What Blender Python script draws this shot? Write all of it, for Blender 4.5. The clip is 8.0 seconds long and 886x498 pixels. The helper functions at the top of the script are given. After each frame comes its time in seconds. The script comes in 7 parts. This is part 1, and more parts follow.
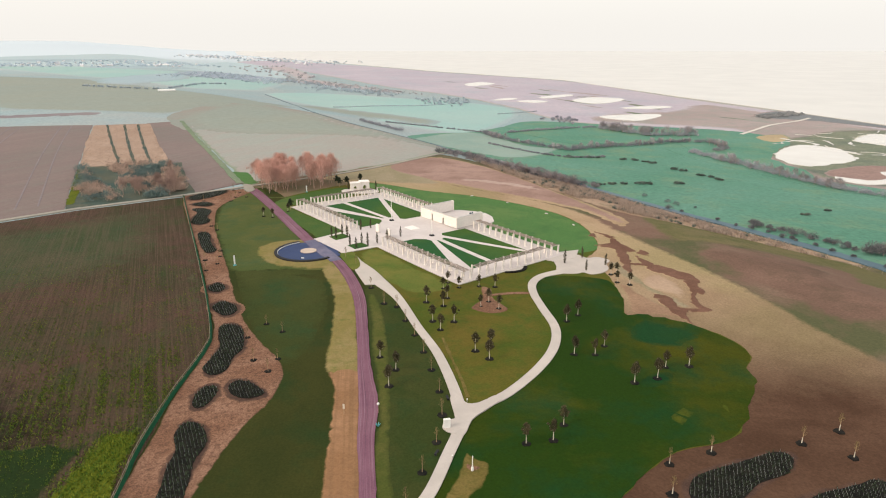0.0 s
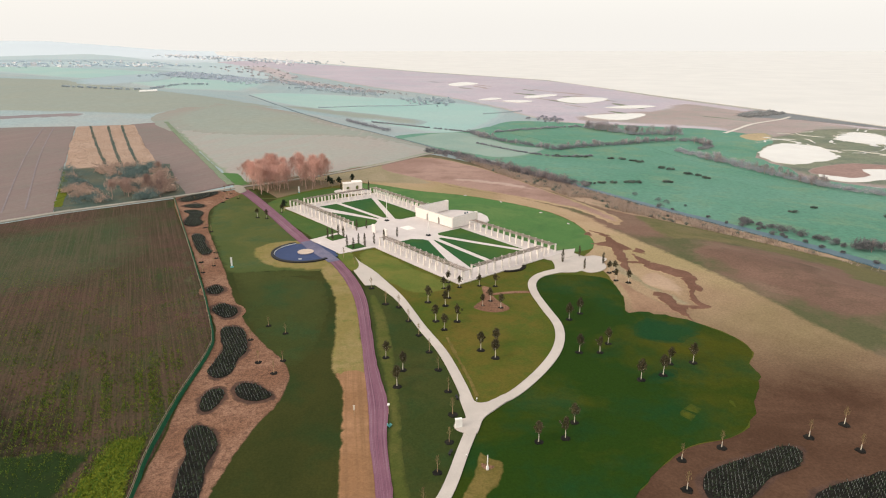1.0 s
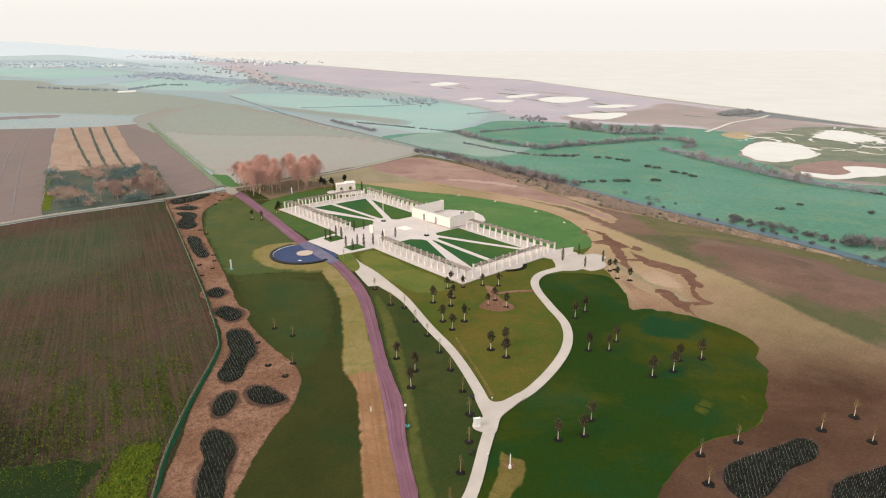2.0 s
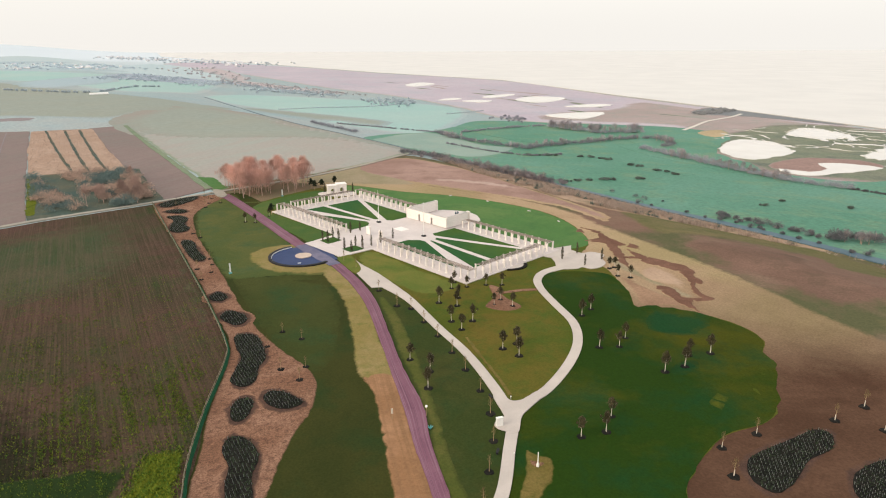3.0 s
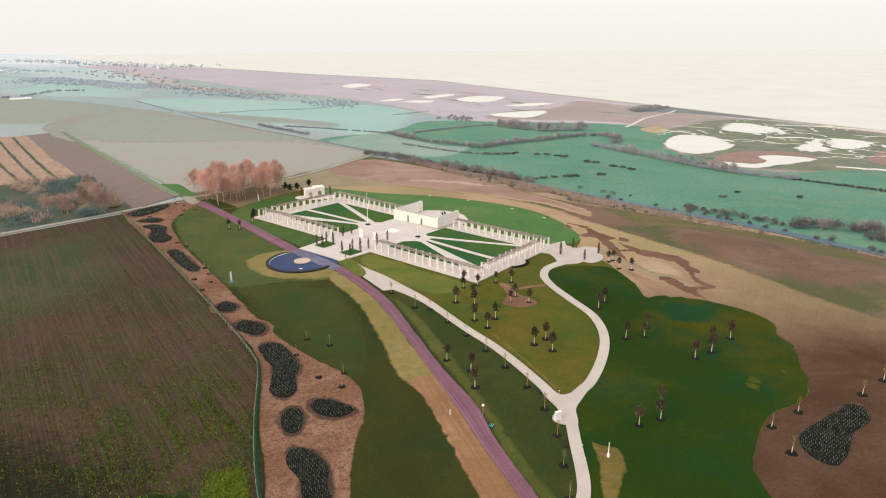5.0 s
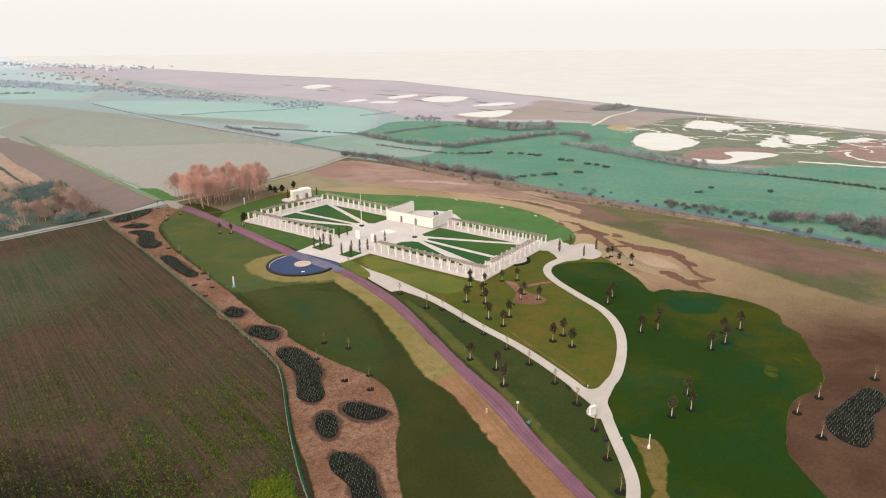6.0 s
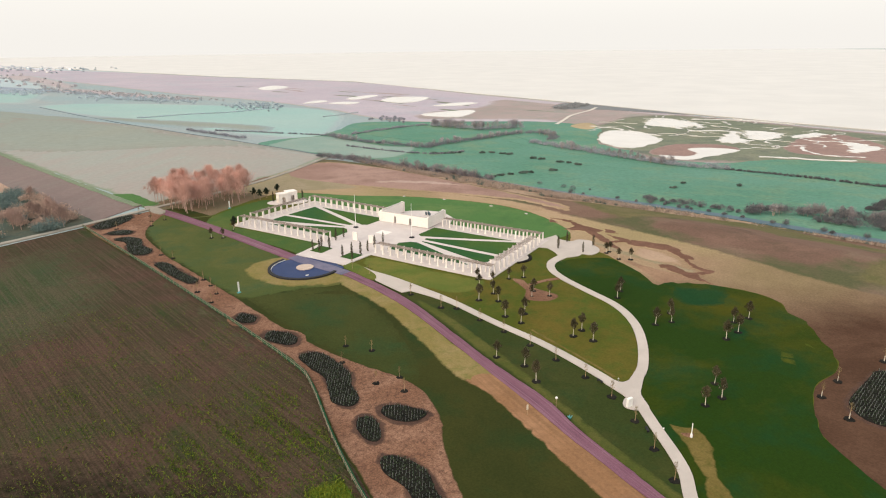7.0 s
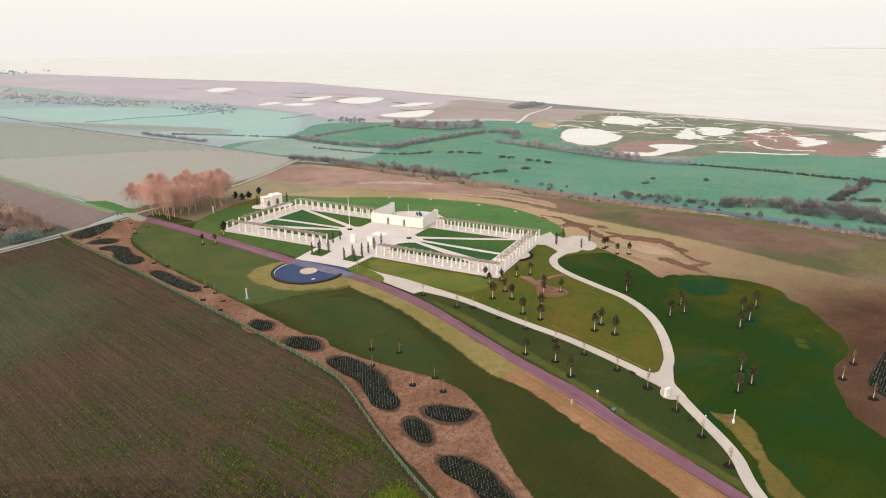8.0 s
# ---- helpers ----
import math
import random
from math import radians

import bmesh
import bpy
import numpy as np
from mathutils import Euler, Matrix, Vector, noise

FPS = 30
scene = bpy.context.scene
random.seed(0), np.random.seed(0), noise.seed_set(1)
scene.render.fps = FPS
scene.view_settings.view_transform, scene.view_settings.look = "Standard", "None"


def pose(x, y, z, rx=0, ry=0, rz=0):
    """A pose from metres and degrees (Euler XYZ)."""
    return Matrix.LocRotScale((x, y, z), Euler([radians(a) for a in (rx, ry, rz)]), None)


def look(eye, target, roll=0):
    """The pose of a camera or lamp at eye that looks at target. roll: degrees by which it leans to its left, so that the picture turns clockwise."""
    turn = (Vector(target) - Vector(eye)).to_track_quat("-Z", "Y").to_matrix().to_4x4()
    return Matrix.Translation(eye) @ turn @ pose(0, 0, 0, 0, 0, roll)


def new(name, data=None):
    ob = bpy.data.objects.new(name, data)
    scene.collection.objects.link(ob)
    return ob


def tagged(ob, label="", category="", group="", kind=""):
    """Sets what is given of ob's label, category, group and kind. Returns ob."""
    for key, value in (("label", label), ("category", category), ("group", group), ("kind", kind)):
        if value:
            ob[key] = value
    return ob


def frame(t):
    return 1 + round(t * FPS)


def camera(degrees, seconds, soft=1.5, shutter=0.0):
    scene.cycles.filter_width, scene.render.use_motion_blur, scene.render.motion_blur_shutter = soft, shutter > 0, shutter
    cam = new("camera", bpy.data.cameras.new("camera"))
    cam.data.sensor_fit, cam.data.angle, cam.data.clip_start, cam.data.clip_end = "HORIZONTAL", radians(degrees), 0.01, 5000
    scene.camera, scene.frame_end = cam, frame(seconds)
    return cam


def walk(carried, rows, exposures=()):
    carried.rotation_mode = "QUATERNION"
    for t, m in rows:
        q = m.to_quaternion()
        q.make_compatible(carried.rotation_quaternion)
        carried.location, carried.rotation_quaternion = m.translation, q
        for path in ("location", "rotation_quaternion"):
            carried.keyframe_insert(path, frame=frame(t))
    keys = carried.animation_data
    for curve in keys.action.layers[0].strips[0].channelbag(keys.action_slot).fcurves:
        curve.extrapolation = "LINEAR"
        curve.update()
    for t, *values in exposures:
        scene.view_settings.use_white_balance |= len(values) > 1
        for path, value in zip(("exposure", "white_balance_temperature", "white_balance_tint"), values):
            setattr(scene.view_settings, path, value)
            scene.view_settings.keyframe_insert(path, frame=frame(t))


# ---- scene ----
from mathutils import geometry

cam = camera(68.5, 8.0, soft=1.1)
METRES, EYE, TILT, LEAN, TURN = 100.0, 76.0, -18.0, 0.0, 0.0
ROWS = [
    (0.0, 0.0, 0.0, 0.0, 0.0, 0.0, -0.0),
    (0.5, -0.0258, 0.0005, -0.0004, -0.8, -0.0, 0.25),
    (1.0, -0.0565, 0.0015, -0.0007, -1.55, 0.0, 0.5),
    (1.5, -0.0921, 0.0032, -0.0009, -2.4, -0.01, 0.78),
    (3.0, -0.2264, 0.014, 0.0022, -5.7, -0.05, 1.95),
    (3.5, -0.2812, 0.0203, 0.0038, -7.06, -0.1, 2.43),
    (4.0, -0.3405, 0.0285, 0.0063, -8.56, -0.15, 2.95),
    (4.5, -0.4046, 0.0392, 0.0093, -10.1, -0.22, 3.48),
    (6.0, -0.6227, 0.0916, 0.0226, -15.49, -0.57, 5.27),
    (6.5, -0.7031, 0.1161, 0.0297, -17.52, -0.76, 5.94),
    (7.0, -0.7873, 0.1456, 0.038, -19.64, -0.97, 6.65),
    (7.5, -0.8749, 0.18, 0.0483, -21.9, -1.23, 7.39),
    (8.0, -0.9652, 0.22, 0.0603, -24.29, -1.53, 8.17),
]
walk(cam, [(t, pose(0, 0, EYE, TILT, LEAN, TURN) @ pose(METRES * x, METRES * y, METRES * z, 90 + pitch, roll, yaw)) for t, x, y, z, yaw, pitch, roll in ROWS])

# ---------------------------------------------------------------- world and sun
world = bpy.data.worlds.new("hazy_sky")
scene.world = world
world.use_nodes = True
wn, wl = world.node_tree.nodes, world.node_tree.links
wn.clear()
sky = wn.new("ShaderNodeTexSky")
sky.sky_type, sky.sun_disc = "NISHITA", False
sky.sun_elevation, sky.sun_rotation = radians(24), radians(-115)
sky.air_density, sky.dust_density, sky.ozone_density = 1.0, 6.0, 1.0
sky_light = wn.new("ShaderNodeBackground")
sky_light.inputs["Strength"].default_value = 0.07
wl.new(sky.outputs[0], sky_light.inputs["Color"])
cloud = wn.new("ShaderNodeBackground")          # the even cream veil of high cloud
cloud.inputs["Color"].default_value = (1.0, 0.962, 0.905, 1)
cloud.inputs["Strength"].default_value = 0.92
veil = wn.new("ShaderNodeAddShader")
wl.new(sky_light.outputs[0], veil.inputs[0])
wl.new(cloud.outputs[0], veil.inputs[1])
wo = wn.new("ShaderNodeOutputWorld")
wl.new(veil.outputs[0], wo.inputs["Surface"])

sun_data = bpy.data.lights.new("sun", "SUN")
sun_data.energy, sun_data.angle, sun_data.color = 1.0, radians(14), (1.0, 0.93, 0.84)
sun = new("sun", sun_data)
sun.matrix_world = look((-60, -30, 60), (0, 0, 0))


# ---------------------------------------------------------------- materials
def nodes_of(name):
    m = bpy.data.materials.new(name)
    m.use_nodes = True
    nt = m.node_tree
    return m, nt, nt.nodes["Principled BSDF"]


def rgb(c):
    return (c[0], c[1], c[2], 1.0)


def noise_of(nt, vec, scale, detail=4.0, rough=0.6, dist=0.0):
    n = nt.nodes.new("ShaderNodeTexNoise")
    n.inputs["Scale"].default_value, n.inputs["Detail"].default_value = scale, detail
    n.inputs["Roughness"].default_value, n.inputs["Distortion"].default_value = rough, dist
    if vec is not None:
        nt.links.new(vec, n.inputs["Vector"])
    return n.outputs["Fac"]


def span(nt, fac, lo, hi, a=0.0, b=1.0):
    n = nt.nodes.new("ShaderNodeMapRange")
    n.inputs["From Min"].default_value, n.inputs["From Max"].default_value = lo, hi
    n.inputs["To Min"].default_value, n.inputs["To Max"].default_value = a, b
    nt.links.new(fac, n.inputs["Value"])
    return n.outputs["Result"]


def mixed(nt, fac, a, b, blend="MIX"):
    n = nt.nodes.new("ShaderNodeMix")
    n.data_type, n.blend_type = "RGBA", blend
    for sock, v in ((n.inputs[0], fac), (n.inputs[6], a), (n.inputs[7], b)):
        if isinstance(v, (int, float)):
            sock.default_value = v
        elif isinstance(v, tuple):
            sock.default_value = rgb(v)
        else:
            nt.links.new(v, sock)
    return n.outputs[2]


def bump_into(nt, bsdf, fac, strength, distance):
    b = nt.nodes.new("ShaderNodeBump")
    b.inputs["Strength"].default_value, b.inputs["Distance"].default_value = strength, distance
    nt.links.new(fac, b.inputs["Height"])
    nt.links.new(b.outputs[0], bsdf.inputs["Normal"])


def place_of(nt):
    return nt.nodes.new("ShaderNodeNewGeometry").outputs["Position"]


def turned(nt, vec, angle, sx, sy):
    m = nt.nodes.new("ShaderNodeMapping")
    m.vector_type = "TEXTURE"
    m.inputs["Rotation"].default_value = (0, 0, radians(angle))
    m.inputs["Scale"].default_value = (sx, sy, 1)
    nt.links.new(vec, m.inputs["Vector"])
    return m.outputs[0]


NETS = {}


def finish_ground(m, nt, p, col, grain, rough, spec, sheen, bump):
    nt.links.new(col, p.inputs["Base Color"])
    p.inputs["Roughness"].default_value = rough
    p.inputs["Specular IOR Level"].default_value = spec
    p.inputs["Sheen Weight"].default_value = sheen
    p.inputs["Sheen Roughness"].default_value = 0.5
    if bump:
        bump_into(nt, p, grain, bump, 0.12)
    return m


def ground_mat(name, a, b, c, big=0.03, mid=0.25, fine=2.5, cmix=0.5, rough=0.9, sheen=0.0, rows=None, row_colour=None,
               bump=0.5, spec=0.05, speck=0.25, patch=(0.42, 0.62), row_mix=0.75):
    """Soil or sward: two colours in broad patches, a third in small ones, grain, and rows (angle, spacing) where it is worked."""
    def net(nt, pos):
        col = mixed(nt, span(nt, noise_of(nt, pos, big, 5, 0.6, 0.4), *patch), a, b)
        col = mixed(nt, span(nt, noise_of(nt, pos, mid, 6, 0.65), 0.48, 0.72, 0, cmix), col, c)
        if rows:
            angle, gap = rows
            stretched = turned(nt, pos, angle, 60.0, gap)
            r = noise_of(nt, stretched, 1.0, 3, 0.6)
            col = mixed(nt, span(nt, r, 0.42, 0.62, 0, row_mix), col, row_colour or c)
        grain = noise_of(nt, pos, fine, 5, 0.7)
        return mixed(nt, 1.0, col, mixed(nt, span(nt, grain, 0.25, 0.75), (1 - speck,) * 3, (1 + speck,) * 3), "MULTIPLY"), grain
    NETS[name] = (net, (rough, spec, sheen, bump))
    m, nt, p = nodes_of(name)
    return finish_ground(m, nt, p, *net(nt, place_of(nt)), rough, spec, sheen, bump)


BLENDS = {}


def blend_of(upper, under):
    """The upper surface, thinning out unevenly into the one it lies on where the mesh's fade rises to one."""
    key = upper.name + "_into_" + under.name
    if key not in BLENDS:
        m, nt, p = nodes_of(key)
        pos = place_of(nt)
        (net, look_of), (net2, _) = NETS[upper.name], NETS[under.name]
        (col, grain), (col2, _) = net(nt, pos), net2(nt, pos)
        at = nt.nodes.new("ShaderNodeAttribute")
        at.attribute_name = "fade"
        add = nt.nodes.new("ShaderNodeMath")
        add.operation = "ADD"
        nt.links.new(at.outputs["Fac"], add.inputs[0])
        nt.links.new(span(nt, noise_of(nt, pos, 0.35, 7, 0.72), 0.2, 0.8, -0.4, 0.4), add.inputs[1])
        col = mixed(nt, span(nt, add.outputs[0], 0.2, 0.66), col, col2)
        BLENDS[key] = finish_ground(m, nt, p, col, grain, *look_of)
    return BLENDS[key]


def plain_mat(name, a, b, scale=1.5, rough=0.7, metal=0.0, bump=0.2, spec=0.5, vary=0.0):
    m, nt, p = nodes_of(name)
    co = nt.nodes.new("ShaderNodeTexCoord").outputs["Object"]
    n = noise_of(nt, co, scale, 5, 0.65)
    col = mixed(nt, span(nt, n, 0.35, 0.65), a, b)
    if vary:
        info = nt.nodes.new("ShaderNodeObjectInfo")
        col = mixed(nt, 1.0, col, mixed(nt, info.outputs["Random"], (1 - vary,) * 3, (1 + vary,) * 3), "MULTIPLY")
    nt.links.new(col, p.inputs["Base Color"])
    p.inputs["Roughness"].default_value, p.inputs["Metallic"].default_value = rough, metal
    p.inputs["Specular IOR Level"].default_value = spec
    if bump:
        bump_into(nt, p, n, bump, 0.02)
    return m


def leaf_mat(name, a, b, rough=0.8):
    """Foliage and twigs: every leaf its own tone."""
    m, nt, p = nodes_of(name)
    g = nt.nodes.new("ShaderNodeNewGeometry")
    info = nt.nodes.new("ShaderNodeObjectInfo")
    col = mixed(nt, g.outputs["Random Per Island"], a, b)
    col = mixed(nt, 1.0, col, mixed(nt, info.outputs["Random"], (0.75,) * 3, (1.25,) * 3), "MULTIPLY")
    nt.links.new(col, p.inputs["Base Color"])
    p.inputs["Roughness"].default_value, p.inputs["Specular IOR Level"].default_value = rough, 0.2
    return m


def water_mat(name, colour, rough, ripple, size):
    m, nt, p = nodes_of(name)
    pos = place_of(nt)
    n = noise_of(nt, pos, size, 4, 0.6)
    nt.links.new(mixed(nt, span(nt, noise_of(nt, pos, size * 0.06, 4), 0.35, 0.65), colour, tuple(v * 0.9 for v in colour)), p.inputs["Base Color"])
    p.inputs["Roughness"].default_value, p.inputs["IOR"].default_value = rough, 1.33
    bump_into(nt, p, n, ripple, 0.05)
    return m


# Distance haze is mixed into the pasture's base colour: pale, blue-green.
ground_mat("hazed_pasture", (0.27, 0.343, 0.348), (0.308, 0.341, 0.334), (0.254, 0.343, 0.371), big=0.006, mid=0.03, fine=0.5, sheen=0.03, bump=0.2)


def with_haze_fade(name, low_name, pale):
    """The pasture, its colour fading far off into a pale haze tone."""
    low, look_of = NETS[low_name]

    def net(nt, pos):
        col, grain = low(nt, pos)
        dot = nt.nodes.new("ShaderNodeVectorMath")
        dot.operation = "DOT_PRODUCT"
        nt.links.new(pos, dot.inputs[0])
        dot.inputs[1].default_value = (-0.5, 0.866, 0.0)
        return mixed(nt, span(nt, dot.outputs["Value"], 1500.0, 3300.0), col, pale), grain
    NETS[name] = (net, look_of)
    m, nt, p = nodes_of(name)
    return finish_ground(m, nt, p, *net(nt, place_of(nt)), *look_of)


M_ground = with_haze_fade("farmland", "hazed_pasture", (0.56, 0.62, 0.655))
M_lawn = ground_mat("lawn_turf", (0.066, 0.082, 0.012), (0.112, 0.09, 0.018), (0.045, 0.088, 0.014), big=0.05, mid=0.12, fine=2.2, cmix=0.8, patch=(0.38, 0.62))
M_lawn_west = ground_mat("lawn_turf_west", (0.03, 0.036, 0.009), (0.042, 0.044, 0.011), (0.017, 0.04, 0.012), big=0.02, mid=0.05, fine=2.2, cmix=0.9)
M_lawn_lush = ground_mat("lush_turf", (0.0165, 0.04, 0.004), (0.056, 0.057, 0.0045), (0.0055, 0.046, 0.016), big=0.022, mid=0.045, fine=2.2, cmix=0.85, patch=(0.47, 0.66))
M_lawn_teal = ground_mat("teal_turf", (0.008, 0.043, 0.013), (0.012, 0.046, 0.014), (0.014, 0.044, 0.008), big=0.05, mid=0.1, fine=2.2)
M_lawn_straw = ground_mat("sunny_turf", (0.06, 0.072, 0.008), (0.075, 0.08, 0.01), (0.03, 0.06, 0.008), big=0.05, mid=0.1, fine=2.2, cmix=0.8)
M_court_lawn = ground_mat("court_turf", (0.026, 0.088, 0.03), (0.058, 0.108, 0.024), (0.03, 0.082, 0.02), big=0.025, mid=0.4, fine=2.5, speck=0.18, patch=(0.38, 0.6))
M_back_lawn = ground_mat("seaward_turf", (0.072, 0.155, 0.048), (0.1, 0.172, 0.056), (0.052, 0.125, 0.042), big=0.04, mid=0.08, fine=2.2, cmix=0.9)
M_dry_grass = ground_mat("dry_grass", (0.2, 0.158, 0.055), (0.25, 0.19, 0.085), (0.13, 0.138, 0.038), big=0.08, mid=0.4, fine=2.5, cmix=0.8)
M_worn = ground_mat("worn_yellow_turf", (0.13, 0.1, 0.028), (0.165, 0.122, 0.04), (0.07, 0.076, 0.016), big=0.1, mid=0.4, fine=2.5, cmix=0.9)
M_lawn_side = ground_mat("side_turf", (0.056, 0.1, 0.026), (0.085, 0.115, 0.032), (0.042, 0.098, 0.03), big=0.04, mid=0.08, fine=2.2, cmix=0.9)
M_pale_grass = ground_mat("pale_verge", (0.0671, 0.0785, 0.0175), (0.0903, 0.0899, 0.0248), (0.0482, 0.067, 0.0146), big=0.08, mid=0.4, fine=2.5, cmix=0.8)
M_orange = ground_mat("orange_soil", (0.25, 0.135, 0.068), (0.315, 0.175, 0.095), (0.18, 0.1, 0.055), big=0.07, mid=0.5, fine=2.0, rows=(97, 0.9), row_colour=(0.204, 0.1148, 0.0595))
M_dirt = ground_mat("raked_dirt", (0.182, 0.096, 0.06), (0.25, 0.142, 0.094), (0.085, 0.042, 0.03), big=0.06, mid=0.8, fine=3.0, cmix=0.8, speck=0.7, bump=0.9)
M_turned = ground_mat("turned_soil", (0.27, 0.172, 0.14), (0.335, 0.222, 0.182), (0.2, 0.122, 0.1), big=0.02, mid=0.06, fine=1.6, cmix=0.8, speck=0.2, patch=(0.4, 0.6))
# Far copy of the marsh colour, paled and made lilac by haze.
M_marsh_hazed = ground_mat("hazed_marsh_sedge", (0.412, 0.362, 0.403), (0.453, 0.397, 0.431), (0.355, 0.365, 0.403), big=0.006, mid=0.012, fine=0.2, cmix=0.9, speck=0.12)
M_lawn_north = ground_mat("north_turf", (0.0627, 0.081, 0.0247), (0.0931, 0.0957, 0.0304), (0.0399, 0.0773, 0.0323), big=0.04, mid=0.08, fine=2.2, cmix=0.9)
M_slope = ground_mat("slope_soil_and_grass", (0.165, 0.102, 0.075), (0.088, 0.09, 0.044), (0.2, 0.142, 0.1), big=0.018, mid=0.04, fine=1.2, cmix=0.8, speck=0.2, patch=(0.46, 0.56))
M_lane = ground_mat("grassy_lane", (0.160, 0.210, 0.135), (0.190, 0.225, 0.150), (0.21, 0.21, 0.15), big=0.05, mid=0.2, fine=1.0)
M_grove_floor = ground_mat("grove_leaf_litter", (0.150, 0.120, 0.075), (0.190, 0.130, 0.085), (0.10, 0.13, 0.06), big=0.05, mid=0.2, fine=1.5)
M_causeway = ground_mat("dusty_causeway", (0.135, 0.13, 0.19), (0.175, 0.165, 0.225), (0.1, 0.1, 0.165), big=0.1, mid=0.5, fine=3.0)
M_ochre = ground_mat("ochre_pasture", (0.37, 0.29, 0.18), (0.41, 0.32, 0.20), (0.33, 0.28, 0.17), big=0.02, mid=0.1, fine=0.6)
M_halo = ground_mat("mulch_stained_soil", (0.07, 0.042, 0.032), (0.1, 0.058, 0.042), (0.045, 0.03, 0.025), big=0.2, mid=0.8, fine=3.0, speck=0.4)
M_lawn_front = ground_mat("front_turf", (0.098, 0.122, 0.026), (0.145, 0.14, 0.034), (0.075, 0.122, 0.024), big=0.06, mid=0.2, fine=2.2, cmix=0.7)
M_meadow_grey = ground_mat("greyish_meadow", (0.22, 0.308, 0.266), (0.259, 0.336, 0.288), (0.281, 0.314, 0.264), big=0.02, mid=0.06, fine=0.5, speck=0.1, bump=0.2)
M_scar = ground_mat("wet_scar_soil", (0.135, 0.07, 0.048), (0.175, 0.095, 0.066), (0.11, 0.058, 0.04), big=0.1, mid=0.5, fine=2.0)
M_olive = ground_mat("olive_grazing", (0.125, 0.112, 0.0516), (0.155, 0.127, 0.0619), (0.0817, 0.0929, 0.0327), big=0.03, mid=0.08, fine=1.5, cmix=0.9)
M_plough = ground_mat("ploughed_soil", (0.0458, 0.0376, 0.021), (0.0728, 0.0406, 0.031), (0.027, 0.0475, 0.015), big=0.035, mid=0.07, fine=2.2, cmix=0.9, rows=(112.8, 0.45), row_colour=(0.0988, 0.0624, 0.044), speck=0.55, bump=1.0, row_mix=0.6)
# Darker copy of the ploughed soil: lens vignette put into the colour.
M_plough_vignette = ground_mat("vignetted_ploughed_soil", (0.0167, 0.0151, 0.00795), (0.0285, 0.0175, 0.013), (0.00921, 0.0225, 0.00544), big=0.035, mid=0.07, fine=2.2, cmix=0.9, rows=(112.8, 0.45), row_colour=(0.0393, 0.0259, 0.0184), speck=0.6, bump=1.0, row_mix=0.6)
M_plough_green = ground_mat("greenish_ploughed_soil", (0.043, 0.056, 0.0241), (0.0671, 0.0624, 0.0344), (0.031, 0.0576, 0.0258), big=0.03, mid=0.08, fine=2.2, cmix=0.9, rows=(112.8, 0.6), row_colour=(0.0903, 0.0704, 0.0473), speck=0.5, bump=0.9, row_mix=0.55)
M_weeds = ground_mat("weedy_stubble", (0.06, 0.088, 0.008), (0.085, 0.105, 0.01), (0.034, 0.062, 0.008), big=0.1, mid=0.7, fine=3.0, cmix=0.7, rows=(80, 0.8), row_colour=(0.14, 0.147, 0.014), speck=0.4, bump=0.9)
M_young_green = ground_mat("young_cereal", (0.014, 0.028, 0.008), (0.018, 0.034, 0.009), (0.026, 0.032, 0.01), big=0.06, mid=0.3, fine=2.0)
M_lawn_mid = ground_mat("middle_turf", (0.033, 0.046, 0.0115), (0.048, 0.054, 0.015), (0.025, 0.048, 0.014), big=0.05, mid=0.15, fine=2.2, cmix=0.8)
M_lawn_upper = ground_mat("upper_west_turf", (0.038, 0.049, 0.013), (0.05, 0.057, 0.016), (0.025, 0.054, 0.019), big=0.03, mid=0.07, fine=2.2, cmix=0.9)
M_red = ground_mat("red_slope_soil", (0.144, 0.0882, 0.0648), (0.18, 0.11, 0.081), (0.108, 0.0765, 0.0522), big=0.03, mid=0.08, fine=1.4, cmix=0.8)
M_thin_grass = ground_mat("thin_new_grass", (0.25, 0.21, 0.13), (0.29, 0.235, 0.155), (0.2, 0.185, 0.1), big=0.06, mid=0.3, fine=1.8)
M_pale_pink = ground_mat("pale_pink_soil", (0.4, 0.285, 0.2), (0.36, 0.25, 0.175), (0.31, 0.215, 0.15), big=0.06, mid=0.2, fine=1.4, speck=0.2)
M_marsh_grit = ground_mat("pale_marsh_grit", (0.56, 0.52, 0.47), (0.62, 0.57, 0.51), (0.5, 0.46, 0.41), big=0.1, mid=0.5, fine=2.0)
M_pale_soil = ground_mat("pale_dry_soil", (0.42, 0.31, 0.265), (0.38, 0.275, 0.23), (0.32, 0.23, 0.19), big=0.04, mid=0.15, fine=1.2, speck=0.2)
M_damp_pink = ground_mat("pinkish_topsoil", (0.24, 0.15, 0.098), (0.29, 0.185, 0.12), (0.19, 0.115, 0.07), big=0.08, mid=0.3, fine=1.8)
# These four far ground colours hold distance haze: paler and bluer.
M_field_hazed = ground_mat("hazed_blue_field", (0.31, 0.39, 0.42), (0.33, 0.40, 0.425), (0.35, 0.405, 0.42), big=0.004, mid=0.02, fine=0.2, speck=0.1, bump=0)
M_wood_floor_hazed = ground_mat("hazed_wood_floor", (0.27, 0.315, 0.365), (0.30, 0.335, 0.375), (0.34, 0.335, 0.36), big=0.01, mid=0.04, fine=0.2, speck=0.15, bump=0)
M_olive_hazed = ground_mat("hazed_olive_field", (0.258, 0.282, 0.244), (0.27, 0.284, 0.24), (0.252, 0.292, 0.258), big=0.006, mid=0.02, fine=0.2, speck=0.1, bump=0)
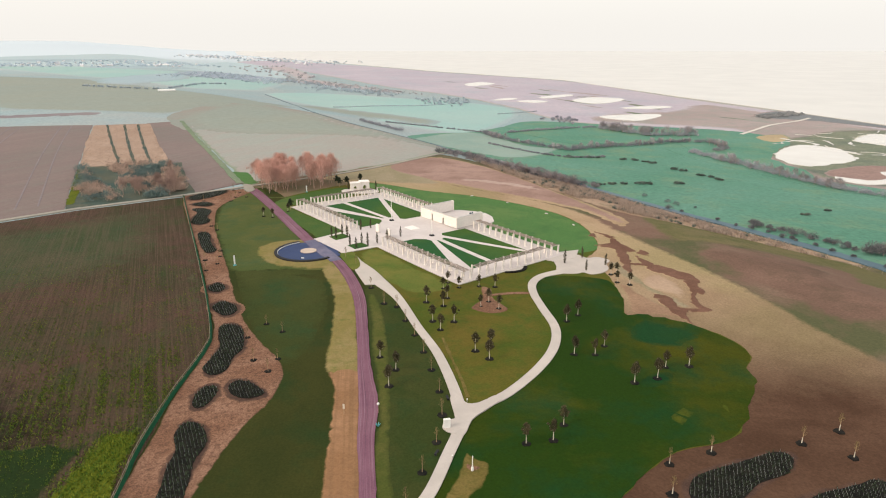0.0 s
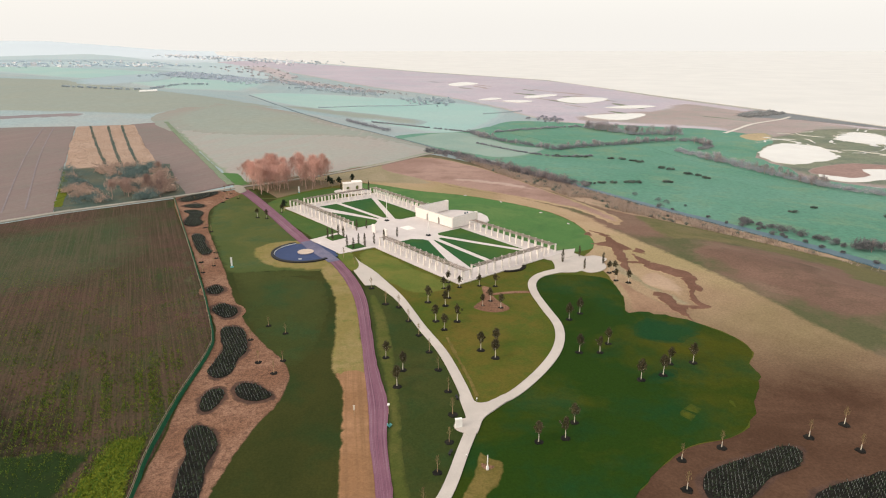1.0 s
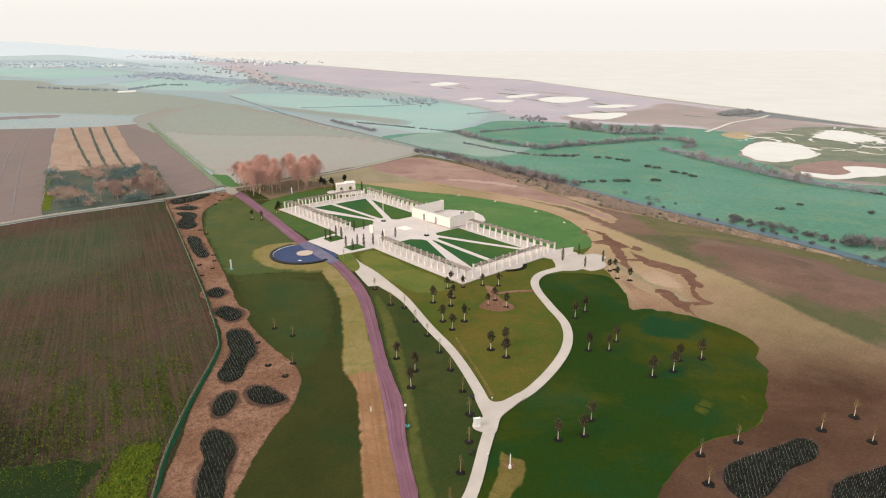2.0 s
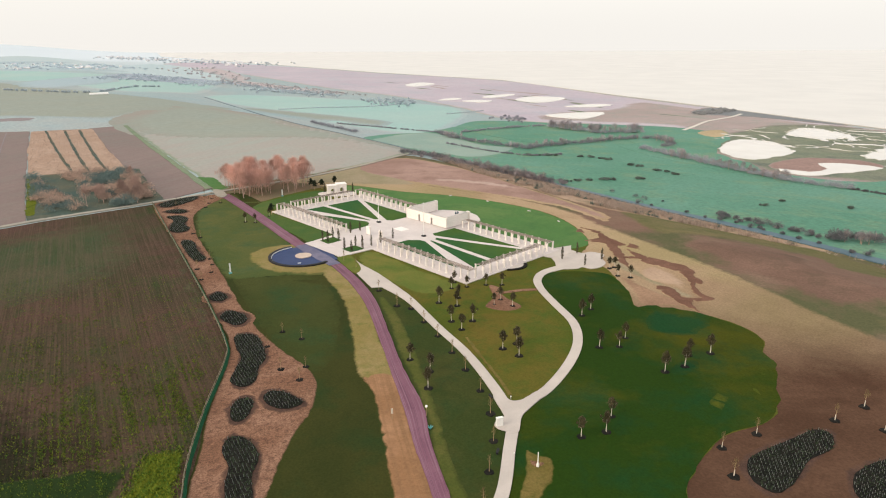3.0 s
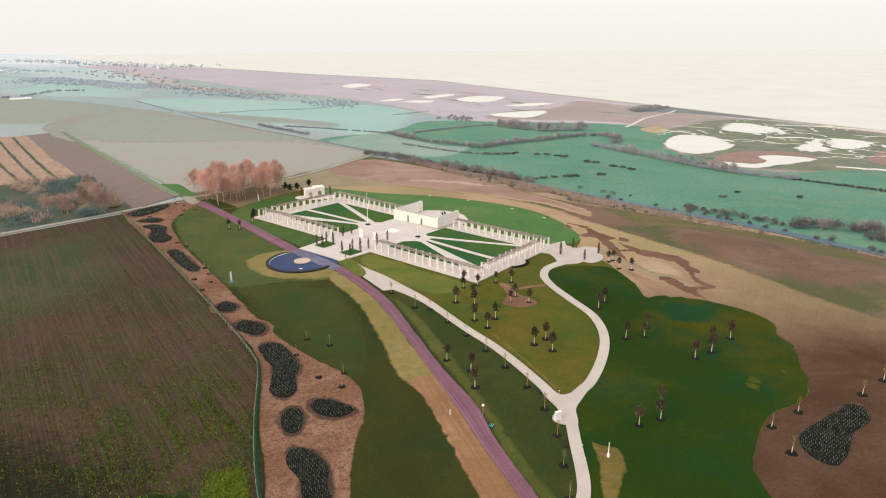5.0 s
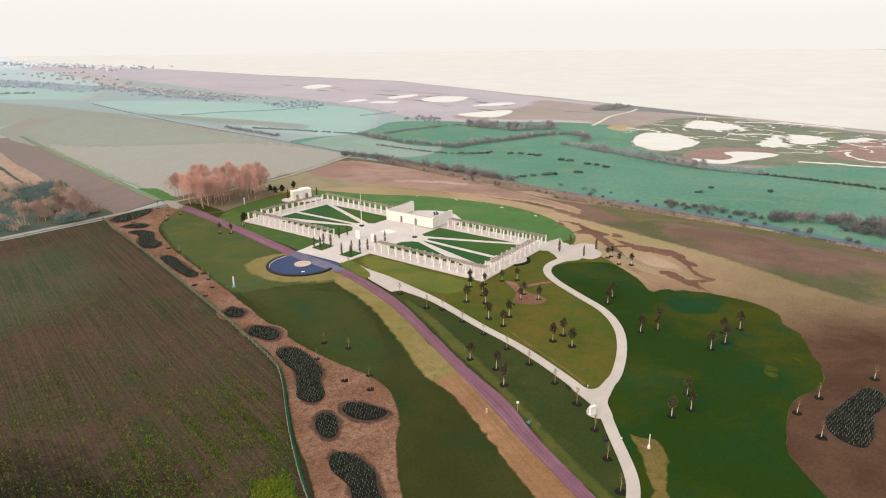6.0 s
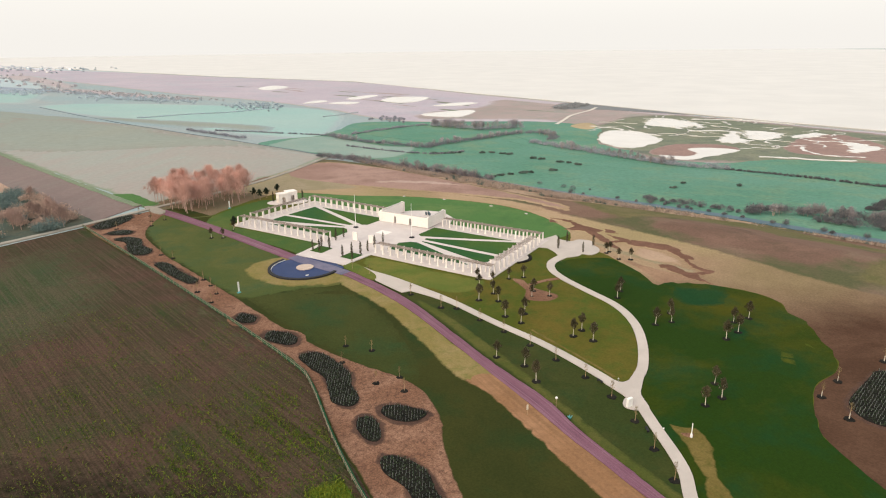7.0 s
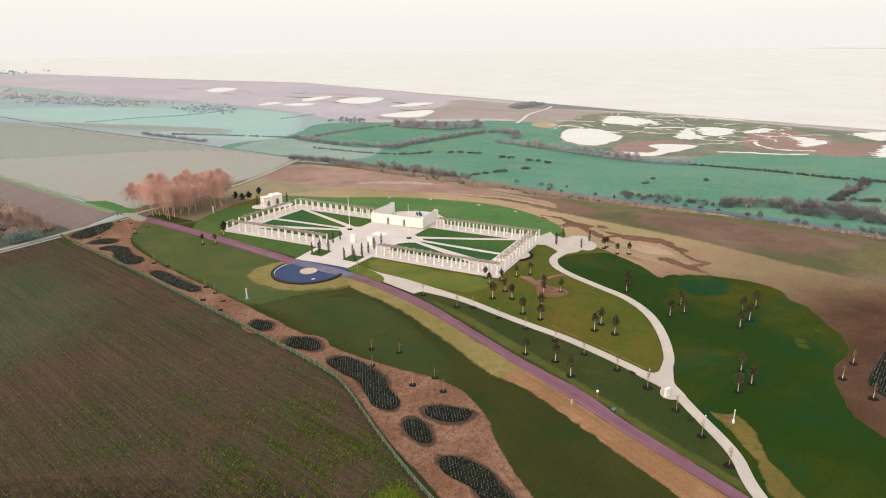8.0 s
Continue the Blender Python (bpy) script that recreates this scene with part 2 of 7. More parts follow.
M_pink_hazed = ground_mat("hazed_pink_scrub", (0.40, 0.345, 0.345), (0.43, 0.37, 0.365), (0.37, 0.35, 0.36), big=0.01, mid=0.04, fine=0.2, speck=0.2, bump=0)
M_path = ground_mat("pale_path_grit", (0.46, 0.41, 0.37), (0.51, 0.455, 0.41), (0.4, 0.355, 0.315), big=0.1, mid=0.8, fine=5.0, cmix=0.3, speck=0.08, bump=0.15, rough=0.85)
M_paving = ground_mat("terrace_paving", (0.56, 0.5, 0.475), (0.61, 0.55, 0.52), (0.5, 0.44, 0.415), big=0.2, mid=1.0, fine=4.0, cmix=0.3, speck=0.06, bump=0.12, rough=0.8)
M_road = ground_mat("farm_road_chalk", (0.29, 0.27, 0.23), (0.34, 0.31, 0.26), (0.24, 0.22, 0.18), big=0.1, mid=0.6, fine=3.0, speck=0.15)
M_meadow = ground_mat("grazed_meadow", (0.0938, 0.218, 0.152), (0.12, 0.247, 0.185), (0.168, 0.247, 0.154), big=0.012, mid=0.04, fine=0.4, sheen=0.0, speck=0.25, bump=0.25, cmix=0.85, patch=(0.36, 0.64))
# Haze is put into the far meadow and tilth colours.
M_meadow_hazed = ground_mat("far_meadow", (0.244, 0.394, 0.365), (0.281, 0.404, 0.371), (0.265, 0.362, 0.353), big=0.006, mid=0.03, fine=0.3, sheen=0.1, speck=0.1, bump=0.1)
M_tilth_hazed = ground_mat("far_tilth", (0.282, 0.248, 0.218), (0.246, 0.27, 0.236), (0.262, 0.28, 0.244), big=0.006, mid=0.012, fine=0.4, sheen=0.12, speck=0.12, bump=0.15, rows=(64, 12.0), row_colour=(0.281, 0.238, 0.211), cmix=0.9, patch=(0.38, 0.62), row_mix=0.55)
M_tilth_west = ground_mat("west_tilth", (0.174, 0.122, 0.109), (0.143, 0.118, 0.102), (0.155, 0.134, 0.113), big=0.012, mid=0.05, fine=0.6, sheen=0.10, speck=0.15, rows=(66, 5.0), row_colour=(0.153, 0.105, 0.0949))
M_field_dark = ground_mat("dark_fallow", (0.165, 0.135, 0.145), (0.185, 0.15, 0.155), (0.2, 0.165, 0.16), big=0.02, mid=0.05, fine=0.6, sheen=0.10)
# Crop green turned pale blue-grey to give it distance haze.
M_crop_hazed = ground_mat("hazed_crop", (0.278, 0.378, 0.4), (0.31, 0.383, 0.394), (0.268, 0.367, 0.405), big=0.006, mid=0.02, fine=0.3, sheen=0.21, speck=0.1)
M_straw = ground_mat("reed_stubble", (0.36, 0.25, 0.185), (0.41, 0.295, 0.225), (0.27, 0.185, 0.135), big=0.06, mid=0.25, fine=1.2, cmix=0.7, speck=0.3)
M_marsh = ground_mat("marsh_sedge", (0.275, 0.215, 0.2), (0.315, 0.25, 0.235), (0.2, 0.215, 0.185), big=0.012, mid=0.03, fine=0.5, cmix=0.9, sheen=0.1, speck=0.2)
M_marsh_green = ground_mat("marsh_grass", (0.165, 0.188, 0.135), (0.21, 0.215, 0.155), (0.12, 0.135, 0.115), big=0.03, mid=0.05, fine=0.5, sheen=0.0, speck=0.25, cmix=0.95)
M_reedbed = ground_mat("reedbed", (0.235, 0.152, 0.131), (0.276, 0.179, 0.152), (0.179, 0.124, 0.106), big=0.03, mid=0.12, fine=0.6, sheen=0.05)
M_reed_floor = ground_mat("reed_bank", (0.3, 0.205, 0.14), (0.36, 0.255, 0.18), (0.16, 0.145, 0.085), big=0.04, mid=0.12, fine=1.2, cmix=0.9)
M_sand = ground_mat("beach_sand", (0.36, 0.335, 0.30), (0.40, 0.37, 0.33), (0.30, 0.29, 0.26), big=0.02, mid=0.1, fine=1.0)
M_island = ground_mat("island_sand", (0.5, 0.4, 0.33), (0.56, 0.45, 0.37), (0.44, 0.35, 0.28), big=0.3, mid=0.8, fine=3.0, speck=0.12)
M_shore_wood = ground_mat("shore_wood_floor", (0.17, 0.185, 0.19), (0.205, 0.21, 0.215), (0.15, 0.175, 0.165), big=0.03, mid=0.08, fine=0.5)
M_scrub_floor = ground_mat("scrub_floor", (0.058, 0.088, 0.076), (0.1, 0.1, 0.072), (0.048, 0.08, 0.07), big=0.04, mid=0.15, fine=1.0)
M_mulch = ground_mat("black_mulch", (0.012, 0.012, 0.011), (0.022, 0.020, 0.017), (0.03, 0.028, 0.02), big=0.5, mid=2.0, fine=4.0, speck=0.4, bump=1.0)
# Cream base colours of sea and ponds stand in for reflected sky.
M_water = water_mat("sky_toned_sea", (0.63, 0.6, 0.55), 0.35, 0.012, 0.2)
M_pond = water_mat("sky_toned_pond", (0.62, 0.57, 0.50), 0.10, 0.05, 0.4)
M_stream = water_mat("stream_water", (0.09, 0.142, 0.172), 0.5, 0.1, 0.5)
M_stream.node_tree.nodes["Principled BSDF"].inputs["Specular IOR Level"].default_value = 0.15
M_pool = ground_mat("blue_pool_lining", (0.012, 0.03, 0.1), (0.018, 0.038, 0.115), (0.03, 0.045, 0.12), big=0.15, mid=0.5, fine=2.0, rough=0.35, spec=0.06, speck=0.12, bump=0.1)
M_stone = plain_mat("white_limestone", (0.75, 0.685, 0.63), (0.83, 0.765, 0.71), scale=0.9, rough=0.75, bump=0.25, vary=0.05)
M_coping = plain_mat("grey_coping_stone", (0.44, 0.40, 0.38), (0.52, 0.48, 0.45), scale=1.2, rough=0.8)
M_timber = plain_mat("weathered_oak", (0.176, 0.138, 0.115), (0.275, 0.222, 0.187), scale=4.0, rough=0.8, vary=0.25)
M_pale_oak = plain_mat("pale_silvered_oak", (0.36, 0.31, 0.275), (0.46, 0.405, 0.36), scale=4.0, rough=0.8, vary=0.1)
M_white = plain_mat("white_paint", (0.78, 0.76, 0.72), (0.84, 0.82, 0.78), scale=2.0, rough=0.45, bump=0.05)
M_metal = plain_mat("galvanised_metal", (0.48, 0.47, 0.45), (0.58, 0.57, 0.55), scale=3.0, rough=0.4, metal=0.7, bump=0.05)
M_dark = plain_mat("dark_metal", (0.018, 0.018, 0.020), (0.032, 0.032, 0.033), scale=3.0, rough=0.7, spec=0.15)
M_post = plain_mat("fence_post_wood", (0.186, 0.155, 0.105), (0.26, 0.223, 0.161), scale=6.0, rough=0.85, vary=0.2)
M_net = plain_mat("green_netting", (0.008, 0.060, 0.028), (0.018, 0.095, 0.042), scale=2.0, rough=0.8, spec=0.1)
M_bronze = plain_mat("green_bronze", (0.03, 0.06, 0.075), (0.06, 0.1, 0.12), scale=1.5, rough=0.5, metal=0.3)
M_doorway_dark = plain_mat("dark_doorway_panel", (0.14, 0.13, 0.125), (0.20, 0.19, 0.18), scale=1.2, rough=0.6)
M_teal = plain_mat("teal_plastic", (0.05, 0.25, 0.26), (0.10, 0.36, 0.36), scale=2.0, rough=0.5)
M_trunk = plain_mat("pale_bark_guard", (0.50, 0.44, 0.36), (0.66, 0.60, 0.50), scale=5.0, rough=0.85)
M_bark = plain_mat("ochre_bark", (0.30, 0.20, 0.11), (0.42, 0.29, 0.17), scale=5.0, rough=0.9)
M_bark_pink = plain_mat("poplar_bark", (0.362, 0.239, 0.196), (0.522, 0.37, 0.304), scale=2.0, rough=0.9)
M_leaf_brown = leaf_mat("russet_oak_leaves", (0.030, 0.029, 0.014), (0.100, 0.078, 0.040))
M_leaf_dark = leaf_mat("dark_pine_needles", (0.010, 0.018, 0.010), (0.030, 0.044, 0.022))
M_leaf_cyp = leaf_mat("cypress_foliage", (0.035, 0.036, 0.020), (0.105, 0.090, 0.054))
M_leaf_ochre = leaf_mat("sapling_twigs", (0.15, 0.11, 0.05), (0.24, 0.18, 0.08))
M_twig_red = leaf_mat("red_poplar_twigs", (0.46, 0.265, 0.215), (0.68, 0.43, 0.36))
M_twig_brown = leaf_mat("brown_thicket_twigs", (0.24, 0.175, 0.15), (0.44, 0.30, 0.25))
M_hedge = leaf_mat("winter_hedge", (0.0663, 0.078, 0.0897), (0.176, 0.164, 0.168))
# Paler, bluer twig colours for distant hedges and woods: haze in the colour.
M_hedge_hazed = leaf_mat("hazed_winter_hedge", (0.168, 0.198, 0.24), (0.408, 0.384, 0.402))
M_hazed_twig = leaf_mat("hazed_wood_twigs", (0.48, 0.55, 0.6), (0.55, 0.61, 0.66))
M_hazed_pink_twig = leaf_mat("hazed_pink_twigs", (0.55, 0.53, 0.55), (0.61, 0.58, 0.6))
M_hedge_sea = leaf_mat("hazed_seaside_scrub", (0.22, 0.24, 0.25), (0.36, 0.35, 0.35))
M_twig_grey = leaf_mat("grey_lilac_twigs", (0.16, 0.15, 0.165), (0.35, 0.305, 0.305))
# Haze-paled copy of the grey twigs, for distant hedge trees.
M_twig_hazed = leaf_mat("hazed_hedge_twigs", (0.23, 0.225, 0.255), (0.46, 0.41, 0.415))
M_bush = leaf_mat("meadow_bush_leaves", (0.075, 0.11, 0.1), (0.16, 0.185, 0.155))
M_scrub = leaf_mat("scrub_leaves", (0.22, 0.17, 0.145), (0.58, 0.41, 0.32))
M_scrub_green = leaf_mat("bramble_leaves", (0.1, 0.155, 0.155), (0.2, 0.255, 0.23))
M_reed_stem = leaf_mat("reed_stems", (0.33, 0.25, 0.2), (0.55, 0.44, 0.365))
M_weed_leaf = leaf_mat("mustard_weeds", (0.03, 0.085, 0.008), (0.15, 0.17, 0.014))
M_plant = leaf_mat("bed_shrubs", (0.018, 0.030, 0.016), (0.045, 0.065, 0.030))
M_cane = plain_mat("white_cane", (0.2, 0.215, 0.21), (0.31, 0.32, 0.31), scale=9.0, rough=0.7)
# Roof and wall tones lightened towards haze for the far village.
M_roof = plain_mat("hazed_village_roof", (0.52, 0.52, 0.55), (0.58, 0.57, 0.59), scale=0.4, rough=0.8, vary=0.15)
M_house = plain_mat("hazed_village_render", (0.66, 0.65, 0.64), (0.78, 0.77, 0.75), scale=0.4, rough=0.8, vary=0.2)


def track_mat():
    """Purple-red gravel with wheel ruts that run along it."""
    m, nt, p = nodes_of("purple_gravel")
    pos = place_of(nt)
    uv = nt.nodes.new("ShaderNodeUVMap").outputs[0]
    sep = nt.nodes.new("ShaderNodeSeparateXYZ")
    nt.links.new(uv, sep.inputs[0])
    comb = nt.nodes.new("ShaderNodeCombineXYZ")
    wob = nt.nodes.new("ShaderNodeMath")
    wob.operation = "MULTIPLY_ADD"
    nt.links.new(sep.outputs[0], wob.inputs[0])
    wob.inputs[1].default_value = 16.0
    nt.links.new(noise_of(nt, pos, 0.06, 2), wob.inputs[2])
    nt.links.new(wob.outputs[0], comb.inputs[0])
    along = nt.nodes.new("ShaderNodeMath")
    along.operation = "MULTIPLY"
    nt.links.new(sep.outputs[1], along.inputs[0])
    along.inputs[1].default_value = 0.02
    nt.links.new(along.outputs[0], comb.inputs[1])
    ruts = noise_of(nt, comb.outputs[0], 1.0, 3, 0.55)
    col = mixed(nt, span(nt, noise_of(nt, pos, 0.15, 5), 0.35, 0.65), (0.145, 0.052, 0.086), (0.186, 0.080, 0.115))
    col = mixed(nt, span(nt, ruts, 0.52, 0.66, 0, 0.7), col, (0.235, 0.135, 0.170))
    col = mixed(nt, span(nt, ruts, 0.46, 0.34, 0, 0.6), col, (0.065, 0.028, 0.042))
    grain = noise_of(nt, pos, 3.0, 5, 0.7)
    col = mixed(nt, 1.0, col, mixed(nt, span(nt, grain, 0.25, 0.75), (0.75,) * 3, (1.25,) * 3), "MULTIPLY")
    nt.links.new(col, p.inputs["Base Color"])
    p.inputs["Roughness"].default_value = 0.9
    bump_into(nt, p, grain, 0.5, 0.1)
    return m


def soil_mat():
    """Bare soil: pale and sandy on the rise, damp and red-brown where it has been turned for planting."""
    def net(nt, pos):
        dry = mixed(nt, span(nt, noise_of(nt, pos, 0.025, 5, 0.6, 0.4), 0.40, 0.62), (0.355, 0.256, 0.160), (0.285, 0.196, 0.120))
        dry = mixed(nt, span(nt, noise_of(nt, pos, 0.014, 4, 0.55, 0.6), 0.46, 0.62, 0.0, 0.8), dry, (0.275, 0.222, 0.112))
        wet = mixed(nt, span(nt, noise_of(nt, pos, 0.05, 5, 0.6, 0.4), 0.40, 0.62), (0.068, 0.036, 0.022), (0.098, 0.054, 0.034))
        dot = nt.nodes.new("ShaderNodeVectorMath")
        dot.operation = "DOT_PRODUCT"
        nt.links.new(pos, dot.inputs[0])
        dot.inputs[1].default_value = (0.15, 0.98, 0.0)
        add = nt.nodes.new("ShaderNodeMath")
        add.operation = "MULTIPLY_ADD"
        nt.links.new(noise_of(nt, pos, 0.03, 5, 0.65), add.inputs[0])
        add.inputs[1].default_value = 60.0
        nt.links.new(dot.outputs["Value"], add.inputs[2])
        col = mixed(nt, span(nt, add.outputs[0], 236.0, 160.0), dry, wet)
        streak = noise_of(nt, turned(nt, pos, 118, 40.0, 1.6), 1.0, 4, 0.6)
        col = mixed(nt, span(nt, streak, 0.40, 0.66, 0.0, 0.16), col, mixed(nt, 1.0, col, (1.35, 1.32, 1.30), "MULTIPLY"))
        grain = noise_of(nt, pos, 1.8, 6, 0.7)
        col = mixed(nt, 1.0, col, mixed(nt, span(nt, grain, 0.25, 0.75), (0.72,) * 3, (1.28,) * 3), "MULTIPLY")
        return col, grain
    look_of = (0.95, 0.05, 0.0, 0.6)
    NETS["bare_to_turned_soil"] = (net, look_of)
    m, nt, p = nodes_of("bare_to_turned_soil")
    return finish_ground(m, nt, p, *net(nt, place_of(nt)), *look_of)


M_track = track_mat()
M_soil = soil_mat()


# ---------------------------------------------------------------- the lie of the land
def sst(a, b, v):
    t = min(1.0, max(0.0, (v - a) / (b - a)))
    return t * t * (3 - 2 * t)


POOL_LEVEL = 1.12
VALLEY = ((-5000, 2780), (240, 157), (401, 77), (520, 8), (625, -38), (863, -150), (1500, -350), (2500, -900), (3871, -1800), (6000, -3200))


def valley(y):
    """Where, along x, the plateau breaks down to the marsh."""
    for (a, p), (b, q) in zip(VALLEY, VALLEY[1:]):
        if y <= b:
            return p + (q - p) * (y - a) / (b - a)
    return VALLEY[-1][1]


def height(x, y):
    d = (x - valley(y)) * 0.895 / (1 + 2 * sst(500, 1200, y))
    z = 2.0 * sst(150, 290, y) * sst(40, -60, x) + 5.0 * sst(-150, -320, x) * sst(250, 550, y)
    z *= 1 - sst(-85, -10, d)
    z -= 10.0 * sst(-55, 12, d) + 8.0 * sst(0, 170, d)
    z += (POOL_LEVEL - z) * (1 - sst(14, 24, math.hypot(x + 49.4, y - 227.2)))
    return z + 48.0 * sst(3000, 4900, math.hypot(x, y)) * sst(-1500, -2600, x)


# the memorial's own axes: u along its length, v towards the sea
UA = radians(128.6)
UX, UY = math.cos(UA), math.sin(UA)
MID = 58.2


def court(u, v):
    return (4.5 + u * UX + v * UY, 196.8 + u * UY - v * UX)


def mesh_ob(name, verts, faces, mat, parent=None, label="", uvs=None, smooth=False):
    me = bpy.data.meshes.new(name)
    me.from_pydata(verts, [], faces)
    if uvs:
        layer = me.uv_layers.new(name="UVMap")
        for loop in me.loops:
            layer.data[loop.index].uv = uvs[loop.vertex_index]
    me.materials.append(mat)
    if smooth:
        me.shade_smooth()
    ob = new(name, me)
    if parent:
        ob.parent = parent
    if label:
        ob["label"] = label
    return ob


def part(name, bm, mat, parent=None, label=""):
    me = bpy.data.meshes.new(name)
    bm.to_mesh(me)
    bm.free()
    me.materials.append(mat)
    ob = new(name, me)
    if parent:
        ob.parent = parent
    if label:
        ob["label"] = label
    return ob


def base(name, label, category, m, group="", kind=""):
    e = new(name)
    e.matrix_basis = m
    return tagged(e, label, category, group, kind)


def curve_through(pts, closed, step=2.0):
    """Catmull-Rom through the control points."""
    n, out = len(pts), []
    for i in range(n if closed else n - 1):
        if closed:
            p0, p1, p2, p3 = (Vector(pts[(i + k) % n]) for k in (-1, 0, 1, 2))
        else:
            p0, p1, p2, p3 = (Vector(pts[min(n - 1, max(0, i + k))]) for k in (-1, 0, 1, 2))
        cuts = max(2, int((p2 - p1).length / step))
        for k in range(cuts):
            t = k / cuts
            out.append(0.5 * (2 * p1 + (p2 - p0) * t + (2 * p0 - 5 * p1 + 4 * p2 - p3) * t * t + (3 * p1 - p0 - 3 * p2 + p3) * t ** 3))
    if not closed:
        out.append(Vector(pts[-1]))
    return out


def inside(x, y, poly):
    hit, j = False, len(poly) - 1
    for i in range(len(poly)):
        (xi, yi), (xj, yj) = poly[i][:2], poly[j][:2]
        if (yi > y) != (yj > y) and x < (xj - xi) * (y - yi) / (yj - yi) + xi:
            hit = not hit
        j = i
    return hit


LEVELS = {"slope_soil_and_grass": 0.07, "bare_to_turned_soil": 0.12, "farmland": 0.0, "grazed_meadow": 0.25, "marsh_sedge": 0.36, "hazed_marsh_sedge": 0.30, "far_meadow": 0.33, "lawn_turf": 0.17, "lawn_turf_west": 0.11,
          "north_turf": 0.15, "ploughed_soil": 0.06, "raked_dirt": 0.20, "lush_turf": 0.21, "turned_soil": 0.24, "dry_grass": 0.24, "middle_turf": 0.18, "hazed_olive_field": 0.05, "far_tilth": 0.28, "grassy_lane": 0.03, "beach_sand": 0.2, "hazed_crop": 0.30}


def region(name, pts, mat, lift, label, category, cell=6.0, sharp=False, ragged=0.25, skirt=0.0, step=2.0, flat=None, kind="structure", soft=0.0, under=None):
    """A piece of ground with its own surface, laid over the land."""
    if sharp:
        ring = []
        for i, a in enumerate(pts):
            a, b = Vector(a), Vector(pts[(i + 1) % len(pts)])
            cuts = max(1, int((b - a).length / max(step, cell)))
            ring += [a.lerp(b, k / cuts) for k in range(cuts)]
    else:
        ring = curve_through(pts, True, step)
    if ragged:
        ring = [Vector((p.x + ragged * noise.noise((p.x * 0.35, p.y * 0.35, 1)) + ragged * noise.noise((p.x * 1.1, p.y * 1.1, 4)),
                        p.y + ragged * noise.noise((p.x * 0.35, p.y * 0.35, 7)) + ragged * noise.noise((p.x * 1.1, p.y * 1.1, 9)))) for p in ring]
    xs, ys = [p.x for p in ring], [p.y for p in ring]
    verts = list(ring)
    x = min(xs) + cell * 0.5
    while x < max(xs):
        y = min(ys) + cell * 0.5
        while y < max(ys):
            if inside(x, y, ring):
                verts.append(Vector((x, y)))
            y += cell
        x += cell
    n = len(ring)
    loop = np.array([(p.x, p.y) for p in ring])
    seg = np.roll(loop, -1, 0) - loop
    seg2 = np.maximum((seg ** 2).sum(1), 1e-9)

    def edge_gap(p):
        k = np.clip(((p - loop) * seg).sum(1) / seg2, 0, 1)
        return float(np.sqrt(((p - loop - seg * k[:, None]) ** 2).sum(1)).min())
    if soft:
        turn = 1.0 if (loop[:, 0] * np.roll(loop[:, 1], -1) - loop[:, 1] * np.roll(loop[:, 0], -1)).sum() > 0 else -1.0
        dist = 1 if soft < 20 else 2
        for i in range(0, n, dist):
            d = seg[i] / math.sqrt(seg2[i])
            q = loop[i] + turn * soft * np.array((-d[1], d[0]))
            if inside(q[0], q[1], ring) and edge_gap(q) > 0.75 * soft:
                verts.append(Vector((q[0], q[1])))
    v2, _, faces, *_ = geometry.delaunay_2d_cdt(verts, [], [list(range(n))], 1, 0.001)
    z = lambda p: (flat if flat is not None else height(p.x, p.y)) + lift
    fade = [1 - min(1.0, edge_gap(np.array((p.x, p.y))) / soft) if soft else 0.0 for p in v2]
    sink = lift - LEVELS[under.name] + 0.03 if soft else 0.0      # a soft rim dips into the layer beneath
    out = [(p.x, p.y, z(p) - sink * f) for p, f in zip(v2, fade)]
    faces = [tuple(f) for f in faces]
    skirt = skirt or min(lift + 0.1, 1.6)
    if skirt and not soft:
        first = len(out)
        out += [(p.x, p.y, z(p)) for p in ring] + [(p.x, p.y, z(p) - skirt) for p in ring]
        faces += [(first + i, first + (i + 1) % n, first + n + (i + 1) % n, first + n + i) for i in range(n)]
    ob = mesh_ob(name, out, faces, mat)
    if soft:
        ob.data.materials[0] = blend_of(mat, under)
        ob.data.attributes.new("fade", "FLOAT", "POINT").data.foreach_set("value", fade)
    return tagged(ob, label, category, kind=kind)


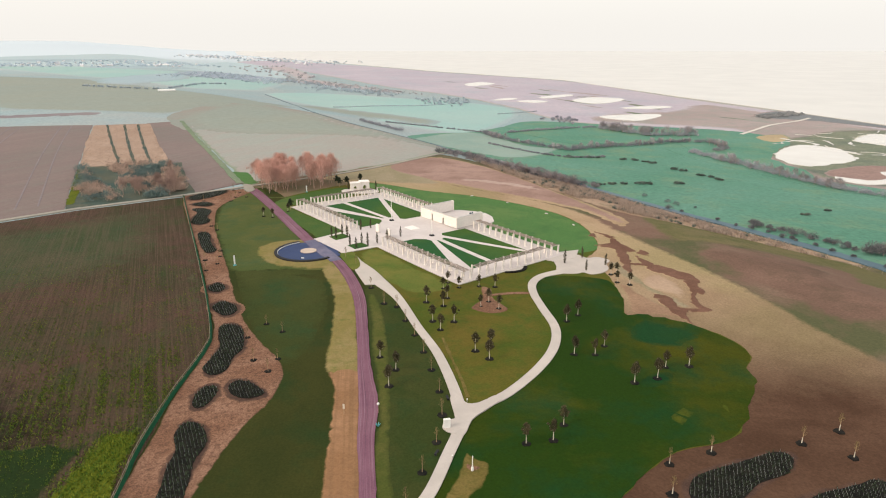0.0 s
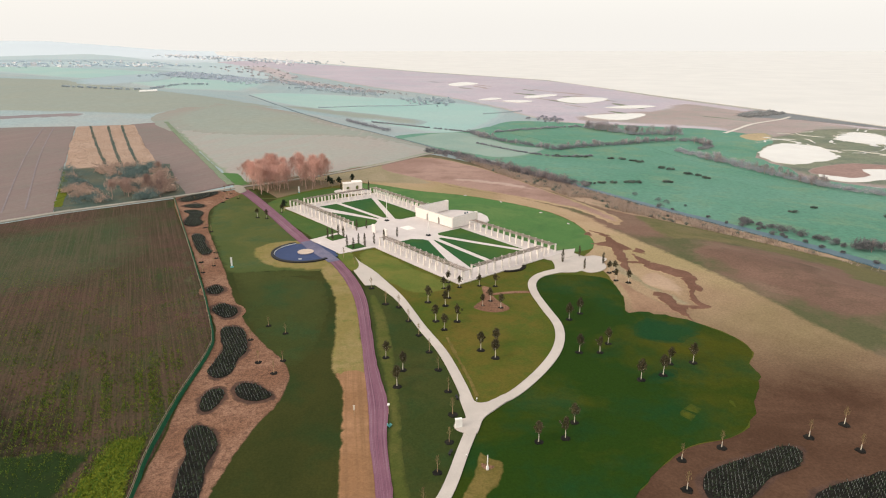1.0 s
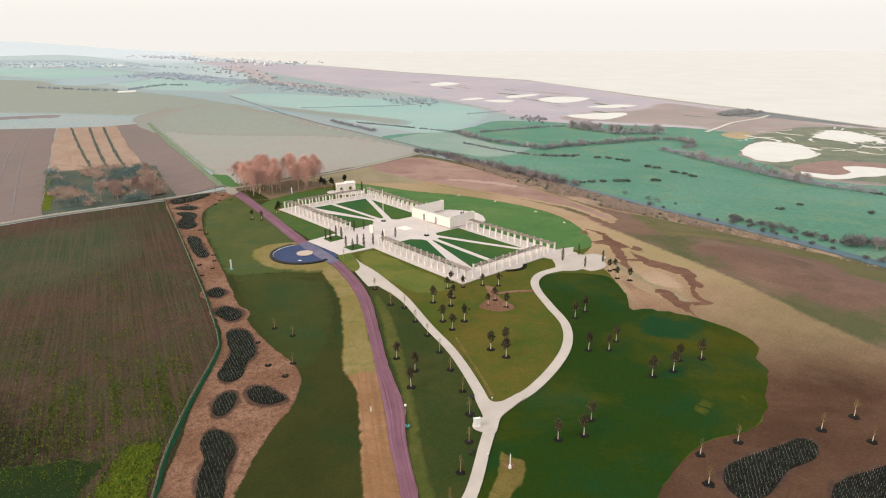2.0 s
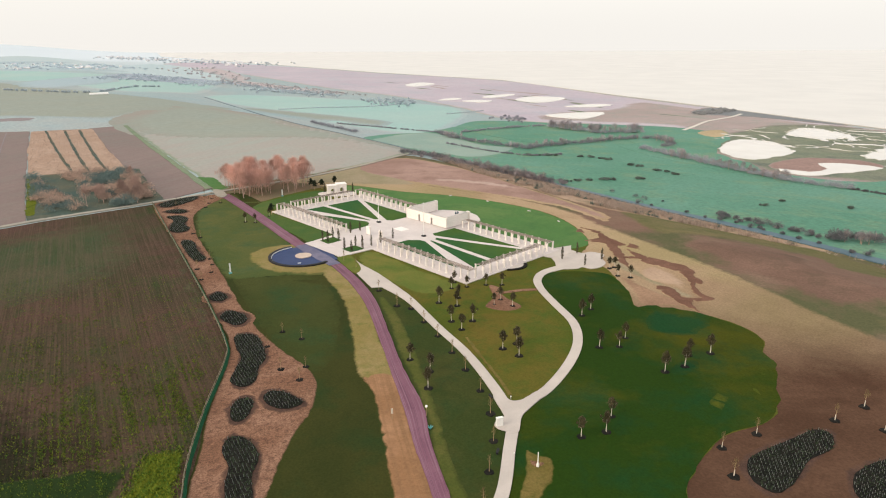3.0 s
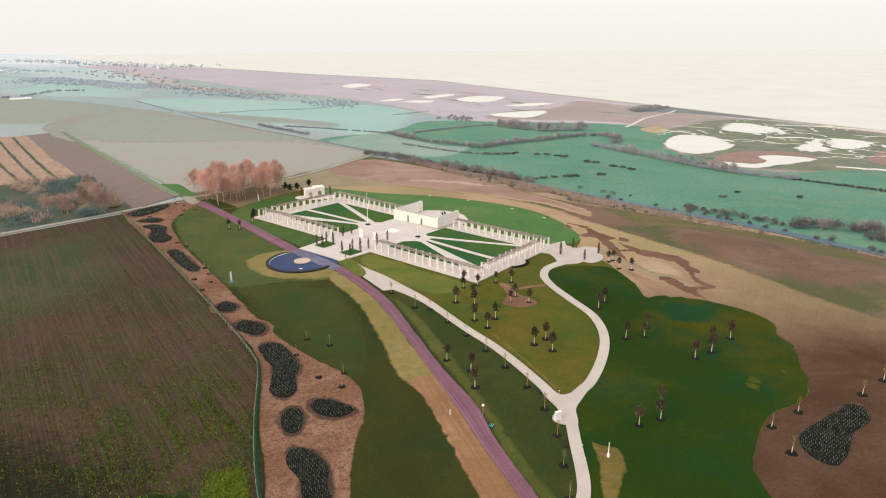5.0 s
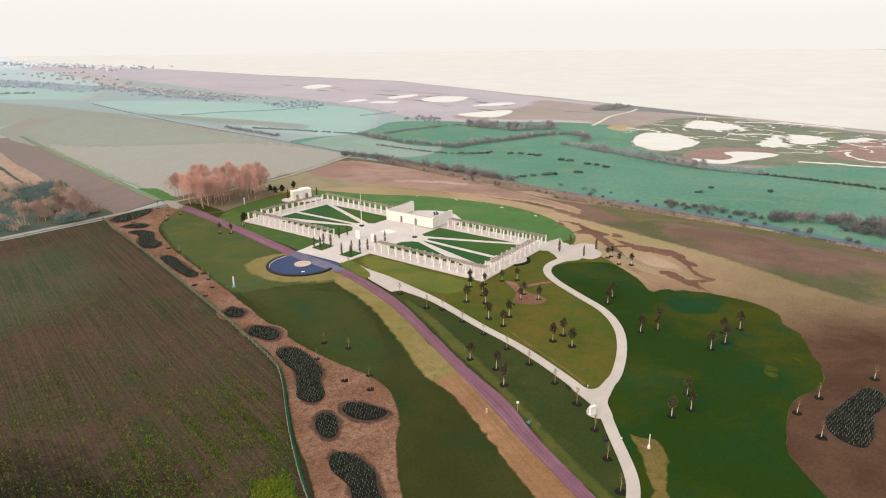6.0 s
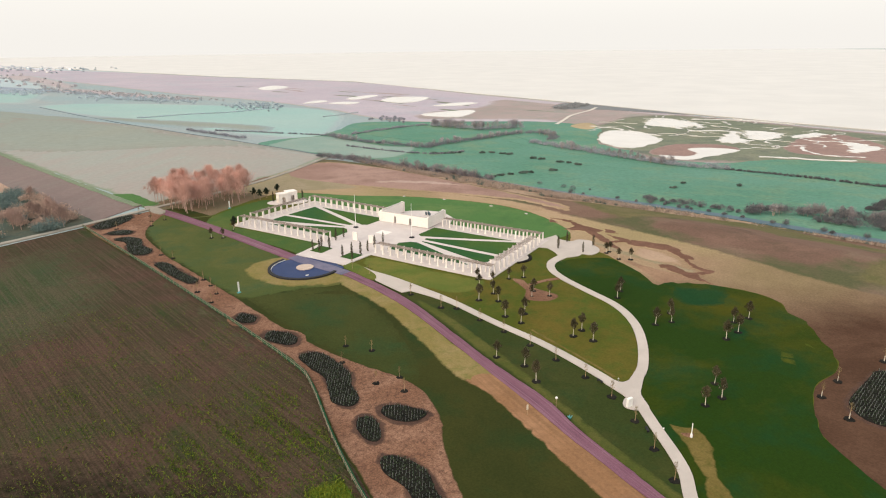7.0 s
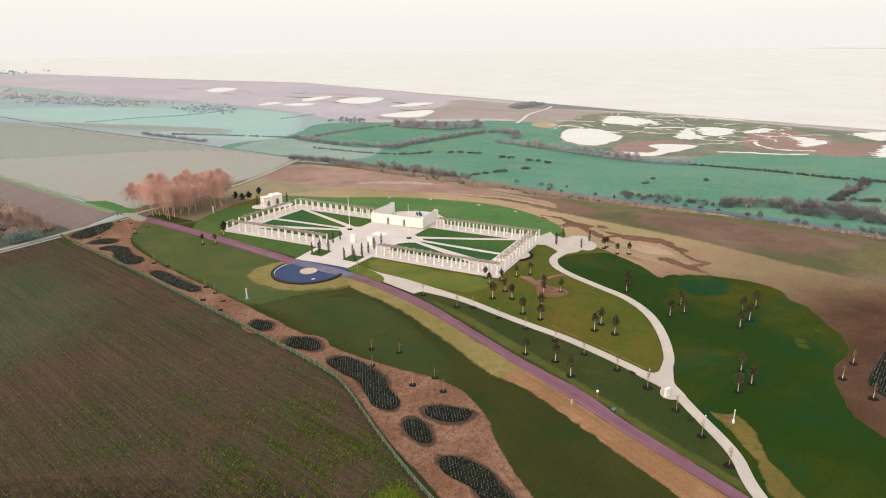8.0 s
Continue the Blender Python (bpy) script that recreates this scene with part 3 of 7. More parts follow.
def strip(name, pts, width, mat, lift, label, category, step=2.0, skirt=0.0, ragged=0.0, kind="structure", soft=False, under=None):
    """A track of one or of changing width along a line; its sides drop by skirt."""
    skirt = skirt or lift + 0.1
    full = curve_through([(p[0], p[1], p[2] if len(p) > 2 else width) for p in pts], False, step)
    mid, widths = [p.to_2d() for p in full], [p.z for p in full]
    verts, faces, uvs, run = [], [], [], 0.0
    total = len(mid) - 1
    for i, p in enumerate(mid):
        a, b = mid[max(0, i - 1)], mid[min(total, i + 1)]
        t = (b - a).normalized()
        nrm = Vector((-t.y, t.x))
        w = widths[i]
        run += (p - mid[i - 1]).length if i else 0.0
        for side, e in enumerate((0.5, 0.17, -0.17, -0.5)):
            r = ragged * noise.noise((p.x * 0.5, p.y * 0.5, e * 9)) if abs(e) > 0.4 else 0.0
            q = p + nrm * (w * e + r)
            low = lift - LEVELS[under.name] + 0.03 if soft and (abs(e) > 0.4 or i in (0, total)) else 0.0
            verts.append((q.x, q.y, height(q.x, q.y) + lift - low))
            uvs.append((0.5 - e, run))
        if skirt:
            for q, e in ((verts[-4], 0.5), (verts[-1], -0.5)):
                verts.append((q[0], q[1], q[2] - skirt))
                uvs.append((0.5 - e, run))
    m = 6 if skirt else 4
    for i in range(total):
        o, n = i * m, (i + 1) * m
        for k in range(3):
            faces.append((o + k, o + k + 1, n + k + 1, n + k))
        if skirt:
            faces.append((o + 4, o, n, n + 4))
            faces.append((o + 3, o + 5, n + 5, n + 3))
    ob = mesh_ob(name, verts, faces, mat, uvs=uvs)
    if soft:
        ob.data.materials[0] = blend_of(mat, under)
        ob.data.attributes.new("fade", "FLOAT", "POINT").data.foreach_set("value", [0.0 if 1 <= i % 6 <= 2 and 6 <= i < len(verts) - 6 else 1.0 for i in range(len(verts))])
    return tagged(ob, label, category, kind=kind)


def steps(*runs):
    out = []
    for a, b, s in runs:
        k = max(1, round((b - a) / s))
        out += [a + (b - a) * i / k for i in range(k)]
    return out + [runs[-1][1]]


gx = steps((-4900, -800, 290), (-800, -300, 20), (-300, 260, 5), (260, 720, 15), (720, 4900, 280))
gy = steps((-2000, 0, 200), (0, 450, 5), (450, 820, 10), (820, 1600, 20), (1600, 4900, 75))
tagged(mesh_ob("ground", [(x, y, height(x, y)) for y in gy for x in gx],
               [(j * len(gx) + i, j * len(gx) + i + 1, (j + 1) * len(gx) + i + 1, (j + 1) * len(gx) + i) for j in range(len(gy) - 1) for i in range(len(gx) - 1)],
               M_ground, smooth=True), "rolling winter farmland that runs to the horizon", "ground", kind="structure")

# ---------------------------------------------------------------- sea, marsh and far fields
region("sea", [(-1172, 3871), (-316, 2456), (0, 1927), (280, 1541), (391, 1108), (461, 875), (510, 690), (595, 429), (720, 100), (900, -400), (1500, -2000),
               (4800, -2000), (4890, 2400), (4200, 4890), (-1500, 4890)], M_water, 0.5, "calm sea coloured cream-grey like the hazy sky", "sea", cell=160, sharp=True, ragged=0, flat=-17.6, step=60)
strip("beach", [(-1172, 3871), (-316, 2456), (0, 1927), (280, 1541), (391, 1108), (461, 875), (510, 690), (595, 429), (720, 100)], 9, M_sand, 0.55, "low sandy shore along the sea", "beach", step=20)
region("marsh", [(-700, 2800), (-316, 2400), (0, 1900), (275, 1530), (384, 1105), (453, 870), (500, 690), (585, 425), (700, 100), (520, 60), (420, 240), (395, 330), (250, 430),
                 (236, 560), (300, 690), (247, 726), (143, 770), (90, 912), (15, 1071), (-137, 1310), (-420, 1900), (-760, 2500)], M_marsh_hazed, 0.30, "flat coastal marsh with sedge, paled by haze", "marsh", cell=30, step=12, ragged=3, soft=10, under=M_sand)
region("marsh_near", [(384, 1000), (440, 870), (492, 690), (578, 425), (690, 100), (520, 60), (420, 240), (395, 330), (250, 430), (236, 560), (300, 690), (247, 726), (160, 775), (200, 860), (300, 900)], M_marsh, 0.36, "flat russet coastal marsh with sedge", "marsh", cell=25, step=10, ragged=6, soft=30, under=M_marsh_hazed)
region("marsh_pasture", [(262, 440), (262, 520), (268, 565), (300, 625), (345, 650), (420, 700), (485, 690), (520, 600), (556, 470), (600, 330), (640, 160), (540, 110), (470, 150), (420, 250), (385, 310), (340, 370), (300, 405)], M_marsh_green, 0.42, "dull green salt pasture in the marsh", "marsh", cell=20, step=8, ragged=3, soft=16, under=M_marsh)
region("reedbed", [(384, 424), (418, 458), (485, 492), (516, 482), (511, 448), (486, 398), (512, 386), (500, 368), (444, 345), (412, 348), (404, 380)], M_reedbed, 0.50, "russet reedbed beside pale pools", "reedbed", cell=15, step=6, ragged=3, soft=6, under=M_marsh)
region("reedbed", [(272, 456), (284, 478), (326, 498), (366, 480), (360, 446), (330, 436), (290, 430)], M_reedbed, 0.52, "russet reedbed between hedge and pool", "reedbed", cell=15, step=6, ragged=2, soft=6, under=M_marsh)
region("sandy_pasture", [(300, 640), (318, 664), (350, 668), (338, 626), (308, 604)], M_ochre, 0.52, "ochre dry pasture beside the marsh", "field", cell=15, step=6, ragged=2, soft=9, under=M_meadow)
strip("marsh_track", [(303, 665), (330, 695), (368, 738), (420, 778), (448, 806)], 4, M_marsh_grit, 0.72, "pale track across the marsh", "track", step=8)
region("shore_scrub", [(382, 817), (418, 866), (455, 884), (474, 838), (500, 745), (510, 690), (496, 684), (470, 726), (446, 764), (427, 783), (406, 794)], M_shore_wood, 0.50, "blue-grey scrubby ground behind the beach", "scrubland", cell=15, step=6, ragged=4, soft=7, under=M_marsh)

r = random.Random(83)
for i in range(26):
    t = r.random()
    x, y = 40 + 330 * t + r.uniform(-90, 40), 1500 - 640 * t + r.uniform(-120, 60)
    if not inside(x, y, [(-100, 1600), (120, 1700), (270, 1480), (370, 1100), (440, 860), (330, 780), (160, 800), (30, 1100)]):
        continue
    a, b, e = r.uniform(22, 60), r.uniform(5, 13), radians(-62) + r.uniform(-0.25, 0.25)
    region("marsh_patch", [(x + a * math.cos(q) * math.cos(e) - b * math.sin(q) * math.sin(e), y + a * math.cos(q) * math.sin(e) + b * math.sin(q) * math.cos(e)) for q in (k * math.pi / 4 for k in range(8))],
           r.choice((M_marsh_green, M_marsh, M_marsh)), 0.40 + 0.004 * i, "darker sedge patch in the far marsh", "marsh", cell=10, step=6, ragged=4, soft=6, under=M_marsh_hazed)

ponds = (
    ((272, 531), (300, 573), (329, 596), (347, 573), (334, 523), (313, 506), (276, 494)),
    ((277, 453), (293, 440), (312, 450), (321, 470), (342, 466), (356, 447), (328, 436), (304, 430), (284, 427), (274, 440)),
    ((193, 816), (228, 842), (277, 848), (260, 806), (224, 777)),
    ((201, 1036), (247, 1092), (290, 1065), (251, 998), (215, 985)),
    ((44, 1370), (81, 1460), (108, 1408), (62, 1322)),
    ((250, 925), (299, 957), (326, 941), (285, 911)),
    ((111, 998), (136, 1022), (160, 1009), (138, 979)),
    ((75, 1007), (104, 1053), (117, 1037), (95, 1008)),
    ((158, 1087), (209, 1142), (220, 1121), (167, 1058)),
    ((391, 620), (410, 642), (435, 668), (453, 652), (448, 598), (406, 590)),
    ((431, 404), (455, 420), (464, 437), (474, 447), (479, 436), (473, 406), (452, 400)),
    ((522, 400), (537, 426), (557, 430), (590, 415), (560, 395), (528, 387)), ((438, 342), (470, 358), (500, 368), (520, 350), (480, 332), (442, 332)),
    ((413, 494), (435, 520), (456, 539), (469, 521), (465, 503), (432, 484)),
    ((376, 489), (390, 508), (436, 538), (414, 506), (406, 485), (386, 479)),
    ((462, 490), (500, 500), (505, 486), (470, 478)),
)
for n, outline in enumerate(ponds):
    region("pond", outline, M_pond, 0.62, "shallow marsh pool coloured cream like the sky", "pond", cell=14, step=5 if n < 9 else 2.5, ragged=2.2 if n < 9 else 7.0)
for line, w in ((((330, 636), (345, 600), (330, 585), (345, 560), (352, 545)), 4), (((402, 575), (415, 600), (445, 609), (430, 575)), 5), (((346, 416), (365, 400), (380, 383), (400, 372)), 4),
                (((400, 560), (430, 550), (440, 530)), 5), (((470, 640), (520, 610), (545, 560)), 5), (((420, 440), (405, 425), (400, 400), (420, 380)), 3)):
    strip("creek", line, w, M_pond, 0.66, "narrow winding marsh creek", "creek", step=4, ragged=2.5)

r = random.Random(31)
for i in range(26):
    x, y = r.uniform(340, 540), r.uniform(400, 650)
    if not inside(x, y, [(300, 500), (330, 640), (420, 690), (500, 620), (560, 440), (470, 380), (390, 400)]):
        continue
    a, line = r.uniform(0, 6.3), []
    for k in range(r.randint(4, 7)):
        line.append((x, y, r.uniform(0.8, 2.6)))
        a += r.uniform(-1.2, 1.2)
        x, y = x + 9 * math.cos(a), y + 9 * math.sin(a)
    strip("creek", line, 3, M_pond, 0.60, "narrow winding marsh creek", "creek", step=2.5, ragged=2.0)
region("meadow", [(62, 446), (20, 505), (-28, 560), (-20, 610), (30, 640), (60, 690), (110, 760), (240, 722), (300, 680), (245, 570), (232, 500), (262, 425), (330, 320), (420, 240), (520, 60), (400, -200), (330, -200),
                  (235, 120), (205, 187), (186, 222), (166, 262), (142, 300), (124, 326), (108, 350), (94, 374), (66, 424)], M_meadow, 0.25, "open green grazing meadow beyond the stream", "meadow", cell=10, step=8, ragged=1)
region("grey_meadow", [(-26, 562), (16, 514), (48, 486), (76, 505), (100, 556), (72, 564), (38, 634), (-6, 612)], M_meadow_grey, 0.38, "greyish winter meadow beside the stream", "meadow", cell=10, step=8, ragged=1, soft=5, under=M_meadow)
region("meadow_inner", [(83, 645), (130, 681), (166, 703), (178, 660), (200, 634), (228, 622), (166, 605), (141, 600), (117, 592), (97, 618)], M_meadow, 0.45, "bright green hedged meadow", "meadow", cell=15, step=8, ragged=1)
region("meadow_marsh", [(224, 640), (218, 560), (224, 500), (250, 440), (268, 470), (266, 505), (270, 531), (298, 576), (320, 602), (330, 640), (305, 690), (262, 690)], M_meadow, 0.46, "green meadow behind the pool", "meadow", cell=15, step=8, ragged=2)
region("meadow_seaward", [(318, 332), (400, 215), (500, 40), (580, 40), (484, 290), (412, 350), (350, 400), (300, 405), (262, 436), (276, 395)], M_meadow, 0.48, "green meadow below the hedge bank", "meadow", cell=15, step=8, ragged=2)
# The far fields wear colours already paled with haze.
region("far_meadow", [(-268, 1008), (-206, 1083), (-46, 1004), (61, 943), (100, 860), (60, 700), (20, 620), (-60, 690), (-150, 830), (-220, 900)], M_meadow_hazed, 0.33, "far green meadow paled by haze", "meadow", cell=20, step=12, ragged=2, soft=14, under=M_ground)
region("far_crop", [(-357, 929), (-147, 769), (-240, 690), (-260, 626), (-444, 663), (-660, 800), (-900, 1300), (-620, 1180)], M_olive_hazed, 0.30, "far crop field greyed by haze", "field", cell=20, step=12, ragged=2, sharp=True, soft=22, under=M_ground)
region("far_crop", [(-620, 1200), (-357, 950), (-280, 1030), (-300, 1290), (-520, 1420), (-900, 1700), (-1200, 1700)], M_meadow_hazed, 0.36, "far meadow tinted pale blue-green by haze", "meadow", cell=30, step=20, ragged=3, sharp=True, soft=22, under=M_ground)
region("far_crop", [(-1900, 1900), (-900, 1750), (-520, 1480), (-320, 1400), (-420, 1900), (-700, 2450), (-1500, 3100)], M_crop_hazed, 0.5, "hazy grey green far farmland", "field", cell=60, step=40, ragged=5, sharp=True, soft=22, under=M_ground)
region("far_tilth", [(-234, 592), (-104, 341), (-56, 374), (-30, 402), (0, 450), (4, 490), (-16, 534), (-54, 562), (-92, 604), (-140, 690), (-226, 740)], M_tilth_hazed, 0.28, "wide tilled field beyond the grove, paled by haze", "field", cell=9, step=8, sharp=True, ragged=1, soft=2.5, under=M_lane)
region("tilth_green", [(-262, 640), (-214, 540), (-160, 516), (-90, 508), (-30, 488), (12, 470), (14, 500), (-10, 540), (-48, 572), (-86, 614), (-134, 704), (-236, 770)], M_olive_hazed, 0.33, "greener far half of the tilled field", "field", cell=9, step=8, ragged=2, soft=34, under=M_tilth_hazed)
region("west_tilth", [(-291, 546), (-360, 533), (-560, 470), (-560, 200), (-260, 200), (-190, 264), (-170, 283), (-214, 376), (-250, 455)], M_tilth_west, 0.22, "bare pinkish tilled field with tram lines", "field", cell=10, step=8, sharp=True, ragged=0.6)
region("middle_tilth", [(-171, 402), (-133, 325), (-126, 314), (-106, 342), (-160, 440), (-236, 592), (-256, 568)], M_tilth_west, 0.24, "bare grey-brown tilled strip", "field", cell=8, step=8, sharp=True, ragged=0.6)
region("dark_fallow", [(-412, 614), (-334, 648), (-317, 618), (-395, 587), (-600, 520), (-620, 545)], M_field_dark, 0.4, "dark purple-brown fallow strip", "field", cell=15, step=8, sharp=True, ragged=1, soft=4, under=M_ground)
strip("grass_lane", [(-235, 592), (-197, 516), (-158, 440), (-130, 384), (-108, 340)], 3.6, M_lane, 0.42, "grassed farm lane between tilled fields", "lane", step=5, ragged=0.8)

region("reed_stubble", [(-289, 544), (-252, 566), (-210, 480), (-168, 398), (-190, 391), (-216, 383), (-250, 455)], M_straw, 0.34, "straw-coloured cut reed plot in strips", "field", cell=8, sharp=True, ragged=0.8)
for a, b in (((-280.5, 549), (-193, 386)), ((-268, 553), (-186.5, 391)), ((-259, 558), (-178, 394))):
    strip("stubble_furrow", [a, ((a[0] + b[0]) / 2 - 1, (a[1] + b[1]) / 2), b], 1.8, M_scrub_floor, 0.46, "dark furrow through the reed stubble", "furrow", step=6, ragged=0.8)
region("scrub_floor", [(-216, 380), (-162, 400), (-138, 345), (-123, 316), (-131, 309), (-171, 285), (-192, 330)], M_scrub_floor, 0.36, "rough ground under brambles and thicket", "scrubland", cell=8, sharp=True, ragged=1)
strip("farm_road", [(-420, 60), (-188, 266), (-165, 286), (-127.5, 312.5), (-101, 333), (-76, 352), (-53, 372), (-29, 401), (-2, 443), (10, 470)], 2.7, M_road, 0.50, "pale chalk farm road", "road", step=3, ragged=0.3)

# ---------------------------------------------------------------- the slope to the stream
region("slope_field", [(-56, 372), (-30, 398), (0, 440), (40, 398), (60, 350), (104, 302), (146, 264), (180, 225), (222, 150), (290, 0), (290, -150), (20, -150), (10, 60), (30, 120), (40, 220), (-20, 300)],
       M_slope, 0.07, "reddish and olive rough field sloping to the stream", "field", cell=7, step=4, ragged=0.8)
region("bare_field", [(-60, 350), (-40, 372), (-28, 376), (14, 340), (45, 316), (66, 286), (75, 258), (86, 230), (94, 208), (100.5, 185), (104.5, 168), (109, 150), (116, 134), (130, 100), (142, 40), (150, -100), (20, -100), (20, 60), (30, 150), (40, 230), (-20, 300)],
       M_soil, 0.12, "pale sandy brown bare field beside the lawns", "field", cell=7, step=4, ragged=1.2, soft=5, under=M_slope)
region("turned_patch", [(-33, 399), (-4, 428), (28, 398), (46, 364), (60, 330), (72, 300), (80, 274), (75, 265), (66, 288), (44, 312), (10, 340), (-28, 372)], M_turned, 0.24, "turned brown soil beside the farm road", "field", cell=6, ragged=1.2, soft=4, under=M_soil)
region("rough_grazing", [(88, 292), (86, 270), (88, 246), (94, 240), (104, 242), (118, 240), (132, 236), (146, 226), (138, 208), (147, 200), (160, 186), (196, 110), (240, 30), (256, 40), (200, 150), (176, 215), (164, 246), (148, 264), (130, 288), (108, 306)], M_olive, 0.22, "olive rough grazing along the slope", "grassland", cell=6, ragged=2, soft=6, under=M_slope)
for n, outline in enumerate((((62, 256.5), (67.6, 250), (69.2, 239.5), (72.4, 231), (68.6, 229), (66.4, 216), (63.4, 204.5), (62.0, 210), (63.4, 224), (64.0, 233), (57.6, 238), (62.6, 239.6), (65.6, 246)),
                             ((70.4, 225.5), (74.4, 217), (79.4, 210.5), (84.2, 204.4), (83.4, 197.5), (79.6, 189), (77.4, 181), (79.0, 175.4), (76.2, 174.2), (74.2, 179.8), (77.0, 188.6), (78.4, 197.6), (75.2, 204.6), (70.6, 210.4)),
                             ((65.0, 187.6), (69.2, 187.2), (70.2, 181.6), (70.2, 177.2), (78.6, 176.6), (77.4, 174.2), (70.6, 173.6), (70.4, 167.6), (69.6, 165.6), (66.4, 173.4), (65.2, 181)))):
    region("scar", outline, M_scar, 0.34 + 0.01 * n, "dark wet scar worn in the bare soil", "bare soil", cell=2.5, ragged=0.9, step=1.0, soft=0.45, under=M_soil)
strip("scar", [(64.8, 216.6, 0.9), (68.0, 215.8, 0.7), (71.6, 214.6, 1.0)], 1, M_scar, 0.42, "thin dark rut between the wet scars", "bare soil", step=1, ragged=0.4)
region("reed_bank", [(34, 384), (46, 358), (57, 330), (71, 301), (84, 285), (104, 277), (128, 268), (150, 252), (168, 232), (190, 184), (235, 100), (245, 104), (200, 187), (180, 222), (160, 260), (136, 296), (118, 322), (102, 346), (87, 371), (56, 424), (34, 455), (20, 440)],
       M_reed_floor, 0.30, "beige reed bank along the stream", "riverbank", cell=6, ragged=1.2, soft=4, under=M_slope)
strip("stream", [(-258, 970, 1.0), (-192, 840, 1.2), (-134, 704, 1.5), (-86, 612, 1.9), (-48, 572, 2.3), (-10, 541, 2.8), (11, 499, 3.6), (32, 466, 5.0), (62, 424), (92, 371), (107, 346), (122, 322), (140, 296), (162, 260), (182, 221), (201, 187), (240, 102), (300, -60)], 6.5, M_stream, 0.50, "narrow blue-grey stream", "stream", step=3, ragged=1.0)

k = random.Random(9)
for i in range(9):
    x, y = k.choice(((64, 250), (71, 232), (70, 220), (77, 206), (80, 195), (77, 183), (74, 176), (68, 186), (82, 190)))
    x, y, s = x + k.uniform(-4, 4), y + k.uniform(-5, 5), k.uniform(1.0, 2.6)
    region("scar", [(x + s * k.uniform(0.5, 1.5) * math.cos(a), y + 1.5 * s * k.uniform(0.5, 1.5) * math.sin(a)) for a in (j * math.pi / 3 for j in range(6))], M_scar, 0.33 + 0.004 * i, "small dark wet patch in the bare soil", "bare soil", cell=2, ragged=0.8, step=0.8, soft=0.7, under=M_soil)

# ---------------------------------------------------------------- park ground
region("ploughed_field", [(-124, 311), (-93.0, 237.4), (-76.8, 200), (-69.8, 183.4), (-59.8, 157), (-58.6, 127), (-57, 108), (-54.8, 94), (-48, 40), (-43, -150), (-420, -150), (-420, 60), (-188, 262), (-165, 283)],
       M_plough, 0.06, "dark ploughed field with fine rows and weeds", "field", cell=8, sharp=True, ragged=0.2)
# Greener and lighter soil tone towards the far end.
region("plough_margin", [(-124, 309), (-112, 281), (-100, 253), (-90, 232), (-104, 190), (-150, 160), (-220, 140), (-300, 120), (-415, 40), (-186, 262), (-165, 281)], M_plough_green, 0.10, "greener, lighter end of the ploughed field", "field", cell=8, sharp=True, ragged=3, soft=36, under=M_plough)
region("plough_headland", [(-94.2, 240), (-77.6, 202), (-71.2, 185), (-63, 164), (-74, 168), (-88, 204), (-100, 236)], M_plough_green, 0.105, "greener headland along the fence", "field", cell=5, sharp=True, ragged=1, soft=6, under=M_plough)
# Near end darkened to stand in for the lens vignette.
region("damp_plough", [(-60.4, 128), (-59.2, 108), (-57, 92), (-52, 40), (-45, -140), (-415, -140), (-415, 40), (-300, 150), (-200, 168), (-130, 164), (-90, 146)], M_plough_vignette, 0.10, "near end of the ploughed field, darkened for lens vignette", "field", cell=8, sharp=True, ragged=2, soft=34, under=M_plough)
region("weedy_corner", [(-61.4, 115.5), (-68.8, 113), (-69, 94), (-66, 60), (-54, 60), (-57.4, 94)], M_weeds, 0.16, "yellow-green weedy strip at the field's corner", "field", cell=5, sharp=True, ragged=0.5, soft=1.2, under=M_plough)
region("cereal_strip", [(-69, 112.5), (-86, 109), (-140, 100), (-140, 20), (-66, 20), (-69.4, 94)], M_young_green, 0.14, "dark green young cereal strip", "field", cell=6, sharp=True, ragged=0.6, soft=1.8, under=M_plough)
region("dirt_band", [(-95, 328), (-102, 292), (-95, 262), (-88, 244), (-73, 209), (-60, 177), (-49, 157), (-41, 146), (-37.4, 137), (-37.8, 125), (-40.5, 116), (-43, 97), (-44, 60), (-42, -20),
                     (-50, -20), (-55, 60), (-58, 108), (-60, 127), (-61.6, 157), (-71.6, 183), (-78.6, 200), (-94.8, 237), (-126.6, 310), (-112, 322)], M_dirt, 0.20, "raked pinkish brown planting dirt", "bare soil", cell=5, ragged=0.18, soft=0.8, under=M_lawn_west)
region("lawn_west", [(-93, 330), (-104, 300), (-97, 262), (-90, 244), (-75, 209), (-62, 177), (-51, 157), (-43, 146), (-39, 137), (-39.5, 125), (-42, 116), (-45, 97), (-46, 40), (-40, -60),
                     (14, -60), (10, 60), (10, 110), (6, 130), (-1, 162), (-10, 187), (-23, 215), (-32, 240), (-54, 262), (-72, 300)], M_lawn_west, 0.11, "dull green mown lawn west of the paths", "lawn", cell=6, ragged=0.2)
region("lawn_east", [(-28, -60), (-16, 60), (-2.8, 94), (3.6, 112), (0.4, 138), (-7.0, 164), (-16, 187), (-30, 214), (-40, 238), (-62, 262), (-78, 296), (-70, 318), (-45, 342), (-33, 341), (-10, 328), (20, 316), (47, 292), (58, 270),
                     (60.5, 246), (57, 231), (52, 222), (55, 208), (55.5, 197), (55, 184), (53.2, 172), (63, 170), (73, 161), (77.5, 148), (68, 133), (62, 116), (55, 110), (45, 107), (35, 98), (28, 86), (22, 40), (24, -60)],
       M_lawn, 0.17, "olive green mown lawn round the memorial", "lawn", cell=5, ragged=0.4)
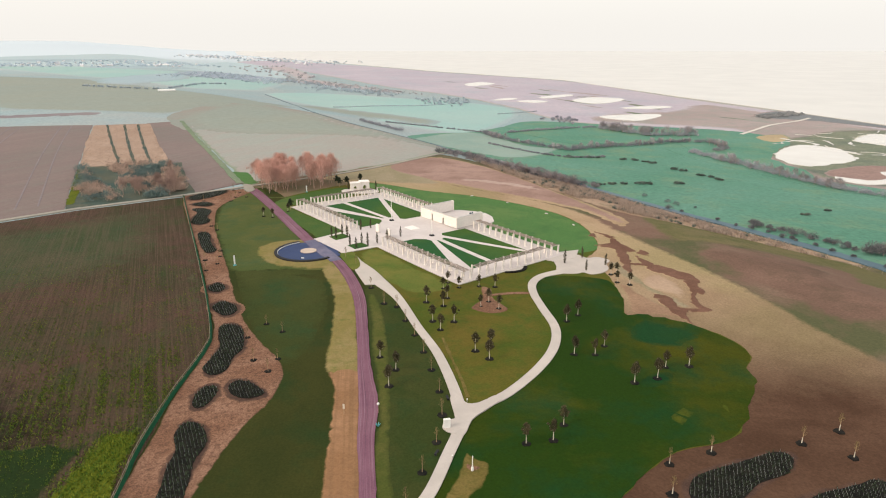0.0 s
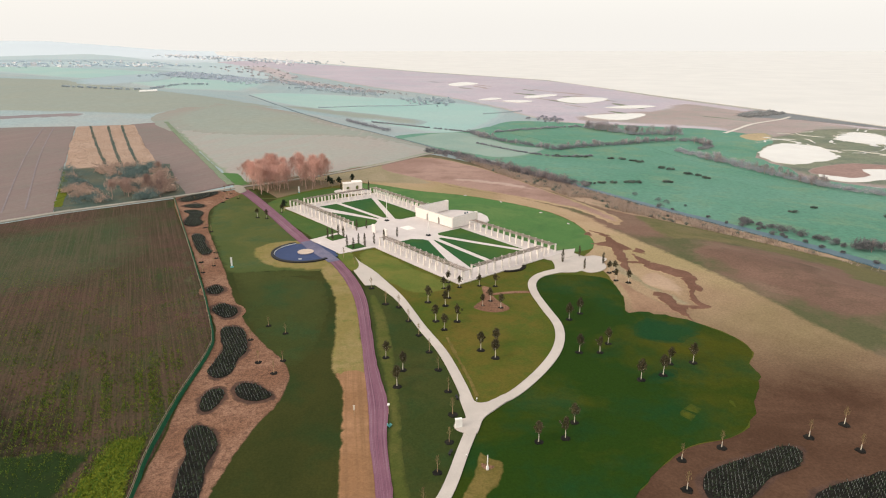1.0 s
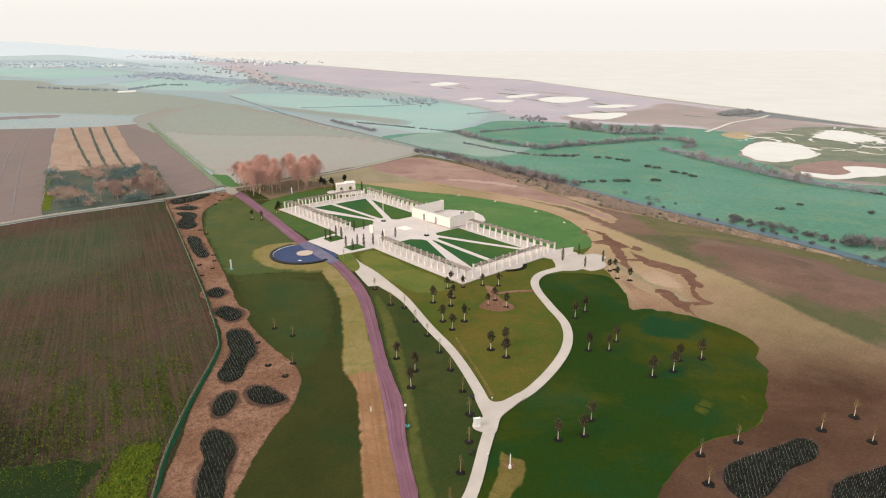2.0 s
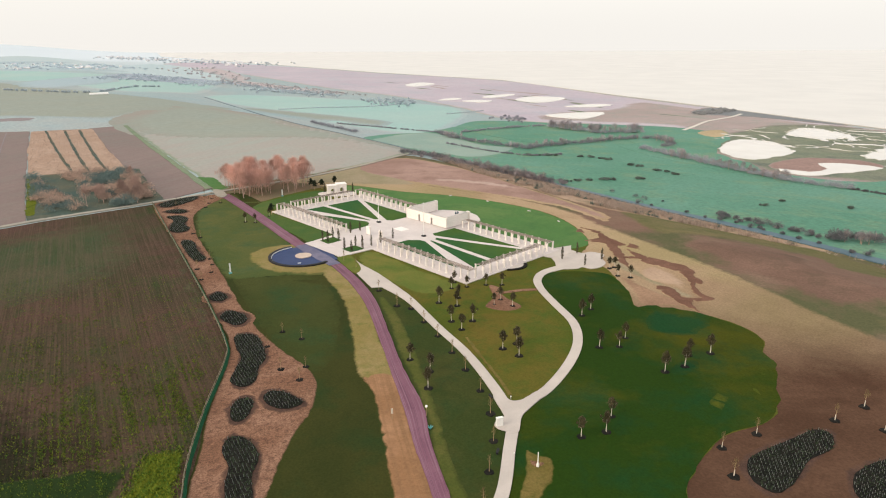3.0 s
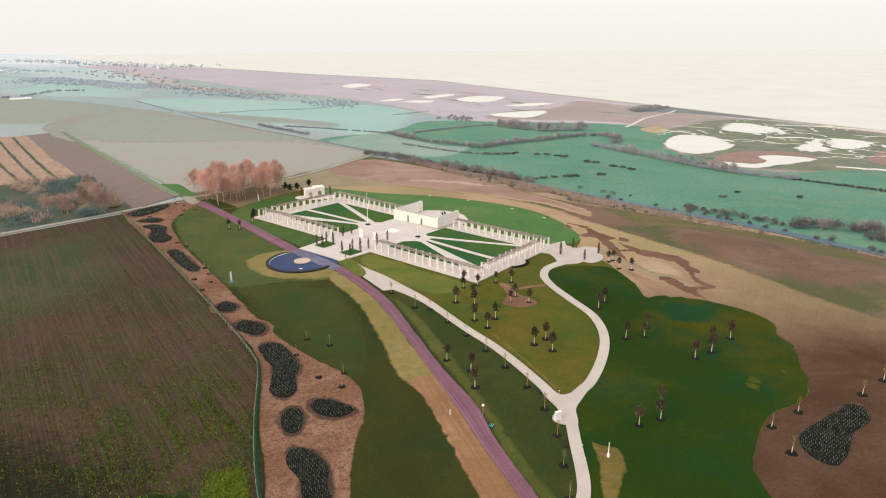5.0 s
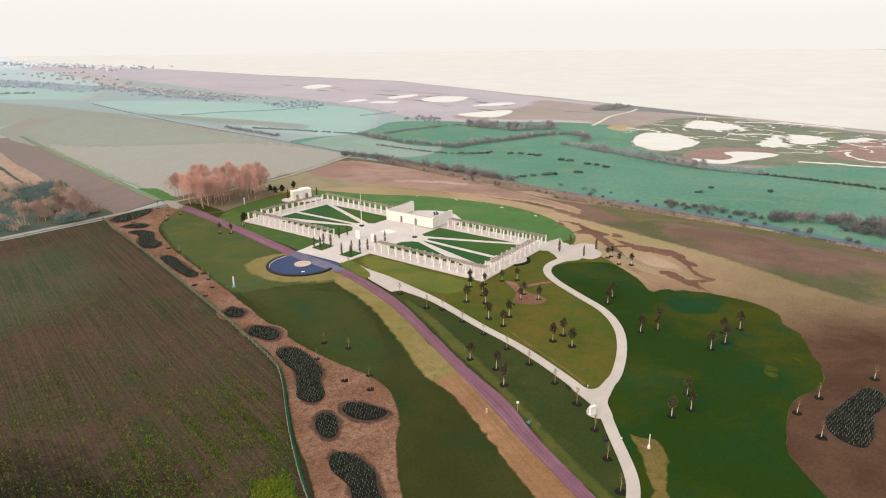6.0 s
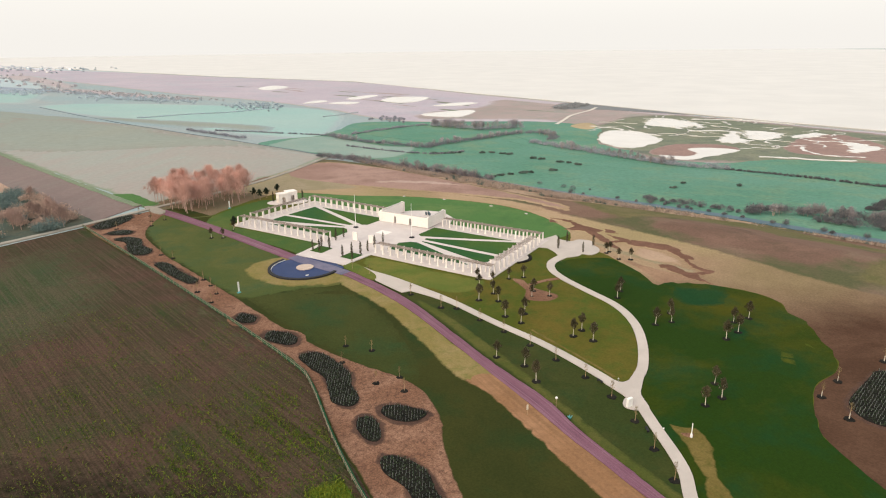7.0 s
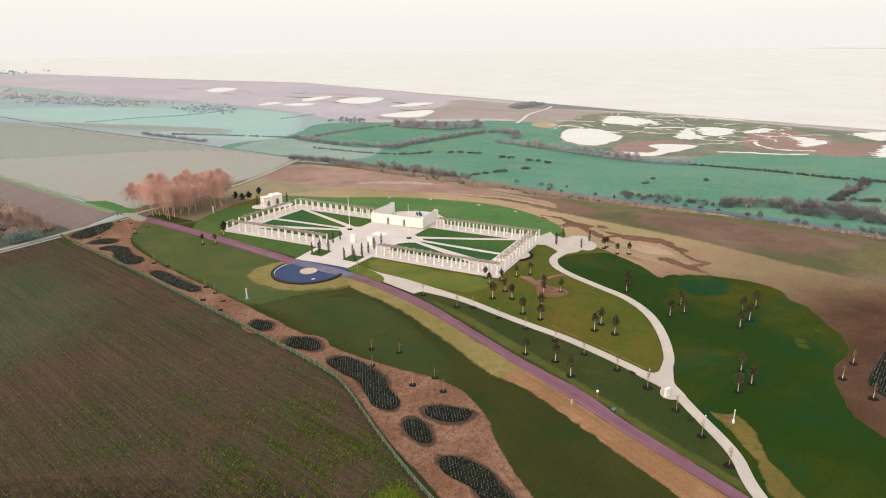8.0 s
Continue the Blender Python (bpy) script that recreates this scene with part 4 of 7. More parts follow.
region("front_lawn", [court(46.2, -0.9), (-31.5, 221), (-24.6, 206), (-16, 194), (-9, 187), (-1, 189), court(-1.0, -0.9), court(20, -0.9)], M_lawn_front, 0.20, "bright mown lawn before the court", "lawn", cell=4, ragged=0.8, soft=2.5, under=M_lawn)
region("lush_lawn", [(41, 204), (46, 203.5), (54, 200), (55.2, 190), (54.6, 182), (53.0, 172), (63, 169.8), (72.6, 160.8), (77.2, 148), (67.8, 133), (61.8, 116.4), (55, 110.2), (45, 107.2), (35, 98.2), (28, 86), (22, 40), (24, -60), (-22, -60), (-14, 60), (-8.8, 83), (-2.8, 94), (1.3, 107.5),
                    (5, 118), (8.6, 122.6), (14.6, 128.0), (23, 139.2), (28.8, 151), (31.2, 163), (29.8, 176), (28.6, 188), (29.4, 197), (33.4, 203)],
       M_lawn_lush, 0.21, "dark lush green lawn east of the path", "lawn", cell=5, ragged=0.25)
region("seaward_lawn", [court(117, 51), (-42, 338), (-33, 340.4), (-10, 327.4), (20, 315.4), (46.4, 291.8), (57.4, 270), (60, 246), (57, 232), court(-2, 53), court(2, 51), court(42, 51), court(74, 51)],
       M_back_lawn, 0.22, "bright green lawn on the seaward side", "lawn", cell=5, ragged=0.6)
region("lawn_north", [(-93, 330), (-104, 300), (-97, 262), (-90, 244), (-77, 213), (-71, 205), (-58, 206), (-40, 208), (-34, 215), (-40, 238), (-52, 250), (-64, 266), (-80, 298)], M_lawn_north, 0.15, "soft green lawn between beds and pool", "lawn", cell=5, ragged=0.4, soft=4, under=M_lawn_west)
region("lawn_court_side", [court(70.5, -14), court(70.5, -1), court(117, -1), court(119.6, 10), court(121, 34), (-50, 330), (-66, 319), (-79, 297), (-62, 264), (-47, 240)], M_lawn_side, 0.22, "soft green lawn outside the court's end", "lawn", cell=5, ragged=0.3)
region("grove_floor", [(-108, 346), (-97, 326), (-86, 308), (-60, 316), (-44, 345), (-52, 372), (-80, 372)], M_grove_floor, 0.10, "leaf litter and grass under the poplars", "ground", cell=6, ragged=1.5, soft=3, under=M_lawn_north)
region("dry_verge", [(-44, 216), (-35.5, 190), (-33, 178), (-31, 160), (-28.2, 138), (-19, 138), (-22, 158), (-25.5, 182), (-35, 212)], M_dry_grass, 0.24, "yellowish dry grass beside the gravel track", "grass", cell=4, ragged=0.25, soft=1.6, under=M_lawn_west)
region("orange_verge", [(-27.6, 139), (-25.0, 130), (-23.0, 108), (-21.4, 90), (-19, 50), (-12, 50), (-13.4, 92), (-16.2, 112), (-18, 128), (-20, 140)], M_orange, 0.25, "bare orange soil beside the gravel track", "bare soil", cell=4, ragged=0.25, soft=1.0, under=M_lawn_west)
region("pale_verge", [(-24.6, 191), (-21, 168), (-19, 150), (-16.4, 136), (-14.4, 118), (-14, 104), (-11.6, 89), (-6, 60), (-3, 60), (-7.4, 92), (-9.4, 106), (-10.4, 122), (-12.0, 140), (-14.0, 156), (-17.2, 176), (-21.6, 190)], M_pale_grass, 0.22, "pale rough grass verge", "grass", cell=4, ragged=0.25, soft=2.0, under=M_lawn_mid)
region("pool_verge", [(-70, 231), (-66, 219), (-58, 211), (-46, 208), (-36, 209), (-37, 216), (-44, 236), (-50, 243), (-63, 241)], M_dry_grass, 0.26, "yellow trampled grass ring round the pool", "grass", cell=4, ragged=0.7, soft=2.5, under=M_lawn_north)
strip("purple_track", [(-98, 325, 6), (-92, 316, 5), (-76, 286, 4.6), (-59, 253, 4.6), (-47.8, 233.5, 4.3), (-35.5, 213, 3.8), (-26.5, 188, 3.7), (-22.0, 162, 3.1), (-19.2, 142, 3.2), (-16.2, 124, 4.2), (-15.4, 112, 3.4), (-13.3, 96, 3.0), (-11.6, 82, 2.8), (-8, 40, 5), (-4, -20, 5)],
      5, M_track, 0.34, "purple-red gravel track with wheel ruts", "track", step=2.0, ragged=0.15)
strip("causeway", [(-51.5, 240.2, 4.2), (-47.8, 233.5, 5.0), (-41.5, 223, 4.8), (-37.5, 216.4, 4.2)], 4.8, M_causeway, 0.40, "dusty grey-purple causeway across the pool", "track", ragged=0.3)
region("lane_verge", [(-123, 371), (-111, 370), (-101, 350), (-98, 341), (-104, 336), (-111, 346)], M_back_lawn, 0.34, "bright green grass corner by the lane", "grass", cell=4, ragged=0.8, soft=2.5, under=M_lane)
strip("scrub_margin", [(-212, 378, 3), (-192, 335, 4), (-173, 293, 3.4)], 4, M_weeds, 0.42, "yellow-green grass margin beside the scrub", "grass", step=3, ragged=0.9)
for pts, m, lab in (([(54, 171.6), (63, 169.4), (72, 161.6), (70, 154), (58, 148), (46, 156)], M_lawn_teal, "deep blue-green turf below the lawn's edge"), ([(47.9, 140.6), (56, 142), (58, 134), (47, 127), (40, 131.7)], M_lawn_teal, "deep blue-green turf round the young trees"),
                    ([(20, 124), (27.5, 123), (25.6, 116), (17.6, 116)], M_lawn_teal, "deep blue-green turf round the young trees"), ([(57, 154.4), (66, 155.4), (70, 149), (58, 146)], M_lawn_straw, "yellowish sunny turf on the lawn"),
                    ([(69, 139.6), (73.4, 137), (65, 121), (58, 112.6), (50, 109.4), (55, 121)], M_lawn_straw, "yellowish sunny turf along the lawn's edge"), ([(22.5, 138.4), (26, 134), (17.4, 121.6), (14.6, 126)], M_lawn_straw, "yellowish sunny turf beside the path"), ([(33, 168), (39, 162), (38, 146), (32, 139), (30.5, 150)], M_lawn_straw, "yellowish sunny turf beside the path"),
                    ([(44, 121), (52, 127), (60, 128), (55, 116), (46, 112)], M_lawn_straw, "yellowish sunny turf on the lawn"), ([(8, 112), (14, 118), (16, 108), (10, 98)], M_lawn_teal, "deep blue-green turf on the lawn")):
    region("turf_patch", pts, m, 0.235, lab, "lawn", cell=2.5, ragged=1.0, soft=7, under=M_lawn_lush)
region("track_head", [(-105, 337), (-101, 335), (-96, 325), (-97, 319), (-101, 324)], M_road, 0.56, "pale gravel apron where track meets road", "road", cell=4, ragged=0.4)


for k, (xa, ya, xb, yb) in enumerate(((-305, 540, -186, 290), (-312, 538, -193, 284), (-342, 534, -222, 262), (-349, 532, -229, 258))):
    strip("tram_line", [(xa, ya), ((xa + xb) / 2 - 3, (ya + yb) / 2), (xb, yb)], 0.7, M_field_dark, 0.30, "dark tram line in the tilled field", "furrow", step=8, ragged=0.2)
strip("worn_line", [(-0.1, 157), (1.7, 147.6), (4.0, 136.8), (5.1, 129.8), (5.6, 127)], 0.8, M_worn, 0.24, "worn yellow line in the lawn", "grass", step=1.0, ragged=0.35)

region("pale_streak", [(6, 356), (20, 362), (40, 352), (56, 334), (50, 330), (36, 340), (18, 350)], M_pale_soil, 0.34, "pale pinkish streak of dry soil", "bare soil", cell=4, ragged=3, soft=5, under=M_turned)
region("pale_streak", [(66, 204), (71, 207.5), (76, 203), (77.4, 193), (75, 183), (71.4, 180), (70, 188), (65, 190), (62.6, 197)], M_pale_pink, 0.30, "pale pinkish patch of dry soil", "bare soil", cell=3, ragged=1.5, soft=4, under=M_soil)
region("red_soil", [(91, 232), (103, 237), (118, 233), (132, 230), (140, 214), (132, 204), (138, 192), (148, 176), (134, 168), (123, 164), (111, 164), (107, 170), (104.5, 181), (101.5, 192), (97.5, 207), (93, 222)], M_red, 0.27, "reddish turned soil on the slope", "bare soil", cell=5, ragged=3, soft=7, under=M_slope)
region("grass_strip", [(57.5, 232), (61, 229), (63.5, 216), (66, 204), (69.4, 191), (75, 178), (72, 173), (66, 184), (61, 198), (57.6, 210), (58, 222)], M_thin_grass, 0.24, "thin pale new grass beside the viewing terrace", "grass", cell=3, ragged=0.8, soft=3, under=M_soil)
region("bare_margin", [(52.5, 207.4), (56.4, 205), (59.4, 197), (62.4, 187), (67, 177), (73, 166), (63.6, 171.2), (54.4, 173), (55.8, 184), (56, 197), (54.5, 202.6)], M_damp_pink, 0.26, "pinkish bare soil at the lawn's edge", "bare soil", cell=3, ragged=0.4, soft=2, under=M_soil)
strip("meadow_margin", [(203, 575), (214, 515), (235, 468), (250, 424), (262, 404), (282, 380), (318, 322), (340, 284)], 14, M_meadow, 0.40, "meadow grass along the hedge", "meadow", step=6, ragged=1)
region("path_plaza", [(-30.0, 208.0), (-28.4, 210.6), (-25.0, 209.4), (-20.4, 201.0), (-17.2, 193.0), (-18.6, 190.2), (-21.0, 195.2), (-25.0, 194.8)], M_path, 0.40, "pale grit widening of the footpath at the track", "footpath", cell=2, ragged=0.05, sharp=True, skirt=0.2)
region("plaza_lawn", [(-37.2, 223.4), (-33.2, 226.4), (-29.6, 217.4), (-28.7, 211.2), (-30.4, 208.2), (-33.6, 213.6)], M_lawn_front, 0.42, "small rounded lawn between track and path", "lawn", cell=2, ragged=0.05)
# Soft far patches, tinted with haze in their base colours.
for pts, m, lab in (([(-900, 1740), (-700, 1760), (-560, 1600), (-700, 1560), (-880, 1620)], M_field_hazed, "far field tinted blue-grey by haze"), ([(-619, 1179), (-595, 1326), (-540, 1448), (-446, 1221), (-466, 1034), (-536, 1034)], M_field_hazed, "far field tinted blue-grey by haze"),
                    ([(-1500, 2200), (-1100, 2300), (-900, 2150), (-1200, 2000)], M_field_hazed, "far field tinted blue-grey by haze"), ([(-330, 1380), (-200, 1200), (-90, 1080), (-60, 1130), (-160, 1290), (-290, 1480)], M_pink_hazed, "pinkish far scrub at the marsh edge, paled by haze"), ([(-390, 1420), (-250, 1250), (-120, 1090), (-95, 1120), (-210, 1300), (-330, 1450)], M_wood_floor_hazed, "far woodland floor tinted blue-grey by haze"), ([(-560, 1500), (-350, 1480), (-330, 1300), (-420, 1250), (-540, 1300)], M_wood_floor_hazed, "far woodland floor tinted blue-grey by haze"),
                    ([(-560, 2050), (-420, 1700), (-320, 1420), (-270, 1500), (-350, 1800), (-480, 2150)], M_pink_hazed, "pinkish far scrub at the marsh edge, paled by haze"),
                    ([(-200, 800), (-60, 700), (-20, 660), (20, 720), (-60, 800), (-160, 860)], M_olive_hazed, "far olive field paled by haze")):
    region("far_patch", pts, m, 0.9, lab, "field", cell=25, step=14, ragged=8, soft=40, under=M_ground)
r = random.Random(57)
for i in range(46):
    x, y = r.uniform(335, 520), r.uniform(470, 700)
    if not inside(x, y, [(345, 560), (350, 660), (420, 700), (500, 640), (520, 520), (450, 470), (385, 500)]):
        continue
    a, line = r.choice((0.6, 2.2)) + r.uniform(-0.5, 0.5), []
    for k in range(r.randint(3, 6)):
        line.append((x, y, r.uniform(0.5, 1.8)))
        a += r.uniform(-0.7, 0.7)
        x, y = x + 8 * math.cos(a), y + 8 * math.sin(a)
    strip("creek", line, 1.5, M_pond, 0.70, "thin winding marsh creek", "creek", step=2.5, ragged=0.8)

region("middle_lawn", [(-23.6, 188), (-19.8, 162), (-17, 142), (-13.6, 124), (-13.8, 112), (-11.8, 96), (-10.4, 83), (-9.0, 83), (-3.4, 94.6), (0.6, 108), (3.4, 117), (1.8, 130), (-2.0, 148), (-7.8, 164), (-14.4, 184), (-20.2, 195)], M_lawn_mid, 0.18, "mown lawn between track and path", "lawn", cell=4, ragged=0.2)

region("thin_grass", [(-67, 353), (-47, 380), (-31, 403), (-18, 388), (-2, 352), (4, 342), (-22, 342), (-44, 346)], M_thin_grass, 0.22, "thin beige grass by the farm road", "grass", cell=5, ragged=1.5, soft=5, under=M_soil)

region("lawn_upper", [(-80, 216), (-68, 180), (-57, 156), (-45, 132), (-34, 134), (-27, 150), (-27, 182), (-34, 206), (-44, 216), (-62, 218)], M_lawn_upper, 0.135, "lighter mown lawn below the pool", "lawn", cell=5, ragged=0.6, soft=14, under=M_lawn_west)

region("rough_grazing", [(113, 158), (124, 162), (138, 166), (152, 170), (170, 140), (190, 96), (200, 40), (160, 10), (144, 60), (132, 102), (119, 132), (111, 149)], M_olive, 0.23, "olive rough grazing along the slope", "grassland", cell=5, ragged=4, soft=7, under=M_slope)

# ---------------------------------------------------------------- paths and terrace
strip("path_west", [(-35.4, 226.6, 4.4), (-30.8, 216.4, 4.2), (-26.0, 207, 6.0), (-20.2, 196.8, 4.6), (-13.6, 184, 2.8), (-7.0, 164, 2.4), (-1.4, 148, 2.4), (2.6, 130, 2.5), (4.2, 117, 2.8)], 3, M_path, 0.38, "pale grit footpath to the memorial", "footpath", skirt=0.2)
strip("path_east", [(4.6, 118.6, 2.8), (8, 123.0, 2.6), (14.4, 128.4, 2.5), (22.6, 139.5, 2.5), (28.4, 151, 2.5), (30.8, 163, 2.5), (29.4, 176, 2.5), (28.2, 188, 2.5), (29, 197, 2.7), (33, 203.8, 3.0), (41, 208.5, 4)], 3, M_path, 0.41, "pale curving grit footpath", "footpath", skirt=0.2)
strip("path_stem", [(5.0, 122.5, 3.0), (4.2, 117, 2.6), (1.4, 107.5, 2.4), (-2.7, 94, 2.4), (-8.8, 83, 2.4), (-16, 60, 2.4), (-22, 20, 2.4)], 3, M_path, 0.44, "pale grit footpath from the park's edge", "footpath", skirt=0.2)
region("path_fork", [(3.6, 127.5), (4.9, 124.6), (6.2, 124.0), (8.4, 124.8), (11.6, 127.4), (12.6, 125.6), (9.2, 121.6), (6.2, 118.0), (4.3, 112.6), (2.0, 112.4), (2.5, 118.6), (1.6, 126.8)], M_path, 0.47, "pale grit where the footpaths fork", "footpath", cell=2, ragged=0, skirt=0.25, step=0.6)
region("kiosk_pad", [(3.0, 118.0), (0.8, 117.0), (-0.2, 115.2), (0.9, 113.4), (3.0, 113.0)], M_path, 0.50, "rounded pale grit pad beside the path", "footpath", cell=2, ragged=0.05, skirt=0.2, step=0.6)
region("viewing_terrace", [(39, 207), (45, 206.2), (47.5, 207.6), (50, 205.6), (54, 207), (57, 211), (57.5, 216), (59.5, 220), (56, 223.5), (52, 222.6), (49, 226.5), (45, 226), (40, 222.5), (39.5, 214)], M_path, 0.35, "pale lobed viewing terrace", "terrace", cell=3, ragged=0.05, skirt=0.25, step=0.8)
region("rest_bed_floor", [(12, 194), (15.5, 192), (15.5, 185), (19.4, 175.6), (14, 172.8), (8, 176.6), (11.6, 184)], M_dirt, 0.30, "three-sided raked earth bed", "bare soil", cell=3, ragged=0.15, step=0.8, soft=0.7, under=M_lawn)
strip("earth_path", [(15, 187, 1.6), (21, 188.5, 1.6), (27, 188.8, 1.6)], 1.6, M_dirt, 0.28, "narrow bare earth path", "footpath", step=1.0, ragged=0.2)

terrace = region("terrace", [court(-1.6, -0.4), court(46.4, -0.4), court(46.9, -14.6), court(69.5, -14.6), court(70, -0.4), court(118, -0.4), court(118, 50.4), court(74, 50.4), court(70, 60), court(64, 64.5), court(58.5, 66), court(53, 64.5), court(47, 60), court(43, 50.4), court(-1.6, 50.4)],
                 M_paving, 0.45, "pale stone terrace of the memorial court", "terrace", cell=4, sharp=True, ragged=0, skirt=0.5, step=4)
region("terrace_link", [court(2, 48), court(-1.5, 58), court(-7, 50), court(-5, 41), court(-1.4, 40)], M_path, 0.42, "pale paved link to the viewing terrace", "terrace", cell=3, sharp=True, ragged=0, skirt=0.3)

HUB_E, HUB_W = (41.0, 24.0), (2 * MID - 41.0, 24.0)


def flip(u, west):
    return 2 * MID - u if west else u


def court_lawn(pts, west):
    region("court_lawn", [court(flip(u, west), v) for u, v in pts], M_court_lawn, 0.52, "dark green wedge of court lawn", "lawn", cell=3, sharp=True, ragged=0, skirt=0.12, step=3)


for west in (False, True):
    court_lawn(((45.6, 42.2), (10.6, 42.2), (43.6, 28.6), (45.6, 30.0)), west)
    court_lawn(((7.0, 41.2), (7.0, 24.0), (39.6, 25.4), (40.4, 27.0)), west)
    court_lawn(((7.0, 21.6), (7.0, 12.6), (39.4, 22.6), (39.2, 23.1)), west)
    court_lawn(((10.8, 8.4), (45.6, 8.4), (45.6, 16.6), (42.6, 20.0), (40.2, 20.6)), west)
    bu = (48.4, 53.8) if not west else (62.4, 67.8)
    region("cypress_bed", [court(bu[0], -8.8), court(bu[1], -8.8), court(bu[1], -2.6), court(bu[0], -2.6)], M_court_lawn, 0.53, "square clipped green planting bed", "flower bed", cell=2, sharp=True, ragged=0, skirt=0.2)

region("centre_slab", [court(56.2, 22.4), court(61.2, 22.4), court(61.2, 26.8), court(56.2, 26.8)], M_stone, 0.50, "white square stone slab let into the court", "paving", cell=1.5, sharp=True, ragged=0, skirt=0.05, step=1.0)
region("corner_bed", [court(-2.0, 19.5), court(-4.2, 21.5), court(-5.0, 25), court(-3.8, 28.4), court(-2.0, 29)], M_mulch, 0.5, "dark kidney-shaped planting bed", "flower bed", cell=2, ragged=0.1, skirt=0.3, step=0.6)
region("corner_seat_pad", [court(-1.7, 20.5), court(-3.2, 22.2), court(-3.8, 25), court(-3.0, 27.2), court(-1.7, 28)], M_path, 0.54, "pale paved bay inside the bed", "paving", cell=2, ragged=0.05, skirt=0.2, step=0.6)


# ---------------------------------------------------------------- pool
def box(bm, x0, x1, y0, y1, z0, z1, taper=0.0):
    vs = [bm.verts.new((x, y, z)) for z, t in ((z0, 0.0), (z1, taper)) for x, y in ((x0 + t, y0 + t), (x1 - t, y0 + t), (x1 - t, y1 - t), (x0 + t, y1 - t))]
    for f in ((3, 2, 1, 0), (4, 5, 6, 7), (0, 1, 5, 4), (1, 2, 6, 5), (2, 3, 7, 6), (3, 0, 4, 7)):
        bm.faces.new([vs[i] for i in f])
    return vs


def tube(bm, line, radii, sides=6):
    """A tapering round limb along a line."""
    rings = []
    for i, p in enumerate(line):
        p = Vector(p)
        d = (Vector(line[min(i + 1, len(line) - 1)]) - Vector(line[max(i - 1, 0)])).normalized()
        x = d.cross(Vector((0.31, 0.95, 0.05))).normalized()
        y = d.cross(x)
        rings.append([bm.verts.new(p + radii[i] * (math.cos(2 * math.pi * k / sides) * x + math.sin(2 * math.pi * k / sides) * y)) for k in range(sides)])
    for a, b in zip(rings, rings[1:]):
        for k in range(sides):
            bm.faces.new((a[k], a[(k + 1) % sides], b[(k + 1) % sides], b[k]))
    bm.faces.new(rings[-1])
    bm.faces.new(rings[0][::-1])
    return rings


PC = (-49.4, 227.2)
pz = height(*PC)
pool = base("pool", "round dark blue pool with a sandy island", "pool", pose(PC[0], PC[1], pz))


def disc_bm(r, z0, z1, sides=64, inner=0.0, squash=None, arc=(0.0, 2 * math.pi)):
    bm = bmesh.new()
    full = abs(arc[1] - arc[0] - 2 * math.pi) < 1e-6
    n = sides if full else sides + 1
    rows = []
    for rad, z in ((inner, z0), (r, z0), (r, z1), (inner, z1)) if inner else ((r, z0), (r, z1)):
        rows.append([bm.verts.new((rad * math.cos(arc[0] + (arc[1] - arc[0]) * k / sides), rad * math.sin(arc[0] + (arc[1] - arc[0]) * k / sides), z)) for k in range(n)])
    pairs = list(zip(rows, rows[1:] + rows[:1])) if inner else [(rows[0], rows[1])]
    for a, b in pairs:
        for k in range(sides):
            bm.faces.new((a[k], a[(k + 1) % n], b[(k + 1) % n], b[k]))
    if not inner:
        bm.faces.new(rows[-1])
    return bm


part("water", disc_bm(11.1, -0.1, 0.30), M_pool, pool, "dark blue still water")
part("rim", disc_bm(12.3, -0.2, 0.75, inner=11.25, arc=(radians(118), radians(318))), M_dark, pool, "black raised rim")
part("coping", disc_bm(11.25, 0.3, 0.60, inner=11.12, arc=(radians(118), radians(235))), M_white, pool, "thin white inner edge")
part("island", disc_bm(2.9, 0.2, 0.55), M_island, pool, "pale sandy round island")
part("step", disc_bm(8.3, 0.28, 0.36, inner=7.7, arc=(radians(262), radians(270))), M_white, pool, "small white step")
region("pool_corner", [(-41, 219), (-36.6, 222.6), (-38.6, 226.0), (-42.6, 231.4), (-45.0, 235.0), (-46, 228)], M_pool, 0.31, "blue wedge of water between track and terrace", "pool", cell=3, sharp=True, ragged=0)


# ---------------------------------------------------------------- pergolas
def column_bm():
    bm = bmesh.new()
    box(bm, -0.36, 0.36, -0.36, 0.36, 0.0, 0.25, 0.03)
    box(bm, -0.25, 0.25, -0.25, 0.25, 0.25, 3.02, 0.015)
    box(bm, -0.29, 0.29, -0.29, 0.29, 3.02, 3.20, 0.02)
    return bm


def beam_bm(length, w, h):
    bm = bmesh.new()
    box(bm, -length / 2, length / 2, -w / 2, w / 2, 0, h, 0.01)
    return bm


column_seed = part("column", column_bm(), M_stone)
column_mesh = column_seed.data
rafter_mesh = part("rafter", beam_bm(4.3, 0.22, 0.16), M_pale_oak)
slat_mesh = part("slat", beam_bm(3.25, 0.17, 0.1), M_timber)
seeds = [column_seed, rafter_mesh, slat_mesh]


def stand(u, v):
    x, y = court(u, v)
    return x, y, height(x, y) + 0.44


